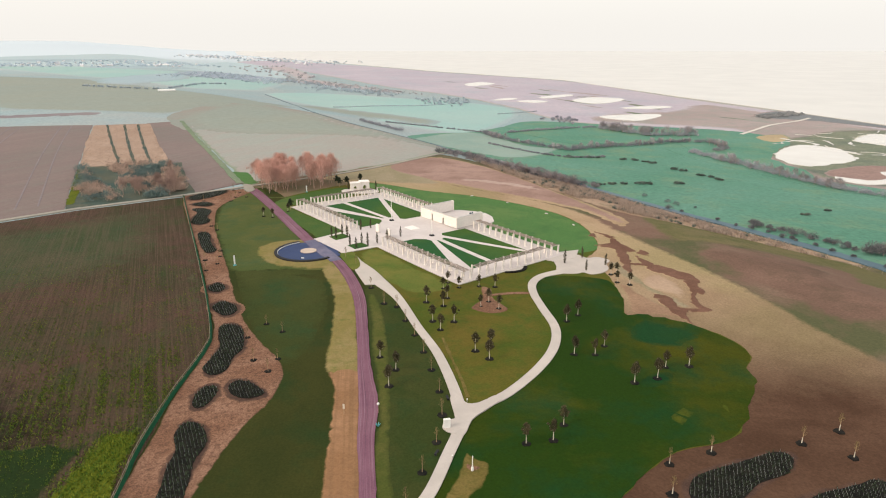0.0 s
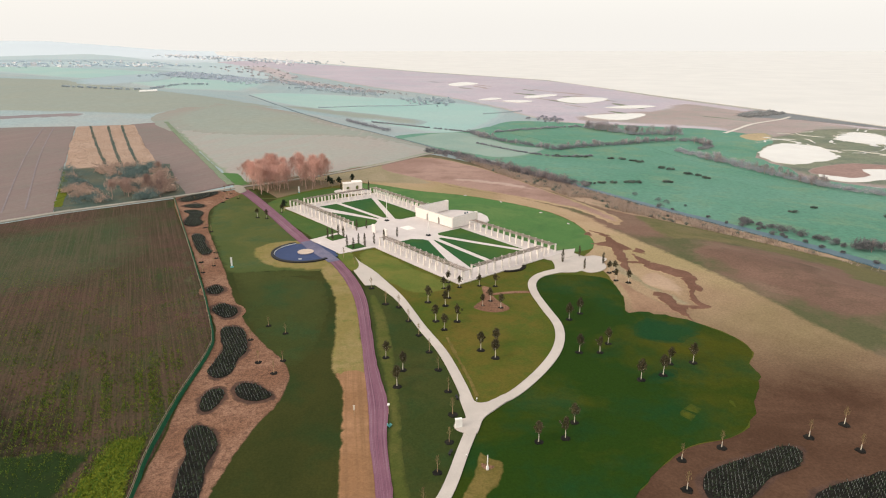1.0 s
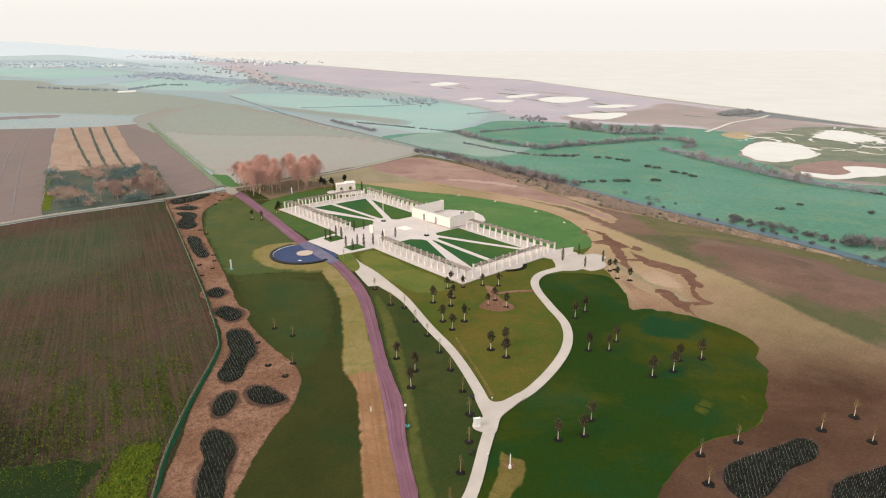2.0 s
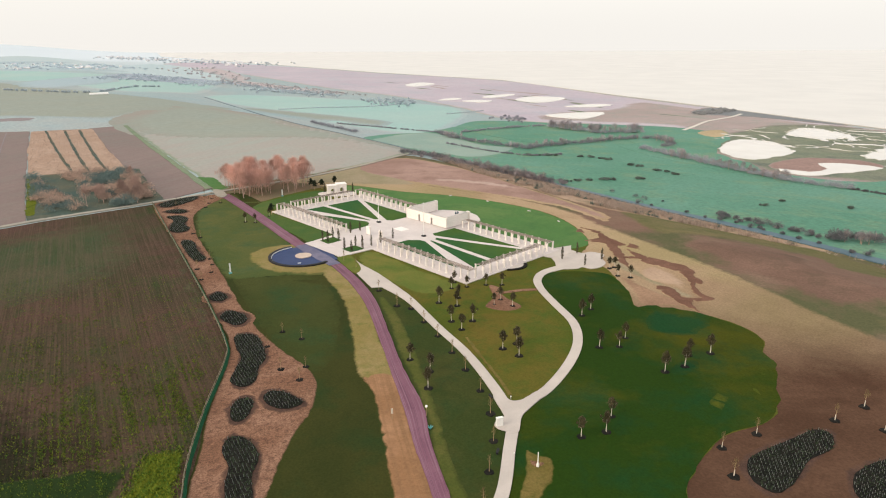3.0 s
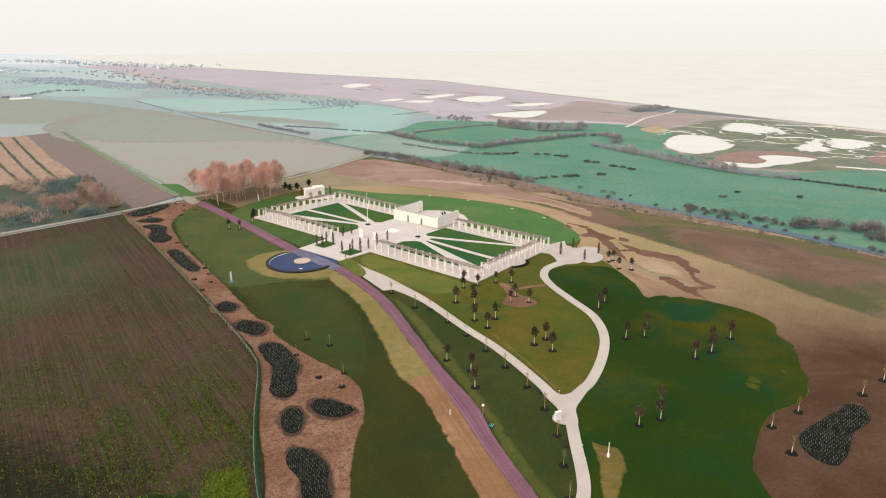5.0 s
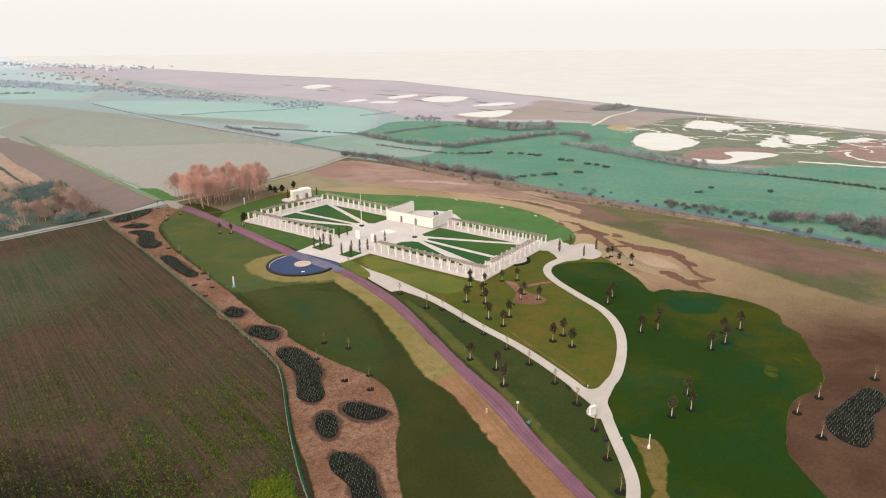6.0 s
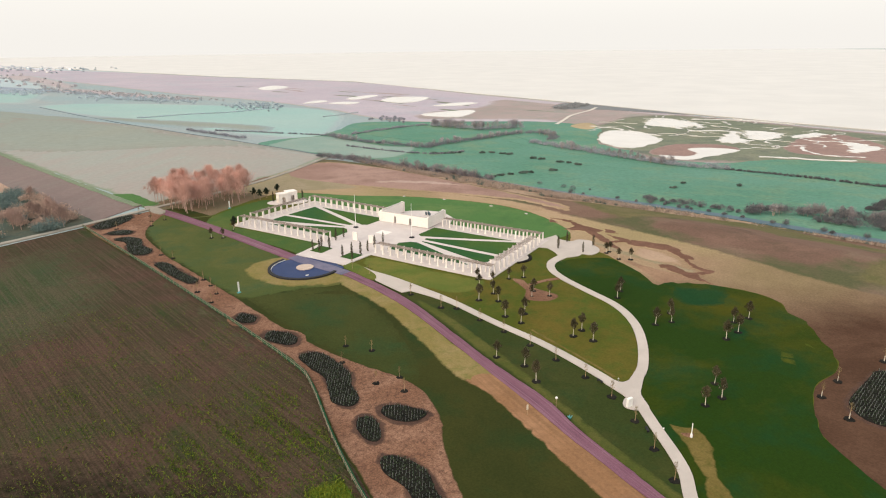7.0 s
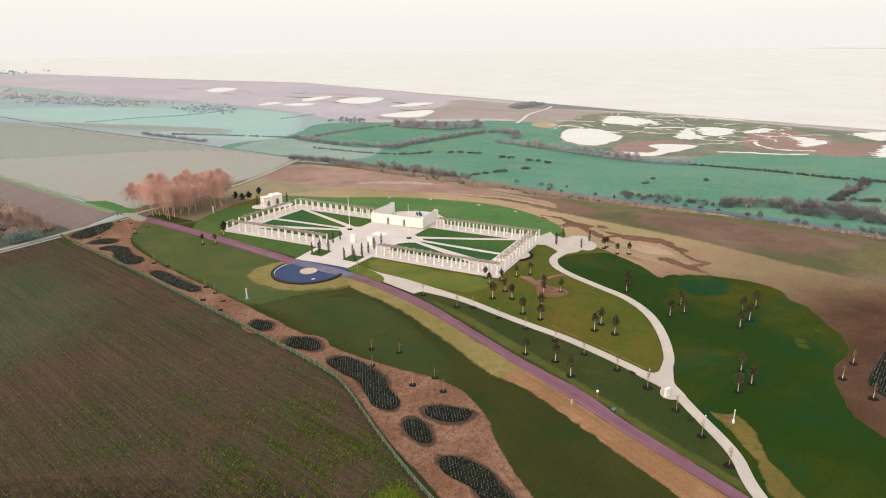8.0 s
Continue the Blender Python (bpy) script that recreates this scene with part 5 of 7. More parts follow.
def pergola(label, u0, v0, du, dv, count, gap, across):
    """A double row of square stone columns under oak beams: it starts at (u0, v0) and runs by gap along (du, dv); the second row lies across."""
    turn = math.degrees(UA) if du else math.degrees(UA) - 90
    root = base("pergola", label, "pergola", pose(*stand(u0, v0)), group="pergolas of the memorial court")
    inv = root.matrix_basis.inverted()

    def piece(name, data, m):
        o = bpy.data.objects.new(name, data)
        scene.collection.objects.link(o)
        o.parent = root
        o.matrix_basis = inv @ m
        return o
    au, av = across
    for i in range(count):
        u, v = u0 + du * gap * i, v0 + dv * gap * i
        for s in (0, 1):
            x, y, z = stand(u + au * s, v + av * s)
            piece("column", column_mesh, pose(x, y, z, 0, 0, turn))
        x, y, z = stand(u + au / 2, v + av / 2)
        piece("rafter", rafter_mesh.data, pose(x, y, z + 3.19, 0, 0, turn + 90))
        if i < count - 1:
            for k in range(6):
                s = 0.17 + 0.132 * k
                x, y, z = stand(u + au * s + du * gap / 2, v + av * s + dv * gap / 2)
                piece("slat", slat_mesh.data, pose(x, y, z + 3.34, 0, 0, turn))


GAP, GAPV = 3.31, 3.63
for west in (False, True):
    s = 1 if west else -1
    a = 70.3 if west else 46.1
    pergola("pale stone column pergola with oak beams, landward side", a, 2.0, s, 0, 15, GAP, (0, 3.6))
    b = flip(43.4, west)
    pergola("pale stone column pergola with oak beams, seaward side", b, 45.2, s, 0, 14, GAP, (0, 3.5))
    pergola("short stone column pergola closing the court's end", flip(-0.4, west), 9.2, 0, 1, 10, GAPV, (-3.5 if west else 3.5, 0))
for o in seeds:
    bpy.data.objects.remove(o)


# ---------------------------------------------------------------- memorial wall, slabs, flagpoles, pavilion
def wall_bm(length, high, thick, openings=()):
    """An upright wall along +x with openings (middle, width, height, arched) that reach the floor."""
    pts = [(0.0, 0.0)]
    for mid, w, h, arched in openings:
        pts.append((mid - w / 2, 0.0))
        if arched:
            spring = h - w / 2
            pts += [(mid - w / 2 * math.cos(a), spring + w / 2 * math.sin(a)) for a in (math.pi * k / 10 for k in range(11))]
        else:
            pts += [(mid - w / 2, h), (mid + w / 2, h)]
        pts.append((mid + w / 2, 0.0))
    pts += [(length, 0.0), (length, high), (0.0, high)]
    bm = bmesh.new()
    front = [bm.verts.new((x, 0, z)) for x, z in pts]
    back = [bm.verts.new((x, thick, z)) for x, z in pts]
    bm.faces.new(front)
    bm.faces.new(back[::-1])
    n = len(pts)
    for i in range(n):
        bm.faces.new((front[i], back[i], back[(i + 1) % n], front[(i + 1) % n]))
    bmesh.ops.recalc_face_normals(bm, faces=bm.faces)
    return bm


def set_at(ob, m):
    ob.matrix_basis = m
    return ob


DEG = math.degrees(UA)
x, y = court(71.0, 38.4)
wz = height(x, y) + 0.40
wall = base("memorial_wall", "tall pale stone memorial wall open to the sea", "monument", pose(x, y, wz, 0, 0, DEG + 180))
# local +x runs along -u, local +y along -v reversed: towards the sea is +y
front = part("front_wall", wall_bm(24.6, 4.2, 1.0, ((8.2, 1.1, 2.9, True), (15.8, 1.1, 2.9, True))), M_stone, wall, "pale stone wall with two narrow doorways")
for xx, long, splay in ((0.0, 16.4, 1.0), (23.6, 12.8, 2.0)):
    w = part("wing_wall", wall_bm(long, 4.35, 1.0), M_stone, wall)
    set_at(w, pose(xx + 1.0, 1.0, 0, 0, 0, 90 + splay))
    c = part("coping", beam_bm(long, 1.08, 0.12), M_coping, w, "grey coping stone")
    set_at(c, pose(long / 2, 0.5, 4.35))
    e = part("end_pier", beam_bm(0.7, 1.7, 4.5), M_stone, w, "broader stone pier ending the wing wall")
    set_at(e, pose(long + 0.32, 0.5, 0))
set_at(part("coping", beam_bm(22.5, 1.08, 0.12), M_coping, front, "grey coping stone"), pose(12.3, 0.5, 4.2))
# Dark panels added inside the doorways give the openings their shade.
for xx in (8.2, 15.8):
    set_at(part("door_lining", beam_bm(1.1, 0.06, 2.7), M_doorway_dark, front, "dark grey panel filling the shaded doorway"), pose(xx, 0.75, 0))

for u, v, h in ((61.4, 9.8, 3.3), (54.0, 10.1, 3.2)):
    bm = bmesh.new()
    box(bm, -1.15, 1.15, -0.35, 0.35, 0, h, 0.05)
    bmesh.ops.bevel(bm, geom=list(bm.edges), offset=0.04, segments=1, affect="EDGES")
    root = base("standing_slab", "upright white stone slab at the court's entrance", "stone slab", pose(*stand(u, v), 0, 0, DEG), group="entrance slabs")
    part("slab", bm, M_stone, root)
    bm = bmesh.new()
    box(bm, -1.35, 1.35, -0.55, 0.55, -0.05, 0.12, 0.02)
    part("plinth", bm, M_coping, root, "low grey plinth")

for u, v in ((72.2, 23.8), (45.4, 24.8)):
    root = base("flagpole", "tall white flagpole with no flag", "flagpole", pose(*stand(u, v), 0, 0, DEG), group="court flagpoles")
    bm = bmesh.new()
    tube(bm, [(0, 0, 0), (0, 0, 7), (0, 0, 13.6)], [0.13, 0.11, 0.07], 10)
    pole = part("pole", bm, M_white, root)
    bm = bmesh.new()
    box(bm, -0.8, 0.8, -0.8, 0.8, -0.05, 0.45, 0.1)
    part("foot", bm, M_dark, root, "dark stepped foot block")
    bm = bmesh.new()
    bmesh.ops.create_icosphere(bm, subdivisions=2, radius=0.14)
    set_at(part("finial", bm, M_metal, pole, "metal ball finial"), pose(0, 0, 13.7))

px, py = court(127.0, 42.0)
region("pavilion_apron", [(px + 9.5 * math.cos(a), py + 5.5 * math.sin(a)) for a in (k * math.pi / 6 for k in range(12))], M_paving, 0.40, "pale rounded paving round the pavilion", "paving", cell=3, ragged=0.05, skirt=0.3, step=1)
pav = base("arched_pavilion", "small white stone pavilion with arched openings", "pavilion", pose(px, py, height(px, py) + 0.36, 0, 0, 14))


def arched_block(x0, y0, wx, wy, h):
    t = 0.6
    set_at(part("wall", wall_bm(wx, h, t, ((wx / 2, 1.7, h * 0.68, True),)), M_stone, pav), pose(x0, y0, 0))
    set_at(part("wall", wall_bm(wx, h, t, ((wx / 2, 1.7, h * 0.68, True),)), M_stone, pav), pose(x0, y0 + wy - t, 0))
    for xx in (x0 + t, x0 + wx):
        set_at(part("side_wall", wall_bm(wy - 2 * t, h, t, (((wy - 2 * t) / 2, 1.2, h * 0.62, True),)), M_stone, pav), pose(xx, y0 + t, 0, 0, 0, 90))
    bm = bmesh.new()
    box(bm, x0 - 0.15, x0 + wx + 0.15, y0 - 0.15, y0 + wy + 0.15, h, h + 0.3, 0.05)
    part("roof_slab", bm, M_stone, pav, "flat white stone roof slab")


arched_block(-4.8, -1.9, 4.6, 3.8, 4.3)
arched_block(-0.15, -1.0, 4.8, 4.4, 4.6)

# ---------------------------------------------------------------- foliage helpers
rng = np.random.default_rng(7)


def leaves_mesh(name, centres, radii, counts, size, mat, flat=0.6):
    """Many small leaf quads in uneven clumps; centres and radii are per clump."""
    centres, radii = np.asarray(centres, float), np.asarray(radii, float)
    idx = np.repeat(np.arange(len(centres)), counts)
    n = len(idx)
    d = rng.normal(size=(n, 3))
    d /= np.linalg.norm(d, axis=1)[:, None]
    p = centres[idx] + d * radii[idx] * (rng.random(n) ** 0.45)[:, None]
    a = rng.normal(size=(n, 3))
    a /= np.linalg.norm(a, axis=1)[:, None]
    b = np.cross(a, rng.normal(size=(n, 3)))
    b /= np.linalg.norm(b, axis=1)[:, None]
    s = size * (0.6 + 0.8 * rng.random(n))[:, None]
    quad = np.stack([p - a * s - b * s * flat, p + a * s - b * s * flat, p + a * s + b * s * flat, p - a * s + b * s * flat], 1)
    return cards(name, quad, mat)


def bushes_mesh(name, centres, radii, per, size, mat):
    """Clumps of leaves with a fringe of upright twigs."""
    c, r = np.asarray(centres, float), np.asarray(radii, float)
    idx = np.repeat(np.arange(len(c)), per)
    n = len(idx)
    d = rng.normal(size=(n, 3))
    d /= np.linalg.norm(d, axis=1)[:, None]
    d[:, 2] = np.abs(d[:, 2]) * 1.1 - 0.25
    p = c[idx] + d * r[idx] * (0.35 + 0.75 * rng.random(n) ** 0.6)[:, None]
    a = rng.normal(size=(n, 3)) * (1, 1, 0.5)
    a /= np.linalg.norm(a, axis=1)[:, None]
    up = np.stack([rng.normal(size=n) * 0.45, rng.normal(size=n) * 0.45, np.ones(n)], 1)
    long = rng.random(n) < 0.55
    w = np.where(long, 0.22, 0.9)[:, None] * size * (0.6 + 0.8 * rng.random(n))[:, None]
    h = np.where(long, 2.6, 0.9)[:, None] * size * (0.5 + rng.random(n))[:, None]
    return cards(name, np.stack([p - a * w, p + a * w, p + a * w * 0.4 + up * h, p - a * w * 0.4 + up * h], 1), mat)


def cards(name, quads, mat):
    n = len(quads)
    me = bpy.data.meshes.new(name)
    me.vertices.add(n * 4)
    me.vertices.foreach_set("co", np.asarray(quads, np.float32).ravel())
    me.loops.add(n * 4)
    me.loops.foreach_set("vertex_index", np.arange(n * 4, dtype=np.int32))
    me.polygons.add(n)
    me.polygons.foreach_set("loop_start", np.arange(0, n * 4, 4, dtype=np.int32))
    me.update(calc_edges=True)
    me.materials.append(mat)
    return me


def blades(name, p, high, wide, mat, lean=0.3):
    """Upright narrow blades at the points p: reeds, twigs, canes."""
    p = np.asarray(p, float)
    n = len(p)
    a = rng.random(n) * 2 * np.pi
    side = np.stack([np.cos(a), np.sin(a), 0 * a], 1) * (wide * (0.6 + 0.8 * rng.random(n)))[:, None]
    up = np.stack([rng.normal(size=n) * lean, rng.normal(size=n) * lean, np.ones(n)], 1) * (high * (0.6 + 0.6 * rng.random(n)))[:, None]
    return cards(name, np.stack([p - side, p + side, p + side * 0.3 + up, p - side * 0.3 + up], 1), mat)


def on_land(x, y, up=0.0):
    return (x, y, height(x, y) + up)


def bm_mesh(name, bm, mat):
    me = bpy.data.meshes.new(name)
    bm.to_mesh(me)
    bm.free()
    me.materials.append(mat)
    return me


def mulch_bm(r):
    bm = bmesh.new()
    rings = []
    for rad, z in ((r, -0.05), (r * 0.85, 0.16), (r * 0.35, 0.20)):
        rings.append([bm.verts.new((rad * (1 + 0.12 * math.sin(5 * a + rad * 9)) * math.cos(a), rad * (1 + 0.12 * math.sin(3 * a + rad)) * math.sin(a), z)) for a in (k * math.pi / 9 for k in range(18))])
    for a, b in zip(rings, rings[1:]):
        for k in range(18):
            bm.faces.new((a[k], a[(k + 1) % 18], b[(k + 1) % 18], b[k]))
    bm.faces.new(rings[-1])
    return bm


def limbs_bm(trunk_line, radii, limb_count, reach, from_t, seed, sides=6):
    """A trunk with limbs that rise from it."""
    r = random.Random(seed)
    bm = bmesh.new()
    stem = [v for ring in tube(bm, trunk_line, radii, sides) for v in ring]
    top = Vector(trunk_line[-1])
    tips = []
    for k in range(limb_count):
        t = from_t + (1 - from_t) * (k + r.random()) / limb_count
        s = t * top.z
        i = max(j for j in range(len(trunk_line) - 1) if trunk_line[j][2] <= s)
        lo, hi = Vector(trunk_line[i]), Vector(trunk_line[i + 1])
        start = lo.lerp(hi, (s - lo.z) / (hi.z - lo.z))
        a = k * 2.4 + r.random()
        out = reach * (1.15 - t) * (0.7 + 0.5 * r.random())
        mid = start + Vector((math.cos(a) * out * 0.5, math.sin(a) * out * 0.5, out * 0.45))
        tip = start + Vector((math.cos(a) * out, math.sin(a) * out, out * 1.25))
        w = radii[0] * 0.35 * (1.2 - t)
        foot = tube(bm, [start, mid, tip], [w, w * 0.6, w * 0.25], 4)[0]
        near = min(stem, key=lambda v: (v.co - start).length)
        bm.faces.new((foot[0], foot[2], near))      # a collar ties the limb to the stem
        tips += [mid, tip]
    return bm, tips


mulch_mesh = bm_mesh("mulch_ring", mulch_bm(1.05), M_mulch)


def young_oak(seed):
    r = random.Random(seed)
    bm, tips = limbs_bm([(0, 0, 0), (0.04, 0.02, 1.6), (0.0, 0.05, 3.2), (0.05, 0, 4.6)], [0.085, 0.065, 0.045, 0.02], 11, 1.75, 0.42, seed)
    trunk = bm_mesh("trunk", bm, M_trunk)
    cs = [(0.1 * r.uniform(-1, 1), 0.1 * r.uniform(-1, 1), z) for z in (2.7, 3.4, 4.1, 4.8)] + [tuple(t * 0.9 + Vector((0, 0, 0.1))) for t in tips if t.z > 2.2]
    rad = [(0.7, 0.7, 0.5)] * 2 + [(0.75, 0.75, 0.5), (0.45, 0.45, 0.45)] + [(0.42 * r.uniform(0.7, 1.3),) * 3] * (len(cs) - 4)
    crown = leaves_mesh("crown", cs, rad, [46] * len(cs), 0.085, M_leaf_brown)
    return trunk, crown


def sapling(seed, tall=3.6):
    bm, tips = limbs_bm([(0, 0, 0), (0.03, 0.0, tall * 0.45), (0.0, 0.04, tall)], [0.075, 0.05, 0.015], 9, 0.75, 0.45, seed)
    trunk = bm_mesh("trunk", bm, M_bark)
    p = [t + Vector((random.Random(i).uniform(-0.2, 0.2), random.Random(i + 9).uniform(-0.2, 0.2), 0)) for i, t in enumerate(tips * 5)]
    return trunk, blades("crown", [tuple(v) for v in p], 0.45, 0.02, M_leaf_ochre, 0.35)


def guard_bm():
    bm = bmesh.new()
    tube(bm, [(0, 0, 0.1), (0, 0, 0.8), (0, 0, 1.5)], [0.095, 0.085, 0.075], 8)
    return bm


guard_mesh = bm_mesh("trunk_guard", guard_bm(), M_trunk)
oaks = [young_oak(s) for s in (1, 2, 3, 4)]
thin = [sapling(s) for s in (11, 12, 13)]


def plant_tree(x, y, kind, label, category="tree", scale=1.0, group="", name="young_tree", guard=True):
    k = random.Random(int(x * 31 + y * 17))
    trunk, crown = k.choice(kind)
    root = base(name, label, category, pose(*on_land(x, y, 0.16), 0, 0, k.uniform(0, 360)) @ Matrix.Scale(scale * k.uniform(0.9, 1.1), 4), group=group)
    for n, me in (("trunk", trunk), ("crown", crown), ("mulch_ring", mulch_mesh)) + ((("trunk_guard", guard_mesh),) if guard else ()):
        o = new(n, me)
        if n == "trunk":
            stem = o
        o.parent = stem if n == "trunk_guard" else root
    return root


OAK = "young staked tree with russet crown in a mulch ring"
for x, y in ((-5.0, 181.2), (0.1, 178.4), (-2.9, 167.5), (3.1, 167.2), (-0.7, 162.0), (8.2, 149.4), (12.3, 151.8), (11.5, 145.1), (34.7, 167.6), (38.7, 171.8), (33.0, 147.5), (38.2, 147.3), (41.6, 152.1),
             (16.3, 109.6), (21.8, 110.7), (24.8, 116.1), (44.2, 133.3), (50.1, 135.3), (53.8, 140.8), (59.6, 141.2), (-11.3, 139.5), (-12.4, 131.8), (-15.7, 146.0)):
    plant_tree(x, y, oaks, OAK, group="young trees on the lawn")
for x, y in ((1.6, 197.4), (0.1, 192.3), (5.1, 193.2), (11.5, 194.4), (16.6, 193.9), (1.3, 184.5), (11.2, 178.0), (13.8, 181.6), (16.4, 176.4), (56.5, 205.6), (56.7, 198.2), (60.2, 196.1), (58.5, 206.5), (-77.9, 273.5), (-73.6, 272.0), (-69.2, 281.5)):
    plant_tree(x, y, oaks, "young dark-leaved tree beside the memorial terrace", scale=0.85, group="trees round the terrace")
for x, y in ((-34.7, 219.8), (-30.3, 213.9), (-22.8, 192.6), (-17.6, 180.0), (-13.6, 177.6), (-10.6, 167.8), (-7.6, 158.6), (-4.9, 148.8), (-2.8, 139.4), (-0.8, 129.4), (-0.2, 119.8), (-1.3, 110.0), (-3.8, 100.7), (-6.4, 91.7), (-11, 76)):
    plant_tree(x, y, thin, "slender bare sapling in a mulch ring by the path", group="saplings along the path", name="sapling", guard=False)
for x, y in ((42.3, 103.2), (40.0, 94.7), (51.5, 106.8), (70.4, 109.7), (80.2, 113.9), (77.9, 105.1), (88, 104)):
    plant_tree(x, y, thin, "bare guarded sapling on brown soil", group="saplings on the brown soil", name="sapling")
for x, y in ((-49.1, 165.7), (-51.9, 157.1), (-43.5, 160.8), (-41.0, 145.1), (-46.8, 144.4), (-41.8, 138.8), (-80.0, 221.5), (-78.6, 214.0), (-84.0, 217.4), (-82.0, 227.6), (-80.3, 207.5), (-95.6, 258.5), (-91.5, 253.4), (-106.5, 324.0), (-101.8, 318.5), (-100.7, 308.5), (-100.5, 301.0), (-95.7, 309.2), (-113.6, 300.9)):
    plant_tree(x, y, thin, "thin bare sapling beside the planting beds", scale=0.85, group="saplings by the planting beds", name="sapling", guard=False)


# ---------------------------------------------------------------- cypresses and pines
def cypress_mesh(seed, tall=4.4, wide=0.60):
    r = random.Random(seed)
    cs = [(r.uniform(-0.08, 0.08), r.uniform(-0.08, 0.08), 0.35 + tall * 0.92 * k / 11) for k in range(12)]
    rad = [(wide * math.sin(math.pi * (0.16 + 0.8 * k / 11)) ** 0.7 * r.uniform(0.85, 1.1),) * 2 + (0.32,) for k in range(12)]
    bm = bmesh.new()
    tube(bm, [(0, 0, 0), (0, 0, tall * 0.8)], [0.07, 0.02], 6)
    return bm_mesh("trunk", bm, M_bark), leaves_mesh("crown", cs, rad, [70] * 12, 0.075, M_leaf_cyp)


cyps = [cypress_mesh(s) for s in (1, 2, 3)]


def cypress(x, y, z, label, group=""):
    k = random.Random(int(x * 13 + y * 7))
    trunk, crown = k.choice(cyps)
    root = base("cypress", label, "tree", pose(x, y, z, 0, 0, k.uniform(0, 360)) @ Matrix.Scale(k.uniform(0.85, 1.1), 4), group=group)
    for n, me in (("trunk", trunk), ("crown", crown)):
        new(n, me).parent = root


for u, v in ((67.2, -8.0), (64.4, -7.6), (63.4, -3.2), (67.0, -3.4), (53.4, -7.9), (53.2, -2.9), (49.4, -2.6), (49.2, -7.8), (67.5, 5.5), (67.6, 10.3), (49.4, 1.6), (50.0, 6.6), (51.3, 13.8)):
    cypress(*stand(u, v), "slim dark cypress at the court's entrance", "entrance cypresses")
for x, y in ((42.9, 216.7), (48.9, 209.2), (56.8, 214.6), (50.2, 222.6)):
    cypress(x, y, height(x, y) + 0.33, "slim dark cypress on the viewing terrace", "terrace cypresses")
for x, y in ((-48.2, 325.4), (-34.3, 326.0)):
    cypress(*on_land(x, y, 0.1), "slim dark cypress by the pavilion", "pavilion cypresses")


def pine(seed):
    bm, tips = limbs_bm([(0, 0, 0), (0.05, 0, 2), (0, 0.05, 4.6)], [0.16, 0.1, 0.03], 10, 1.5, 0.3, seed)
    cs = [tuple(t) for t in tips] + [(0, 0, 3), (0, 0, 4), (0, 0, 4.8)]
    return bm_mesh("trunk", bm, M_bark), leaves_mesh("crown", cs, [(0.55, 0.55, 0.5)] * len(cs), [60] * len(cs), 0.12, M_leaf_dark)


pines = [pine(s) for s in (5, 6)]
for x, y in ((-56.0, 337.0), (-53.7, 331.8), (-50.3, 334.3), (-44.0, 342.2), (-68.6, 284.4)):
    k = random.Random(int(x * 13 + y * 7))
    trunk, crown = k.choice(pines)
    root = base("pine", "small dark evergreen tree on the grass", "tree", pose(*on_land(x, y, 0.1), 0, 0, k.uniform(0, 360)), group="evergreens by the pavilion")
    for n, me in (("trunk", trunk), ("crown", crown)):
        new(n, me).parent = root


# ---------------------------------------------------------------- grove of bare poplars
def bare_tree(seed, tall, reach, bark, twig, twigs=900, wide=0.03, limbs=18):
    r = random.Random(seed)
    bm, tips = limbs_bm([(0, 0, 0), (0.15, 0.1, tall * 0.3), (0.0, 0.2, tall * 0.65), (0.1, 0, tall)], [0.2, 0.15, 0.09, 0.03], limbs, reach, 0.28, seed, 7)
    pts = []
    for i in range(twigs):
        t = r.choice(tips)
        k = 1.0 + 0.5 * math.sin(math.pi * min(1.0, t.z / tall))
        pts.append((t.x * k * r.uniform(0.5, 1.1) + r.gauss(0, 0.6), t.y * k * r.uniform(0.5, 1.1) + r.gauss(0, 0.6), min(tall * 0.93, t.z) + r.gauss(0, 0.6)))
    return bm_mesh("trunk", bm, bark), blades("crown", pts, 1.9, wide, twig, 0.32)


poplars = [bare_tree(s, 14.0, 4.6, M_bark_pink, M_twig_red, 1800, 0.026) for s in (21, 22, 23, 24)]
thickets = [bare_tree(s, 9.0, 3.2, M_bark_pink, M_twig_brown, 700, 0.05) for s in (31, 32)]
GROVE = [(-104, 346), (-86, 316), (-62, 330), (-57, 350), (-60, 366), (-84, 362)]
k = random.Random(5)
placed = []
while len(placed) < 58:
    x, y = k.uniform(-106, -54), k.uniform(312, 368)
    road_d = abs((x + 101) * 0.62 - (y - 333) * 0.78)
    if inside(x, y, GROVE) and abs((x + 76) * 0.9 + (y - 342) * 0.3) > 2.5 and road_d > 3.0 and all(math.hypot(x - a, y - b) > 2.5 for a, b in placed):
        placed.append((x, y))
for x, y in placed:
    trunk, crown = k.choice(poplars)
    root = base("poplar", "tall bare poplar with reddish twigs", "tree", pose(*on_land(x, y), 0, 0, k.uniform(0, 360)) @ Matrix.Scale(k.uniform(0.66, 0.98), 4), group="poplar grove by the farm road")
    for n, me in (("trunk", trunk), ("crown", crown)):
        new(n, me).parent = root


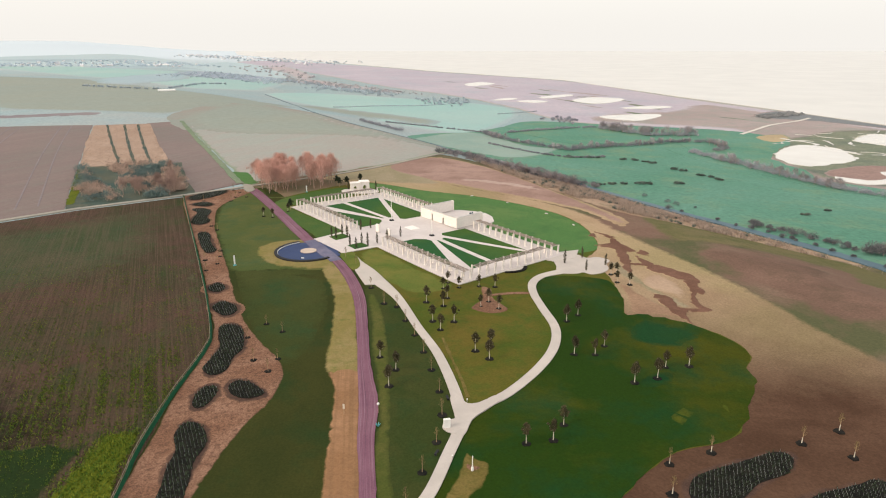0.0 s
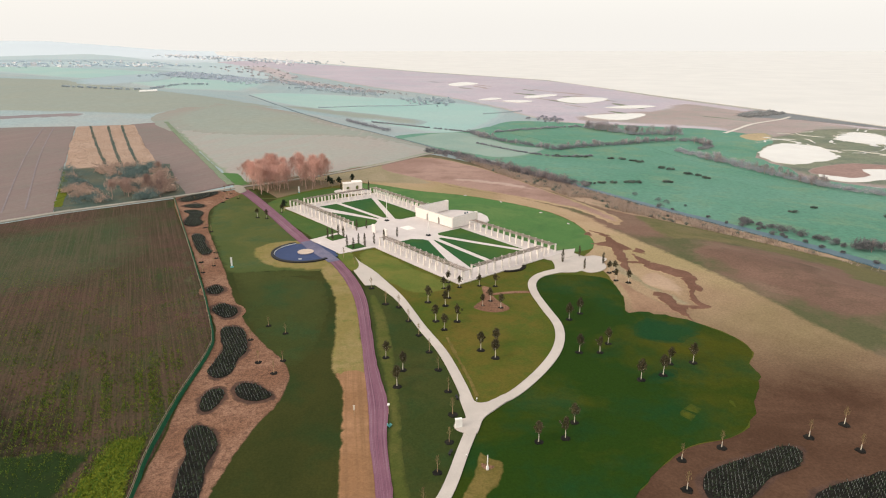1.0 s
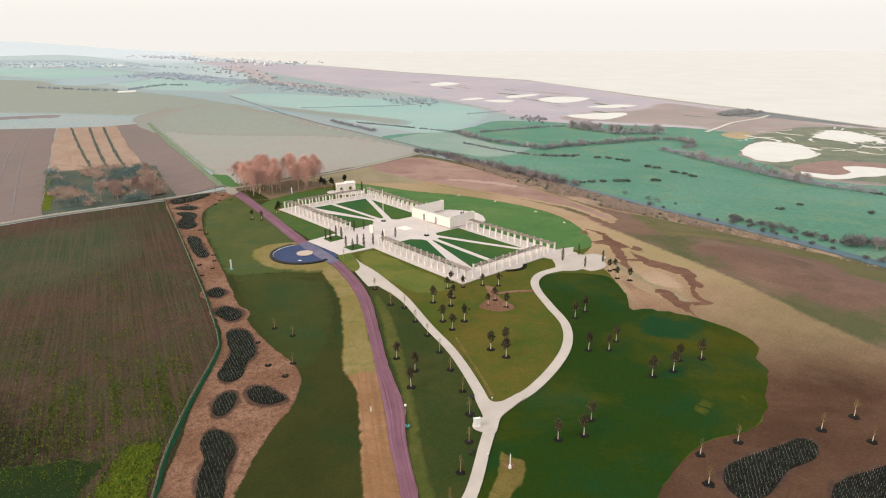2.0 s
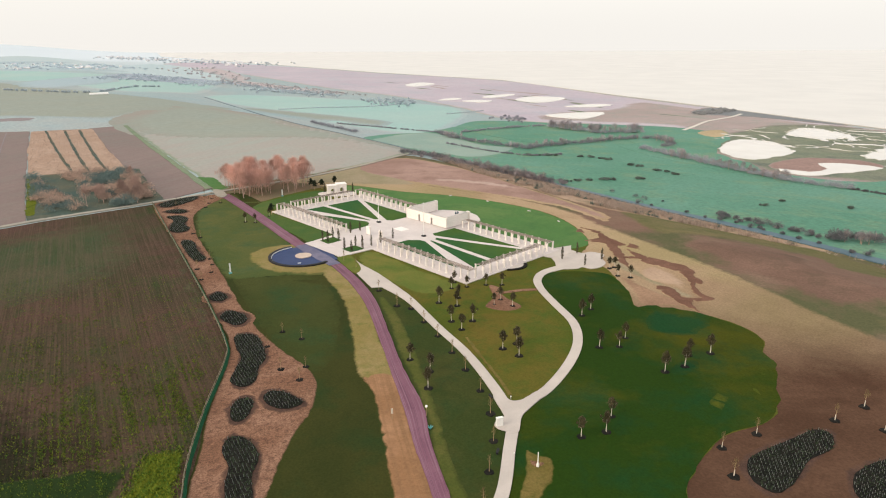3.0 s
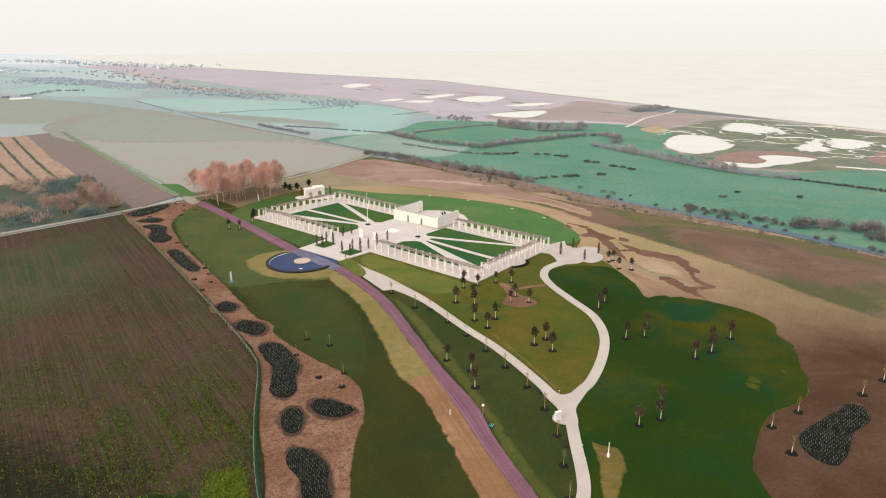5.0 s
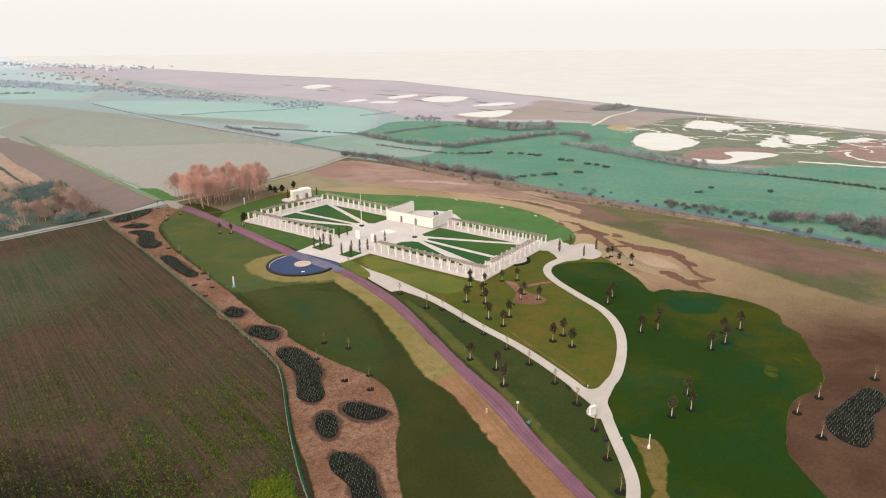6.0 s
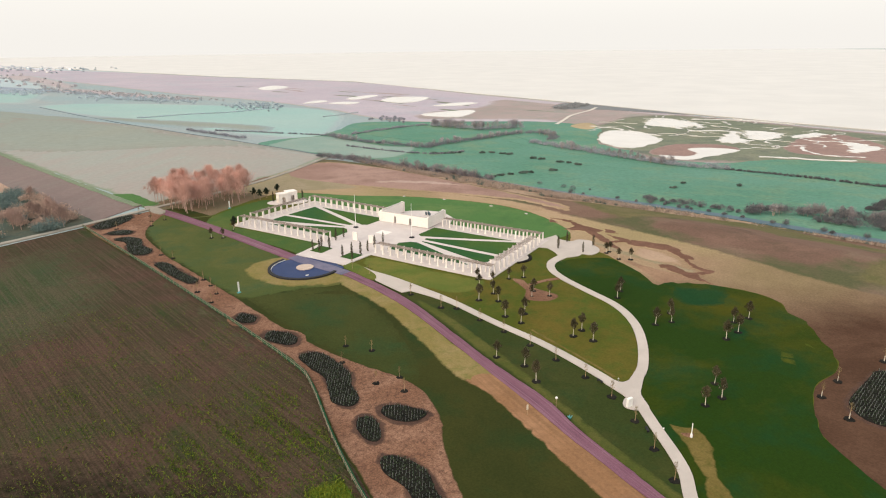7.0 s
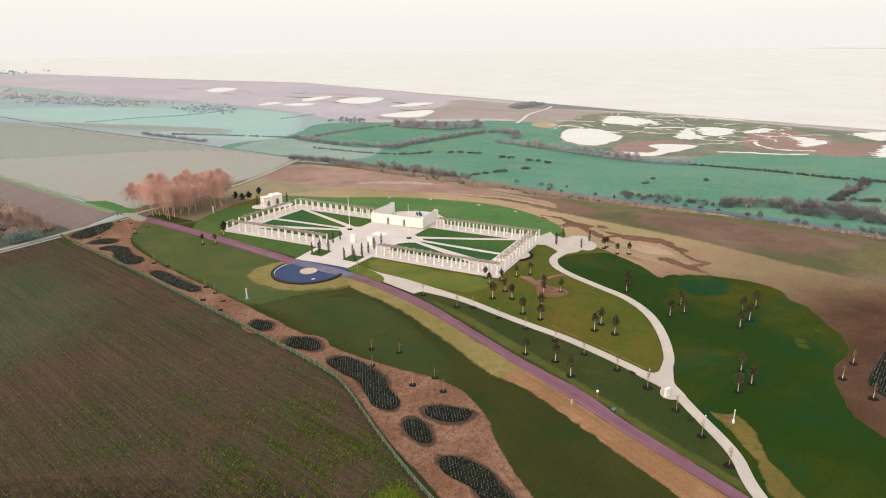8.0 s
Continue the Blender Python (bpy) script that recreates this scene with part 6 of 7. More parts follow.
# ---------------------------------------------------------------- scrub, hedges and reeds
def thicket(name, spots, mat, label, category, per=120, size=0.45, squat=0.95):
    """One run of bushes: spots are (x, y, radius)."""
    cs, rad = [], []
    for x, y, r in spots:
        for _ in range(4):
            q = r * 0.55
            cx, cy = x + rng.uniform(-q, q), y + rng.uniform(-q, q)
            rr = r * rng.uniform(0.35, 0.95)
            cs.append((cx, cy, height(cx, cy) + rr * squat * 0.7 + 0.2))
            rad.append((rr, rr, rr * squat))
    me = bushes_mesh(name, cs, rad, per, size, mat)
    return tagged(new(name, me), label, category, kind="stuff")


def run_of(pts, gap, r0, r1, spread=1.0, skip=0.0):
    out = []
    line = curve_through(pts, False, gap)
    for p in line:
        if random.random() >= skip:
            out.append((p.x + random.uniform(-spread, spread), p.y + random.uniform(-spread, spread), random.uniform(r0, r1)))
    return out


random.seed(3)
scrub_ring = [(-212, 376), (-165, 394), (-143, 350), (-131, 322), (-136, 306), (-167, 292), (-190, 332)]
spots, green_spots = [], []
while len(spots) < 155:
    x, y = random.uniform(-214, -128), random.uniform(288, 398)
    if inside(x, y, scrub_ring) and abs((x + 172) * 0.8 + (y - 335) * 0.6) > 6:
        (green_spots if noise.noise((x * 0.045, y * 0.045, 6.0)) > 0.02 else spots).append((x, y, random.uniform(1.6, 4.4)))
thicket("scrub", spots, M_scrub, "russet and brown bramble thicket", "scrub", per=60, size=0.28)
thicket("scrub", green_spots, M_scrub_green, "dark green bramble clumps", "scrub", per=60, size=0.28)
for i in range(26):
    x, y = random.uniform(-160, -131), random.uniform(308, 385)
    if inside(x, y, scrub_ring):
        trunk, crown = random.choice(thickets)
        root = base("bare_bush_tree", "low bare brown tree in the thicket", "tree", pose(*on_land(x, y), 0, 0, random.uniform(0, 360)) @ Matrix.Scale(random.uniform(0.6, 0.9), 4), group="trees in the thicket")
        for n, me in (("trunk", trunk), ("crown", crown)):
            new(n, me).parent = root

H = "dense bare winter hedge between meadows"
# Hedges farther off take the hedge colour with haze mixed in.
thicket("hedge", run_of([(-85, 688), (-70, 661), (-52, 639), (-40, 621)], 2, 1.6, 2.8), M_hedge_hazed, H, "hedge", per=130, size=0.2)
thicket("hedge", run_of([(40, 634), (50, 602), (72, 573), (94, 555), (106, 548), (137, 574), (190, 600), (232, 613), (250, 604), (248, 576), (237, 560)], 2.2, 2.0, 3.8, 2.5), M_hedge_hazed, H, "hedge", per=130, size=0.2)
thicket("hedge", run_of([(65, 648), (97, 676), (136, 704), (168, 718)], 2.4, 1.0, 2.2, 1.5, 0.15), M_hedge_hazed, "low bare hedge round the bright meadow", "hedge", per=160, size=0.2)
thicket("hedge", run_of([(170, 712), (183, 688), (207, 658), (250, 654)], 2.2, 2.6, 4.4, 4), M_hedge_hazed, "tall bare tree belt behind the meadow", "hedge", per=130, size=0.24)
thicket("hedge", run_of([(212, 556), (222, 520), (234, 484), (243, 452), (252, 424), (262, 404), (282, 384)], 1.8, 2.0, 4.4, 2.5), M_hedge_hazed, H, "hedge", per=130, size=0.2)
thicket("hedge", run_of([(282, 384), (299, 358), (318, 326), (328, 304), (340, 286), (372, 240), (420, 170)], 1.6, 0.7, 1.7, 0.8), M_hedge, "low dark hedge along the ditch", "hedge", per=80, size=0.2)
thicket("hedge", run_of([(254, 250), (288, 264), (314, 273), (340, 285)], 2.2, 1.4, 3.0, 2.5), M_hedge, H, "hedge", per=130, size=0.24)
thicket("hedge", run_of([(258, 254), (272, 247), (290, 234), (320, 196)], 2.0, 0.9, 1.8, 1), M_hedge, "low dark hedge across the near meadow", "hedge", per=160, size=0.22)
thicket("hedge", run_of([(148, 303), (167, 279), (176, 264)], 2.6, 1.6, 2.8, 2), M_hedge, "dark bushes along the stream bank", "hedge", per=130, size=0.22)
thicket("hedge", run_of([(178, 262), (202, 252), (219, 233), (230, 200), (270, 90)], 2.4, 2.6, 4.6, 4), M_hedge, "dense dark thicket along the stream", "hedge", per=130, size=0.28)
thicket("hedge", run_of([(200, 235), (218, 205), (240, 150)], 2.4, 2.2, 3.6, 3), M_hedge, "grey-brown willow thicket by the stream", "hedge", per=130, size=0.28)
thicket("hedge", run_of([(10, 465), (30, 440), (48, 410), (58, 385)], 2.4, 1.6, 3.0, 5), M_hedge, "dark thicket at the head of the reeds", "hedge", per=130, size=0.22)
thicket("thicket", [(x, y, random.uniform(1.8, 3.4)) for x, y in [(random.uniform(0, 1), random.uniform(-1, 1)) for _ in range(60)] for x, y in [(2 + 84 * x + 8 * y, 458 - 78 * x + 9 * y)]], M_hedge, "purple-grey bare thicket at the head of the reeds", "hedge", per=130, size=0.17)
thicket("hedge", [(x, y, random.uniform(1.4, 2.8)) for x, y in [(384 + 72 * a + 12 * b, 820 + 52 * a - 26 * b) for a, b in [(random.random(), random.random()) for _ in range(70)]]], M_hedge_sea, "bare wood behind the beach, hazed blue-grey", "wood", per=120, size=0.4, squat=0.7)
thicket("hedge", run_of([(120, 332), (140, 303), (160, 272), (176, 240), (192, 205), (205, 178)], 3, 0.8, 2.0, 2.5, 0.68), M_hedge, "dark bushes along the stream bank", "hedge", per=130, size=0.19)
thicket("hedge", run_of([(112, 366), (142, 318), (172, 268), (190, 226), (212, 180)], 4, 0.8, 2.0, 2.5, 0.7), M_scrub_green, "dark green bushes on the far stream bank", "hedge", per=130, size=0.19)
# Distant woods, drawn in haze-paled twig colours.
thicket("wood", [(-330 + 270 * t + random.gauss(0, 14), 1430 - 340 * t + random.gauss(0, 22), random.uniform(1.2, 2.6)) for t in [random.random() for _ in range(170)]], M_hazed_pink_twig, "pinkish bare far wood at the marsh edge, paled by haze", "wood", per=60, size=0.45, squat=0.6)
thicket("wood", [(-345 + 270 * t + random.gauss(0, 8), 1420 - 340 * t + random.gauss(0, 12), random.uniform(1.2, 2.8)) for t in [random.random() for _ in range(120)]], M_hazed_twig, "bare far wood at the marsh edge, hazed blue-grey", "wood", per=60, size=0.45, squat=0.6)
thicket("wood", [(-600 + 290 * t + random.gauss(0, 30), 2150 - 700 * t + random.gauss(0, 40), random.uniform(2, 4)) for t in [random.random() for _ in range(50)]], M_hazed_pink_twig, "pinkish bare far wood at the marsh edge, paled by haze", "wood", per=60, size=0.99, squat=0.6)
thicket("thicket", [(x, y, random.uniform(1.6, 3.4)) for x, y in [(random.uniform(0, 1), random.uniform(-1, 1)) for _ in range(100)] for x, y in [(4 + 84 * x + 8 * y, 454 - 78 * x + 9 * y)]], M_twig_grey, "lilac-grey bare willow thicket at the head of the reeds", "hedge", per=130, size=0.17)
thicket("hedge", run_of([(-60, 700), (0, 660), (36, 640)], 1.1, 0.5, 1.4, 0.9, 0.12), M_hedge_hazed, "low broken hedge", "hedge", per=60, size=0.22)
thicket("hedge", run_of([(40, 560), (72, 520), (100, 505), (130, 520)], 1.1, 0.5, 1.4, 0.9, 0.12), M_hedge_hazed, "low broken hedge", "hedge", per=60, size=0.22)
thicket("hedge", run_of([(-141, 848), (-89, 875), (-32, 893), (37, 955)], 1.1, 0.25, 0.7, 0.9, 0.12), M_hazed_twig, "thin far hedge", "hedge", per=24, size=0.35)
thicket("wood", [(-232 + 150 * t + random.gauss(0, 9), 1195 - 140 * t + random.gauss(0, 14), random.uniform(1.2, 2.8)) for t in [random.random() for _ in range(80)]], M_hazed_twig, "far tree belt at the marsh edge", "wood", per=70, size=0.5)
thicket("wood", [(2 + random.gauss(0, 20), 958 + random.gauss(0, 26), random.uniform(1.2, 2.8)) for _ in range(60)], M_hazed_twig, "copse between far meadows, hazed blue-grey", "wood", per=80, size=0.45)
thicket("wood", [(140 + random.gauss(0, 14), 780 + random.gauss(0, 14), random.uniform(1.0, 2.4)) for _ in range(34)], M_hedge_hazed, "small bare copse by the marsh", "wood", per=90, size=0.35)
thicket("hedge", run_of([(67, 818), (95, 842), (123, 866)], 1.1, 0.25, 0.7, 0.9, 0.12), M_hazed_twig, "thin far hedge", "hedge", per=24, size=0.3)
thicket("hedge", run_of([(-534, 997), (-425, 941), (-391, 955), (-391, 1069), (-363, 1120)], 4, 0.8, 2.0, 3, 0.1), M_hazed_twig, "far hedgerow with trees", "hedge", per=80, size=0.5)
thicket("wood", [(random.uniform(-540, -400), random.uniform(1240, 1480), random.uniform(1.4, 3)) for _ in range(120)], M_hazed_twig, "far bare wood", "wood", per=60, size=0.66, squat=0.6)
thicket("wood", [(random.uniform(-380, -310), random.uniform(1220, 1400), random.uniform(1.8, 3.6)) for _ in range(60)], M_hazed_twig, "far copse paled by haze", "wood", per=60, size=0.61, squat=0.6)
for x, y, r in ((98, 506, 2.2), (106, 508, 2), (114, 510, 2.3), (120, 511, 1.8), (141, 510, 2.0), (150, 509, 2.4), (156, 503, 1.8), (160, 498, 2.4), (169, 470, 2.8), (173, 466, 2.4), (179, 448, 2.8), (184, 443, 2.2), (186, 432, 2.6), (96, 392, 2), (104, 394, 2),
                (112, 396, 1.8), (122, 398, 2.4), (128, 399, 2.0), (146, 406, 2.4), (150, 407, 2), (253, 452, 2.6), (190, 330, 2.4), (240, 330, 2.4), (210, 345, 1.6)):
    thicket("bush", [(x + random.uniform(-1.6, 3.6), y + random.uniform(-1.6, 1.2), r * random.uniform(0.35, 0.85)) for _ in range(5)], M_bush, "dark low bush in the meadow", "bush", per=70, size=0.22, squat=0.75)


def scatter(ring, n, seed):
    r = random.Random(seed)
    xs, ys = [p[0] for p in ring], [p[1] for p in ring]
    out = []
    while len(out) < n:
        x, y = r.uniform(min(xs), max(xs)), r.uniform(min(ys), max(ys))
        if inside(x, y, ring):
            out.append((x, y))
    return out


def round_tree(seed, tall, bark, twig, twigs):
    """A bare hedge tree: a rounded, open crown of fine twigs round rising limbs."""
    r = random.Random(seed)
    bm, tips = limbs_bm([(0, 0, 0), (0.1, 0.05, tall * 0.35), (0.0, 0.1, tall * 0.9)], [0.17, 0.12, 0.03], 12, tall * 0.36, 0.25, seed, 5)
    lobes = [(r.gauss(0, 0.13) * tall, r.gauss(0, 0.13) * tall, tall * r.uniform(0.36, 0.8), tall * r.uniform(0.13, 0.22)) for _ in range(9)]
    pts = []
    for _ in range(twigs):
        x, y, z, q = r.choice(lobes)
        d = Vector((r.gauss(0, 1), r.gauss(0, 1), r.gauss(0, 1))).normalized() * q * r.random() ** 0.4
        pts.append((x + d.x, y + d.y, max(0.3, z + d.z)))
    return bm_mesh("trunk", bm, bark), blades("crown", pts, 0.75, 0.045, twig, 0.8)


# Trees beyond y 480 use the haze-paled twigs.
twiggy_hazed = [round_tree(s, 8.0, M_bark_pink, M_twig_hazed, 600) for s in (41, 42, 43)]
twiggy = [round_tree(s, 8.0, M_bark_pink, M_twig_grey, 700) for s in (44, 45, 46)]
for line, n, lo, hi in (([(45, 612), (72, 573), (106, 548), (137, 574), (190, 600), (232, 613)], 44, 0.5, 0.95), ([(170, 710), (183, 688), (207, 660), (252, 655)], 44, 0.9, 1.5), ([(242, 600), (250, 590), (246, 575)], 7, 0.8, 1.1),
                        ([(222, 520), (234, 484), (243, 452), (252, 424), (262, 404)], 36, 0.5, 1.05), ([(182, 258), (202, 250), (219, 233), (236, 204)], 34, 0.6, 1.0), ([(12, 455), (40, 420), (74, 372)], 26, 0.45, 0.8), ([(42, 402), (58, 386), (74, 370)], 20, 0.7, 1.05), ([(286, 262), (312, 272)], 6, 0.6, 0.9)):
    pts = curve_through(line, False, 2.0)
    for i in range(n):
        p = random.choice(pts)
        x, y = p.x + random.uniform(-4, 4), p.y + random.uniform(-4, 4)
        trunk, crown = random.choice(twiggy_hazed if p.y > 480 else twiggy)
        root = base("hedge_tree", "bare grey-brown tree standing in the hedge", "tree", pose(*on_land(x, y), 0, 0, random.uniform(0, 360)) @ Matrix.Scale(random.uniform(lo, hi), 4), group="trees in the hedges")
        for nm, me in (("trunk", trunk), ("crown", crown)):
            new(nm, me).parent = root
reed_ring = [(36, 384), (48, 358), (59, 332), (73, 304), (86, 288), (106, 279), (129, 270), (151, 253), (168, 232), (190, 184), (235, 100), (240, 104), (194, 187), (173, 222), (153, 259), (130, 293), (111, 321), (96, 345), (81, 370), (52, 420), (30, 448), (18, 436)]
tagged(new("reeds", blades("reeds", [on_land(x, y, 0.2) for x, y in scatter(reed_ring, 36000, 4) if noise.noise((x * 0.06, y * 0.06, 3.0)) + 0.6 * noise.noise((x * 0.25, y * 0.25, 8.0)) > -0.18], 1.7, 0.10, M_reed_stem, 0.35)), "dense beige reeds on the stream bank", "reeds", kind="stuff")
thicket("bush", [(x, y, random.uniform(0.8, 1.6)) for x, y in scatter(reed_ring, 110, 8)], M_bush, "dark low bushes among the reeds", "bush", per=50, size=0.17)
tagged(new("stubble", blades("stubble", [on_land(x, y, 0.3) for x, y in scatter([(-289, 544), (-252, 566), (-210, 480), (-168, 398), (-216, 383), (-250, 455)], 8000, 6)], 0.5, 0.10, M_reed_stem, 0.6)), "dry cut reed stubble in rows", "stubble", kind="stuff")

# weeds in the ploughed field, in drifts along the rows
pts = []
r = random.Random(12)
while len(pts) < 26000:
    x, y = r.uniform(-170, -57), r.uniform(84, 215)
    across, along = 0.922 * x + 0.386 * y, -0.386 * x + 0.922 * y
    drift = 0.05 + 0.9 * math.exp(-((x + 74) / 17) ** 2 - ((y - 124) / 20) ** 2) + 0.12 * math.exp(-((x + 105) / 40) ** 2 - ((y - 140) / 45) ** 2)
    drift *= (0.2 + 0.8 * (noise.noise((across * 1.3, along * 0.03, 5.0)) > 0.0)) * (0.55 + 0.9 * max(-0.5, noise.noise((x * 0.12, y * 0.12, 2.0))))
    if r.random() < drift and inside(x, y, [(-170, 84), (-57.5, 94), (-61, 127), (-62, 156), (-69, 183), (-82, 214), (-170, 214)]):
        pts.append(on_land(x, y, 0.08))
tagged(new("weeds", blades("weeds", pts, 0.28, 0.09, M_weed_leaf, 0.7)), "yellow-green mustard weeds between plough rows", "weeds", kind="stuff")
tagged(new("weeds", blades("weeds", [on_land(x, y, 0.15) for x, y in scatter([(-61.6, 115), (-68.6, 112.5), (-69, 94), (-67, 70), (-57, 70), (-57.6, 94)], 5000, 15)], 0.35, 0.11, M_weed_leaf, 0.7)), "thick yellow-green weeds at the field's corner", "weeds", kind="stuff")


# ---------------------------------------------------------------- planting beds


def planting_bed(outline, angle, seed, gap=0.95, along=0.85):
    bed = region("planting_bed", outline, M_mulch, 0.32, "dark mulched bed with rows of caned young shrubs", "flower bed", cell=2.0, ragged=0.15, skirt=0.3, step=0.7, kind="")
    bed["group"] = "mulched planting beds"
    mx, my = sum(p[0] for p in outline) / len(outline), sum(p[1] for p in outline) / len(outline)
    wide = [(px + 2.2 * (px - mx) / math.hypot(px - mx, py - my), py + 2.2 * (py - my) / math.hypot(px - mx, py - my)) for px, py in outline]
    halo = region("soil_margin", wide, M_halo, 0.235, "", "", cell=2.0, ragged=0.5, skirt=0.2, step=0.7, kind="", soft=1.5, under=M_dirt if mx < 0 else M_soil)
    halo.parent = bed
    halo["label"] = "dark mulch-stained soil margin"
    ring = [tuple(p) for p in curve_through(outline, True, 0.8)]
    c = Vector((sum(p[0] for p in ring) / len(ring), sum(p[1] for p in ring) / len(ring)))
    e, f = Vector((math.cos(radians(angle)), math.sin(radians(angle)))), Vector((math.cos(radians(angle - 45)), math.sin(radians(angle - 45))))
    r = random.Random(seed)
    quads, pts = [], []
    for i in range(-40, 41):
        for j in range(-80, 81):
            p = c + f * (i * gap + r.uniform(-0.1, 0.1)) + e * (j * along + r.uniform(-0.1, 0.1))
            if not inside(p.x, p.y, ring):
                continue
            z = height(p.x, p.y) + 0.3
            pts.append((p.x + 0.15, p.y, z))
            if r.random() < 0.85:
                w, h = 0.035, r.uniform(0.4, 0.7)
                for ax, ay in ((w, 0), (0, w)):
                    quads.append(((p.x - ax, p.y - ay, z), (p.x + ax, p.y + ay, z), (p.x + ax * 0.8, p.y + ay * 0.8, z + h), (p.x - ax * 0.8, p.y - ay * 0.8, z + h)))
    for n, me, lab in (("cane_stand", cards("cane_stand", quads, M_cane), "white canes in rows"), ("shrub_cover", blades("shrub_cover", [q for q in pts for _ in range(3)], 0.4, 0.12, M_plant, 0.7), "small dark green shrubs")):
        o = tagged(new(n, me), lab, kind="stuff")
        o.parent = bed
    return bed


for n, outline in enumerate((
        ((-49.0, 88), (-50.0, 96), (-51.2, 102), (-51.6, 107), (-54, 113), (-53.2, 116.8), (-50.6, 116.6), (-47.6, 113), (-46.4, 109), (-46.8, 104), (-45.6, 98), (-44.8, 88)),
        ((-54.2, 123.4), (-55.3, 128), (-54, 131.6), (-51.4, 131.0), (-50.7, 127), (-52, 122.6)),
        ((-49, 131.6), (-47.8, 134.2), (-44.3, 133.2), (-40.2, 128.6), (-42.9, 126.4), (-46.7, 127.6)),
        ((-61.3, 164.2), (-56.6, 164.5), (-53.4, 158.6), (-51.4, 150.8), (-52.2, 146), (-52.0, 139.5), (-54.5, 136.7), (-57.8, 139.8), (-57.7, 145.4), (-57.5, 151.6), (-60, 158)),
        ((-68, 177), (-66.2, 181.2), (-60.9, 177.4), (-60.3, 172.6), (-63.2, 171.4)),
        ((-74.4, 192.4), (-72.6, 196), (-69, 192.5), (-69.8, 188.9), (-72.7, 189.4)),
        ((-97.4, 248), (-93.2, 248.6), (-88.6, 237), (-83.6, 227.6), (-86.4, 225.6), (-90.9, 233)),
        ((-113.3, 284.6), (-108.6, 286.4), (-103.6, 281.3), (-102.4, 272.4), (-98.8, 266.2), (-100.5, 260.9), (-105.6, 263.2), (-107.8, 271.8), (-108.8, 279)),
        ((-116.4, 295.6), (-111.6, 298.1), (-107.0, 294.1), (-109.5, 290.5), (-115.3, 292.7)),
        ((-123.4, 309), (-118.6, 317), (-110.2, 323), (-109.4, 315.6), (-114.7, 305.4), (-119.5, 302.6)),
        ((47, 100.2), (55.4, 103.6), (63.9, 106.8), (66.2, 105), (63.2, 100.6), (56.6, 97.6), (50, 92), (45, 89.6), (42.9, 92.8), (43.8, 97)),
        ((60.4, 91), (64.8, 94.4), (73.2, 97), (78, 98.6), (80, 95), (72, 88), (60, 83), (58.4, 87)))):
    planting_bed(outline, 116 if n < 10 else 70, 40 + n)

# ---------------------------------------------------------------- fence along the ploughed field
FENCE = [(-127, 311), (-111, 274), (-95.0, 237.4), (-82.2, 208), (-71.7, 183.4), (-62.6, 160), (-60.6, 150), (-60.2, 127), (-58.9, 108), (-56.6, 94), (-52, 60), (-48, 20)]
line = curve_through(FENCE, False, 2.4)
fence = base("fence", "timber post fence with green netting along the field", "fence", pose(*on_land(*FENCE[0])))
inv = fence.matrix_basis.inverted()
bm = bmesh.new()
box(bm, -0.07, 0.07, -0.07, 0.07, -0.2, 1.35, 0.015)
post_mesh = bm_mesh("post", bm, M_post)
for i, p in enumerate(line):
    o = new("post", post_mesh)
    o.parent = fence
    o.matrix_basis = inv @ pose(p.x - 0.35, p.y, height(p.x, p.y), random.uniform(-5, 5), random.uniform(-5, 5), random.uniform(0, 90))
for a, b in zip(line, line[1:]):
    d = b - a
    for z in (0.62, 1.18):
        bm = bmesh.new()
        box(bm, -d.length / 2, d.length / 2, -0.03, 0.03, -0.06, 0.06)
        part("rail", bm, M_post, fence).matrix_basis = inv @ pose((a.x + b.x) / 2 - 0.35, (a.y + b.y) / 2, (height(a.x, a.y) + height(b.x, b.y)) / 2 + z, 0, 0, math.degrees(math.atan2(d.y, d.x)))
verts, faces = [], []
for i, p in enumerate(line):
    a, b = line[max(0, i - 1)], line[min(len(line) - 1, i + 1)]
    t = (b - a).normalized()
    n = Vector((-t.y, t.x))
    for w, z in ((-0.30, 0.05), (-0.14, 0.75), (-0.10, 0.95), (0.05, 0.90), (0.20, 0.30), (0.34, 0.05)):
        q = p + n * (w + random.uniform(-0.06, 0.06))
        verts.append(inv @ Vector((q.x, q.y, height(p.x, p.y) + z + random.uniform(-0.05, 0.05))))
for i in range(len(line) - 1):
    for k in range(5):
        faces.append((i * 6 + k, i * 6 + k + 1, i * 6 + k + 7, i * 6 + k + 6))
mesh_ob("netting", verts, faces, M_net, fence, "green netting bank")

# ---------------------------------------------------------------- posts, lamps and other small things


def thing(name, label, category, x, y, up=0.16, turn=0.0, group=""):
    return base(name, label, category, pose(*on_land(x, y, up), 0, 0, turn), group=group)


def tube_part(name, line, radii, mat, parent, label="", sides=8):
    bm = bmesh.new()
    tube(bm, line, radii, sides)
    return part(name, bm, mat, parent, label)


def box_part(name, dims, mat, parent, label="", bevel=0.02):
    bm = bmesh.new()
    box(bm, *dims)
    if bevel:
        bmesh.ops.bevel(bm, geom=list(bm.edges), offset=bevel, segments=1, affect="EDGES")
    return part(name, bm, mat, parent, label)


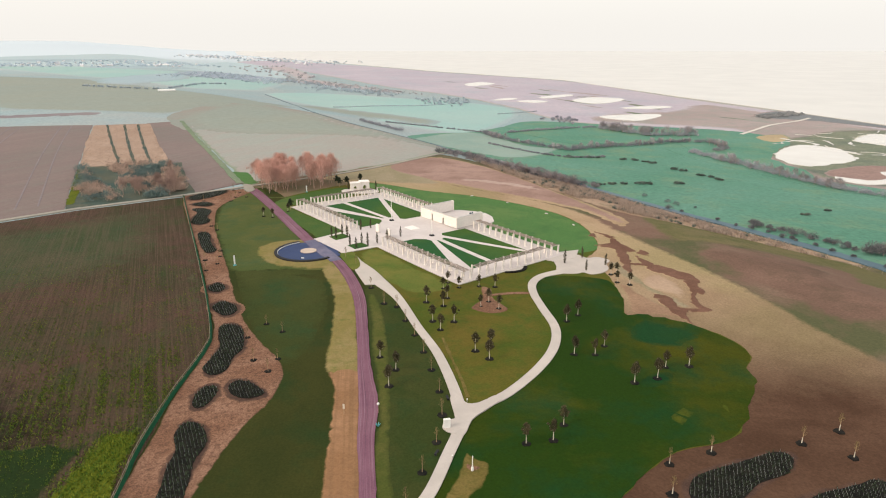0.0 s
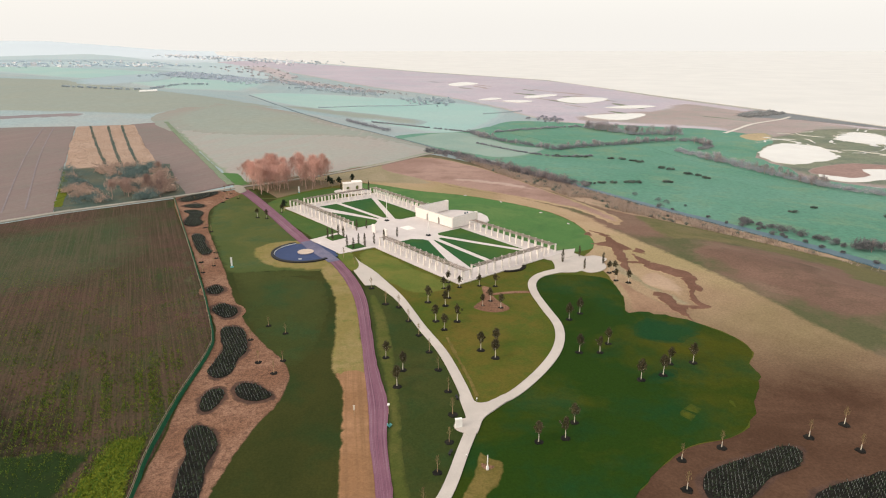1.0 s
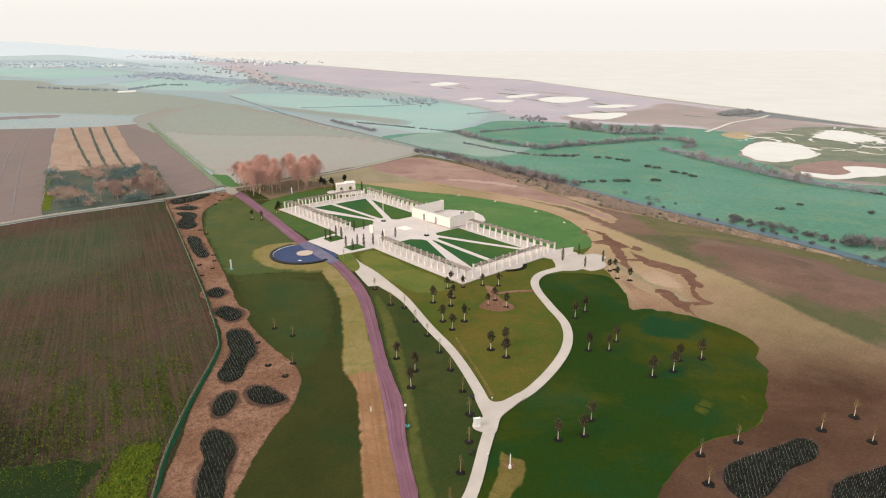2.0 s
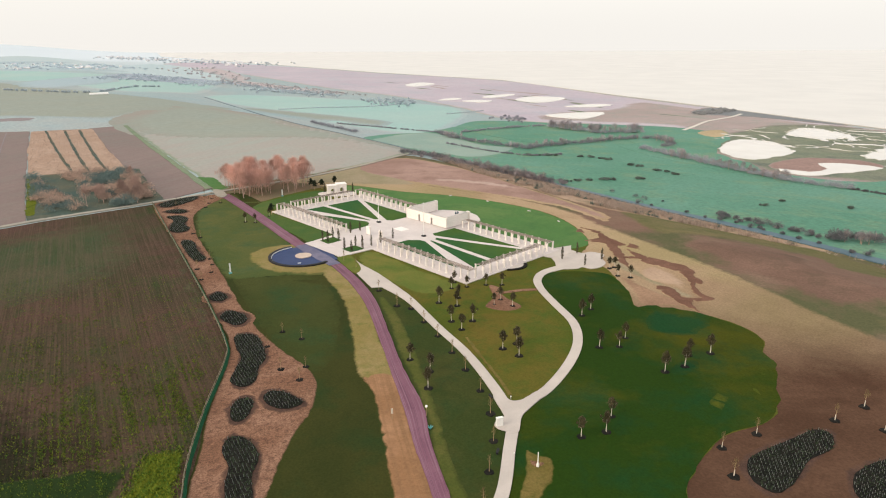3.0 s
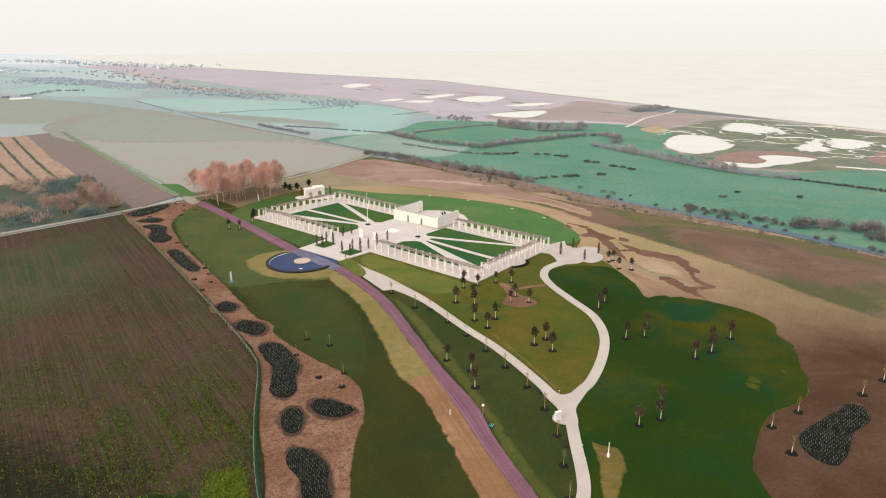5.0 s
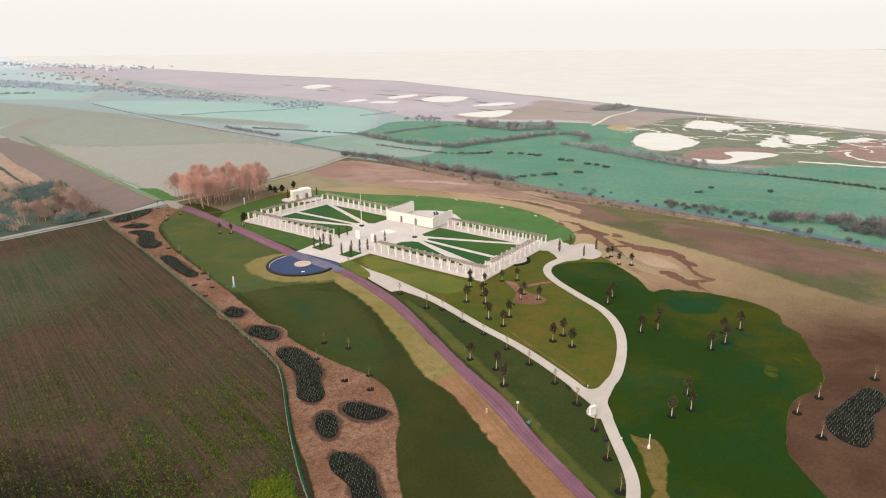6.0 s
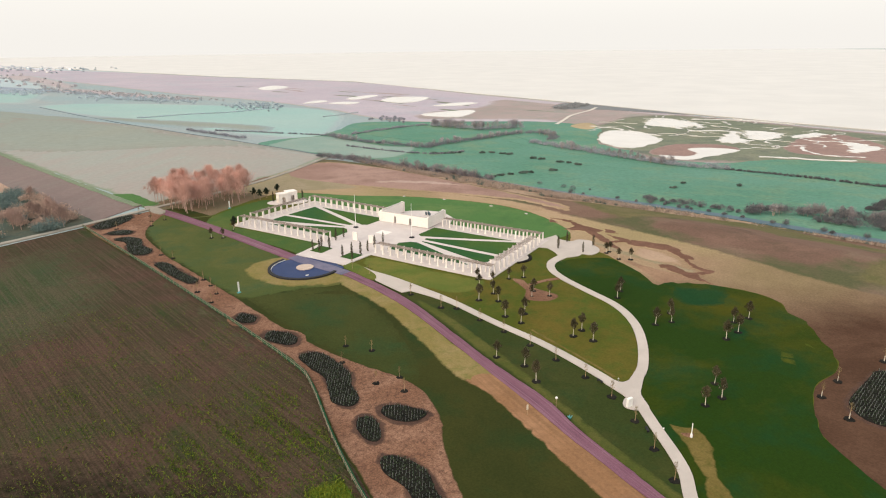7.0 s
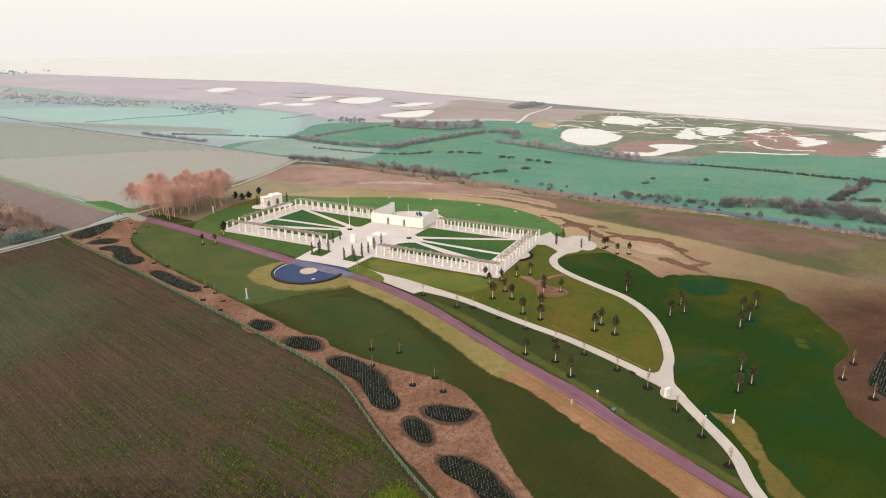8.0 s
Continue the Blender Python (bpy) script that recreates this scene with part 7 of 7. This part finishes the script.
for x, y, z in ((-72.0, 212.4, 3.7), (-68.4, 319.6, 3.4)):
    o = thing("banner_stand", "slim white banner on a pale blue foot", "banner", x, y, turn=30)
    tube_part("mast", [(0, 0, 0), (0, 0, z)], [0.05, 0.03], M_white, o)
    box_part("cloth", (-0.28, 0.28, -0.04, 0.04, 0.5, z - 0.1, 0.0), M_white, o, "white narrow cloth")
    box_part("foot", (-0.55, 0.55, -0.4, 0.4, 0, 0.3, 0.08), M_teal, o, "pale blue weighted foot")
o = thing("water_standpipe", "white standpipe with swollen foot in worn soil", "post", 5.4, 101.2, 0.2)
tube_part("pipe", [(0, 0, 0.9), (0, 0, 3.2)], [0.11, 0.10], M_white, o)
tube_part("foot", [(0, 0, 0), (0, 0, 0.2), (0, 0, 0.7), (0, 0, 1.0)], [0.20, 0.30, 0.26, 0.12], M_white, o, "swollen white foot")
o = thing("path_lamp", "slim lamp post with round white head", "lamp post", -13.7, 120.5, 0.24)
tube_part("pole", [(0, 0, 0), (0, 0, 2.0)], [0.05, 0.04], M_bark, o)
bm = bmesh.new()
bmesh.ops.create_icosphere(bm, subdivisions=2, radius=0.30)
set_at(part("head", bm, M_white, o, "round white head"), pose(0, 0, 2.25))
o = thing("marker_post", "pale weathered wooden marker post with a board", "post", -20.9, 119.9, 0.3)
tube_part("pole", [(0, 0, 0), (0, 0, 2.4)], [0.07, 0.05], M_bark, o)
box_part("board", (-0.2, 0.2, -0.05, 0.05, 1.3, 2.5), M_trunk, o, "pale board")
o = thing("teal_pipes", "bundle of teal plastic pipe ends in grass", "pipes", -13.3, 115.5, 0.24)
for k, a in enumerate((0, 70, 150, 220)):
    tube_part("pipe", [(0, 0, 0), (0.5 * math.cos(radians(a)), 0.5 * math.sin(radians(a)), 0.7)], [0.09, 0.11], M_teal, o)
o = thing("information_kiosk", "blank white box kiosk on the grit pad", "kiosk", 0.8, 114.9, 0.47, 12)
box_part("body", (-0.7, 0.7, -0.3, 0.3, 0, 1.85, 0.02), M_white, o)
box_part("lid", (-0.74, 0.74, -0.34, 0.34, 1.85, 1.93, 0.02), M_white, o)
box_part("plinth", (-0.7, 0.7, -0.35, 0.35, -0.05, 0.04), M_coping, o)
for x, y, a in ((1.0, 126.2, 100), (-1.2, 106.2, 70)):
    o = thing("bench", "low dark bench at the path's edge", "bench", x, y, 0.3, a, group="path benches")
    box_part("seat", (-0.8, 0.8, -0.25, 0.25, 0.42, 0.5), M_dark, o)
    for s in (-0.6, 0.6):
        box_part("leg", (s - 0.06, s + 0.06, -0.22, 0.22, 0, 0.42), M_dark, o)
for x, y in ((5.3, 125.2), (1.8, 105.0), (-45.6, 236.4)):
    o = thing("bollard_light", "small white bollard light in the grass", "bollard", x, y, 0.2, group="bollard lights")
    tube_part("body", [(0, 0, 0), (0, 0, 0.55)], [0.09, 0.09], M_metal, o)
    tube_part("cap", [(0, 0, 0.55), (0, 0, 0.72)], [0.16, 0.13], M_white, o, "white cap")
for x, y in ((14.5, 318.2), (31, 305.4), (46.8, 285), (55.5, 266.3)):
    bm = bmesh.new()
    bmesh.ops.create_icosphere(bm, subdivisions=2, radius=1.0)
    for v in bm.verts:
        v.co = Vector((v.co.x * 0.9, v.co.y * 0.4, max(-0.2, v.co.z * 0.3))) * (1 + 0.15 * noise.noise(v.co * 1.7 + Vector((x, y, 0))))
    b = set_at(part("boulder", bm, M_coping), pose(*on_land(x, y, 0.3), 0, 0, random.uniform(0, 180)))
    tagged(b, "pale low boulder at the lawn's edge", "boulder", group="boulders on the lawn's edge")
region("worn_soil", [(4.6, 108.4), (6.0, 105.0), (9.0, 104.0), (8.8, 100.2), (5.6, 94.6), (2.2, 89.6), (0.6, 85.4), (-1.2, 79), (-3, 68), (-10, 64), (-9.2, 76), (-7.2, 82.6), (-4.2, 87), (-0.6, 92.4), (1.6, 98), (2.8, 101.6), (3.6, 104.6)], M_worn, 0.26, "worn yellow-brown grass by the standpipe", "grass", cell=1.6, ragged=0.5, step=0.8, soft=0.9, under=M_lawn_lush)
region("worn_soil", [(2.0, 105.2), (5.2, 103.8), (8.2, 102.6), (6.4, 100.4), (4.4, 100.6), (3.2, 103.0)], M_dirt, 0.29, "bare trampled soil round the standpipe", "bare soil", cell=2, ragged=0.4, step=0.8, soft=1.3, under=M_lawn_lush)

# sculpture on the seaward apron: a plain dark uneven mass on a stepped plinth
o = base("apron_sculpture", "dark green bronze sculpture on the seaward apron", "sculpture", pose(*stand(57.8, 56.9), 0, 0, DEG))
bm = bmesh.new()
for sx, sy, h, w in ((-1.1, 0.2, 2.0, 0.42), (-0.2, -0.3, 2.3, 0.48), (0.8, 0.15, 1.9, 0.45)):
    tube(bm, [(sx, sy, 0.3), (sx + 0.1, sy, 0.8), (sx + 0.25, sy + 0.1, 1.4), (sx + 0.45, sy + 0.1, h)], [w, w * 0.85, w, w * 0.3], 9)
part("bronze_mass", bm, M_bronze, o)
box_part("plinth", (-2.0, 2.0, -1.1, 1.1, 0, 0.35, 0.08), M_coping, o, "grey plinth")


# ---------------------------------------------------------------- far village
def house(x, y, w, d, h, turn, roof=M_roof):
    z = height(x, y)
    root = base("house", "small far village house with pitched roof", "house", pose(x, y, z, 0, 0, turn), group="houses of the far village")
    bm = bmesh.new()
    box(bm, -w / 2, w / 2, -d / 2, d / 2, -1, h)
    part("wall", bm, M_house, root)
    bm = bmesh.new()
    e = 0.4
    v = [bm.verts.new(p) for p in ((-w / 2 - e, -d / 2 - e, h), (w / 2 + e, -d / 2 - e, h), (w / 2 + e, d / 2 + e, h), (-w / 2 - e, d / 2 + e, h), (-w / 2 - e, 0, h + d * 0.45), (w / 2 + e, 0, h + d * 0.45))]
    for f in ((0, 1, 5, 4), (2, 3, 4, 5), (0, 4, 3), (1, 2, 5), (3, 2, 1, 0)):
        bm.faces.new([v[i] for i in f])
    part("roof", bm, roof, root)


r = random.Random(77)
for i in range(110):
    t = r.random()
    x, y = -1300 + 900 * t + r.gauss(0, 60), 3650 - 1050 * t + r.gauss(0, 90)
    house(x - 60, y - 40, r.uniform(7, 13), r.uniform(6, 8), r.uniform(3, 5), r.uniform(0, 180))
for i in range(36):
    x, y = r.uniform(-1150, -660), r.uniform(1650, 2050)
    house(x, y, r.uniform(5, 9), r.uniform(4, 6), r.uniform(2.2, 3.2), r.uniform(0, 180))
for x, y, w, d in ((-375, 906, 22, 5), (-748, 1776, 60, 14)):
    z = height(x, y)
    o = base("greenhouse", "long low white polytunnel among far fields", "greenhouse", pose(x, y, z + 0.4, 0, 0, 30))
    bm = bmesh.new()
    rings = [[bm.verts.new((sx * w / 2, d / 2 * math.cos(a), 2.2 * math.sin(a))) for a in (math.pi * k / 8 for k in range(9))] for sx in (-1, 1)]
    for k in range(8):
        bm.faces.new((rings[0][k], rings[0][k + 1], rings[1][k + 1], rings[1][k]))
    bm.faces.new(rings[0])
    bm.faces.new(rings[1][::-1])
    part("cover", bm, M_white, o)
thicket("wood", [(-1250 + 850 * t + r.gauss(0, 80), 3500 - 1000 * t + r.gauss(0, 100), r.uniform(2.5, 5)) for t in [r.random() for _ in range(200)]], M_hazed_twig, "trees among the far village houses", "wood", per=60, size=0.90, squat=0.6)
thicket("wood", [(r.uniform(-1200, -640), r.uniform(1640, 2080), r.uniform(2.5, 5.5)) for _ in range(170)], M_hazed_twig, "trees and gardens among the far houses", "wood", per=36, size=1.0, squat=0.4)
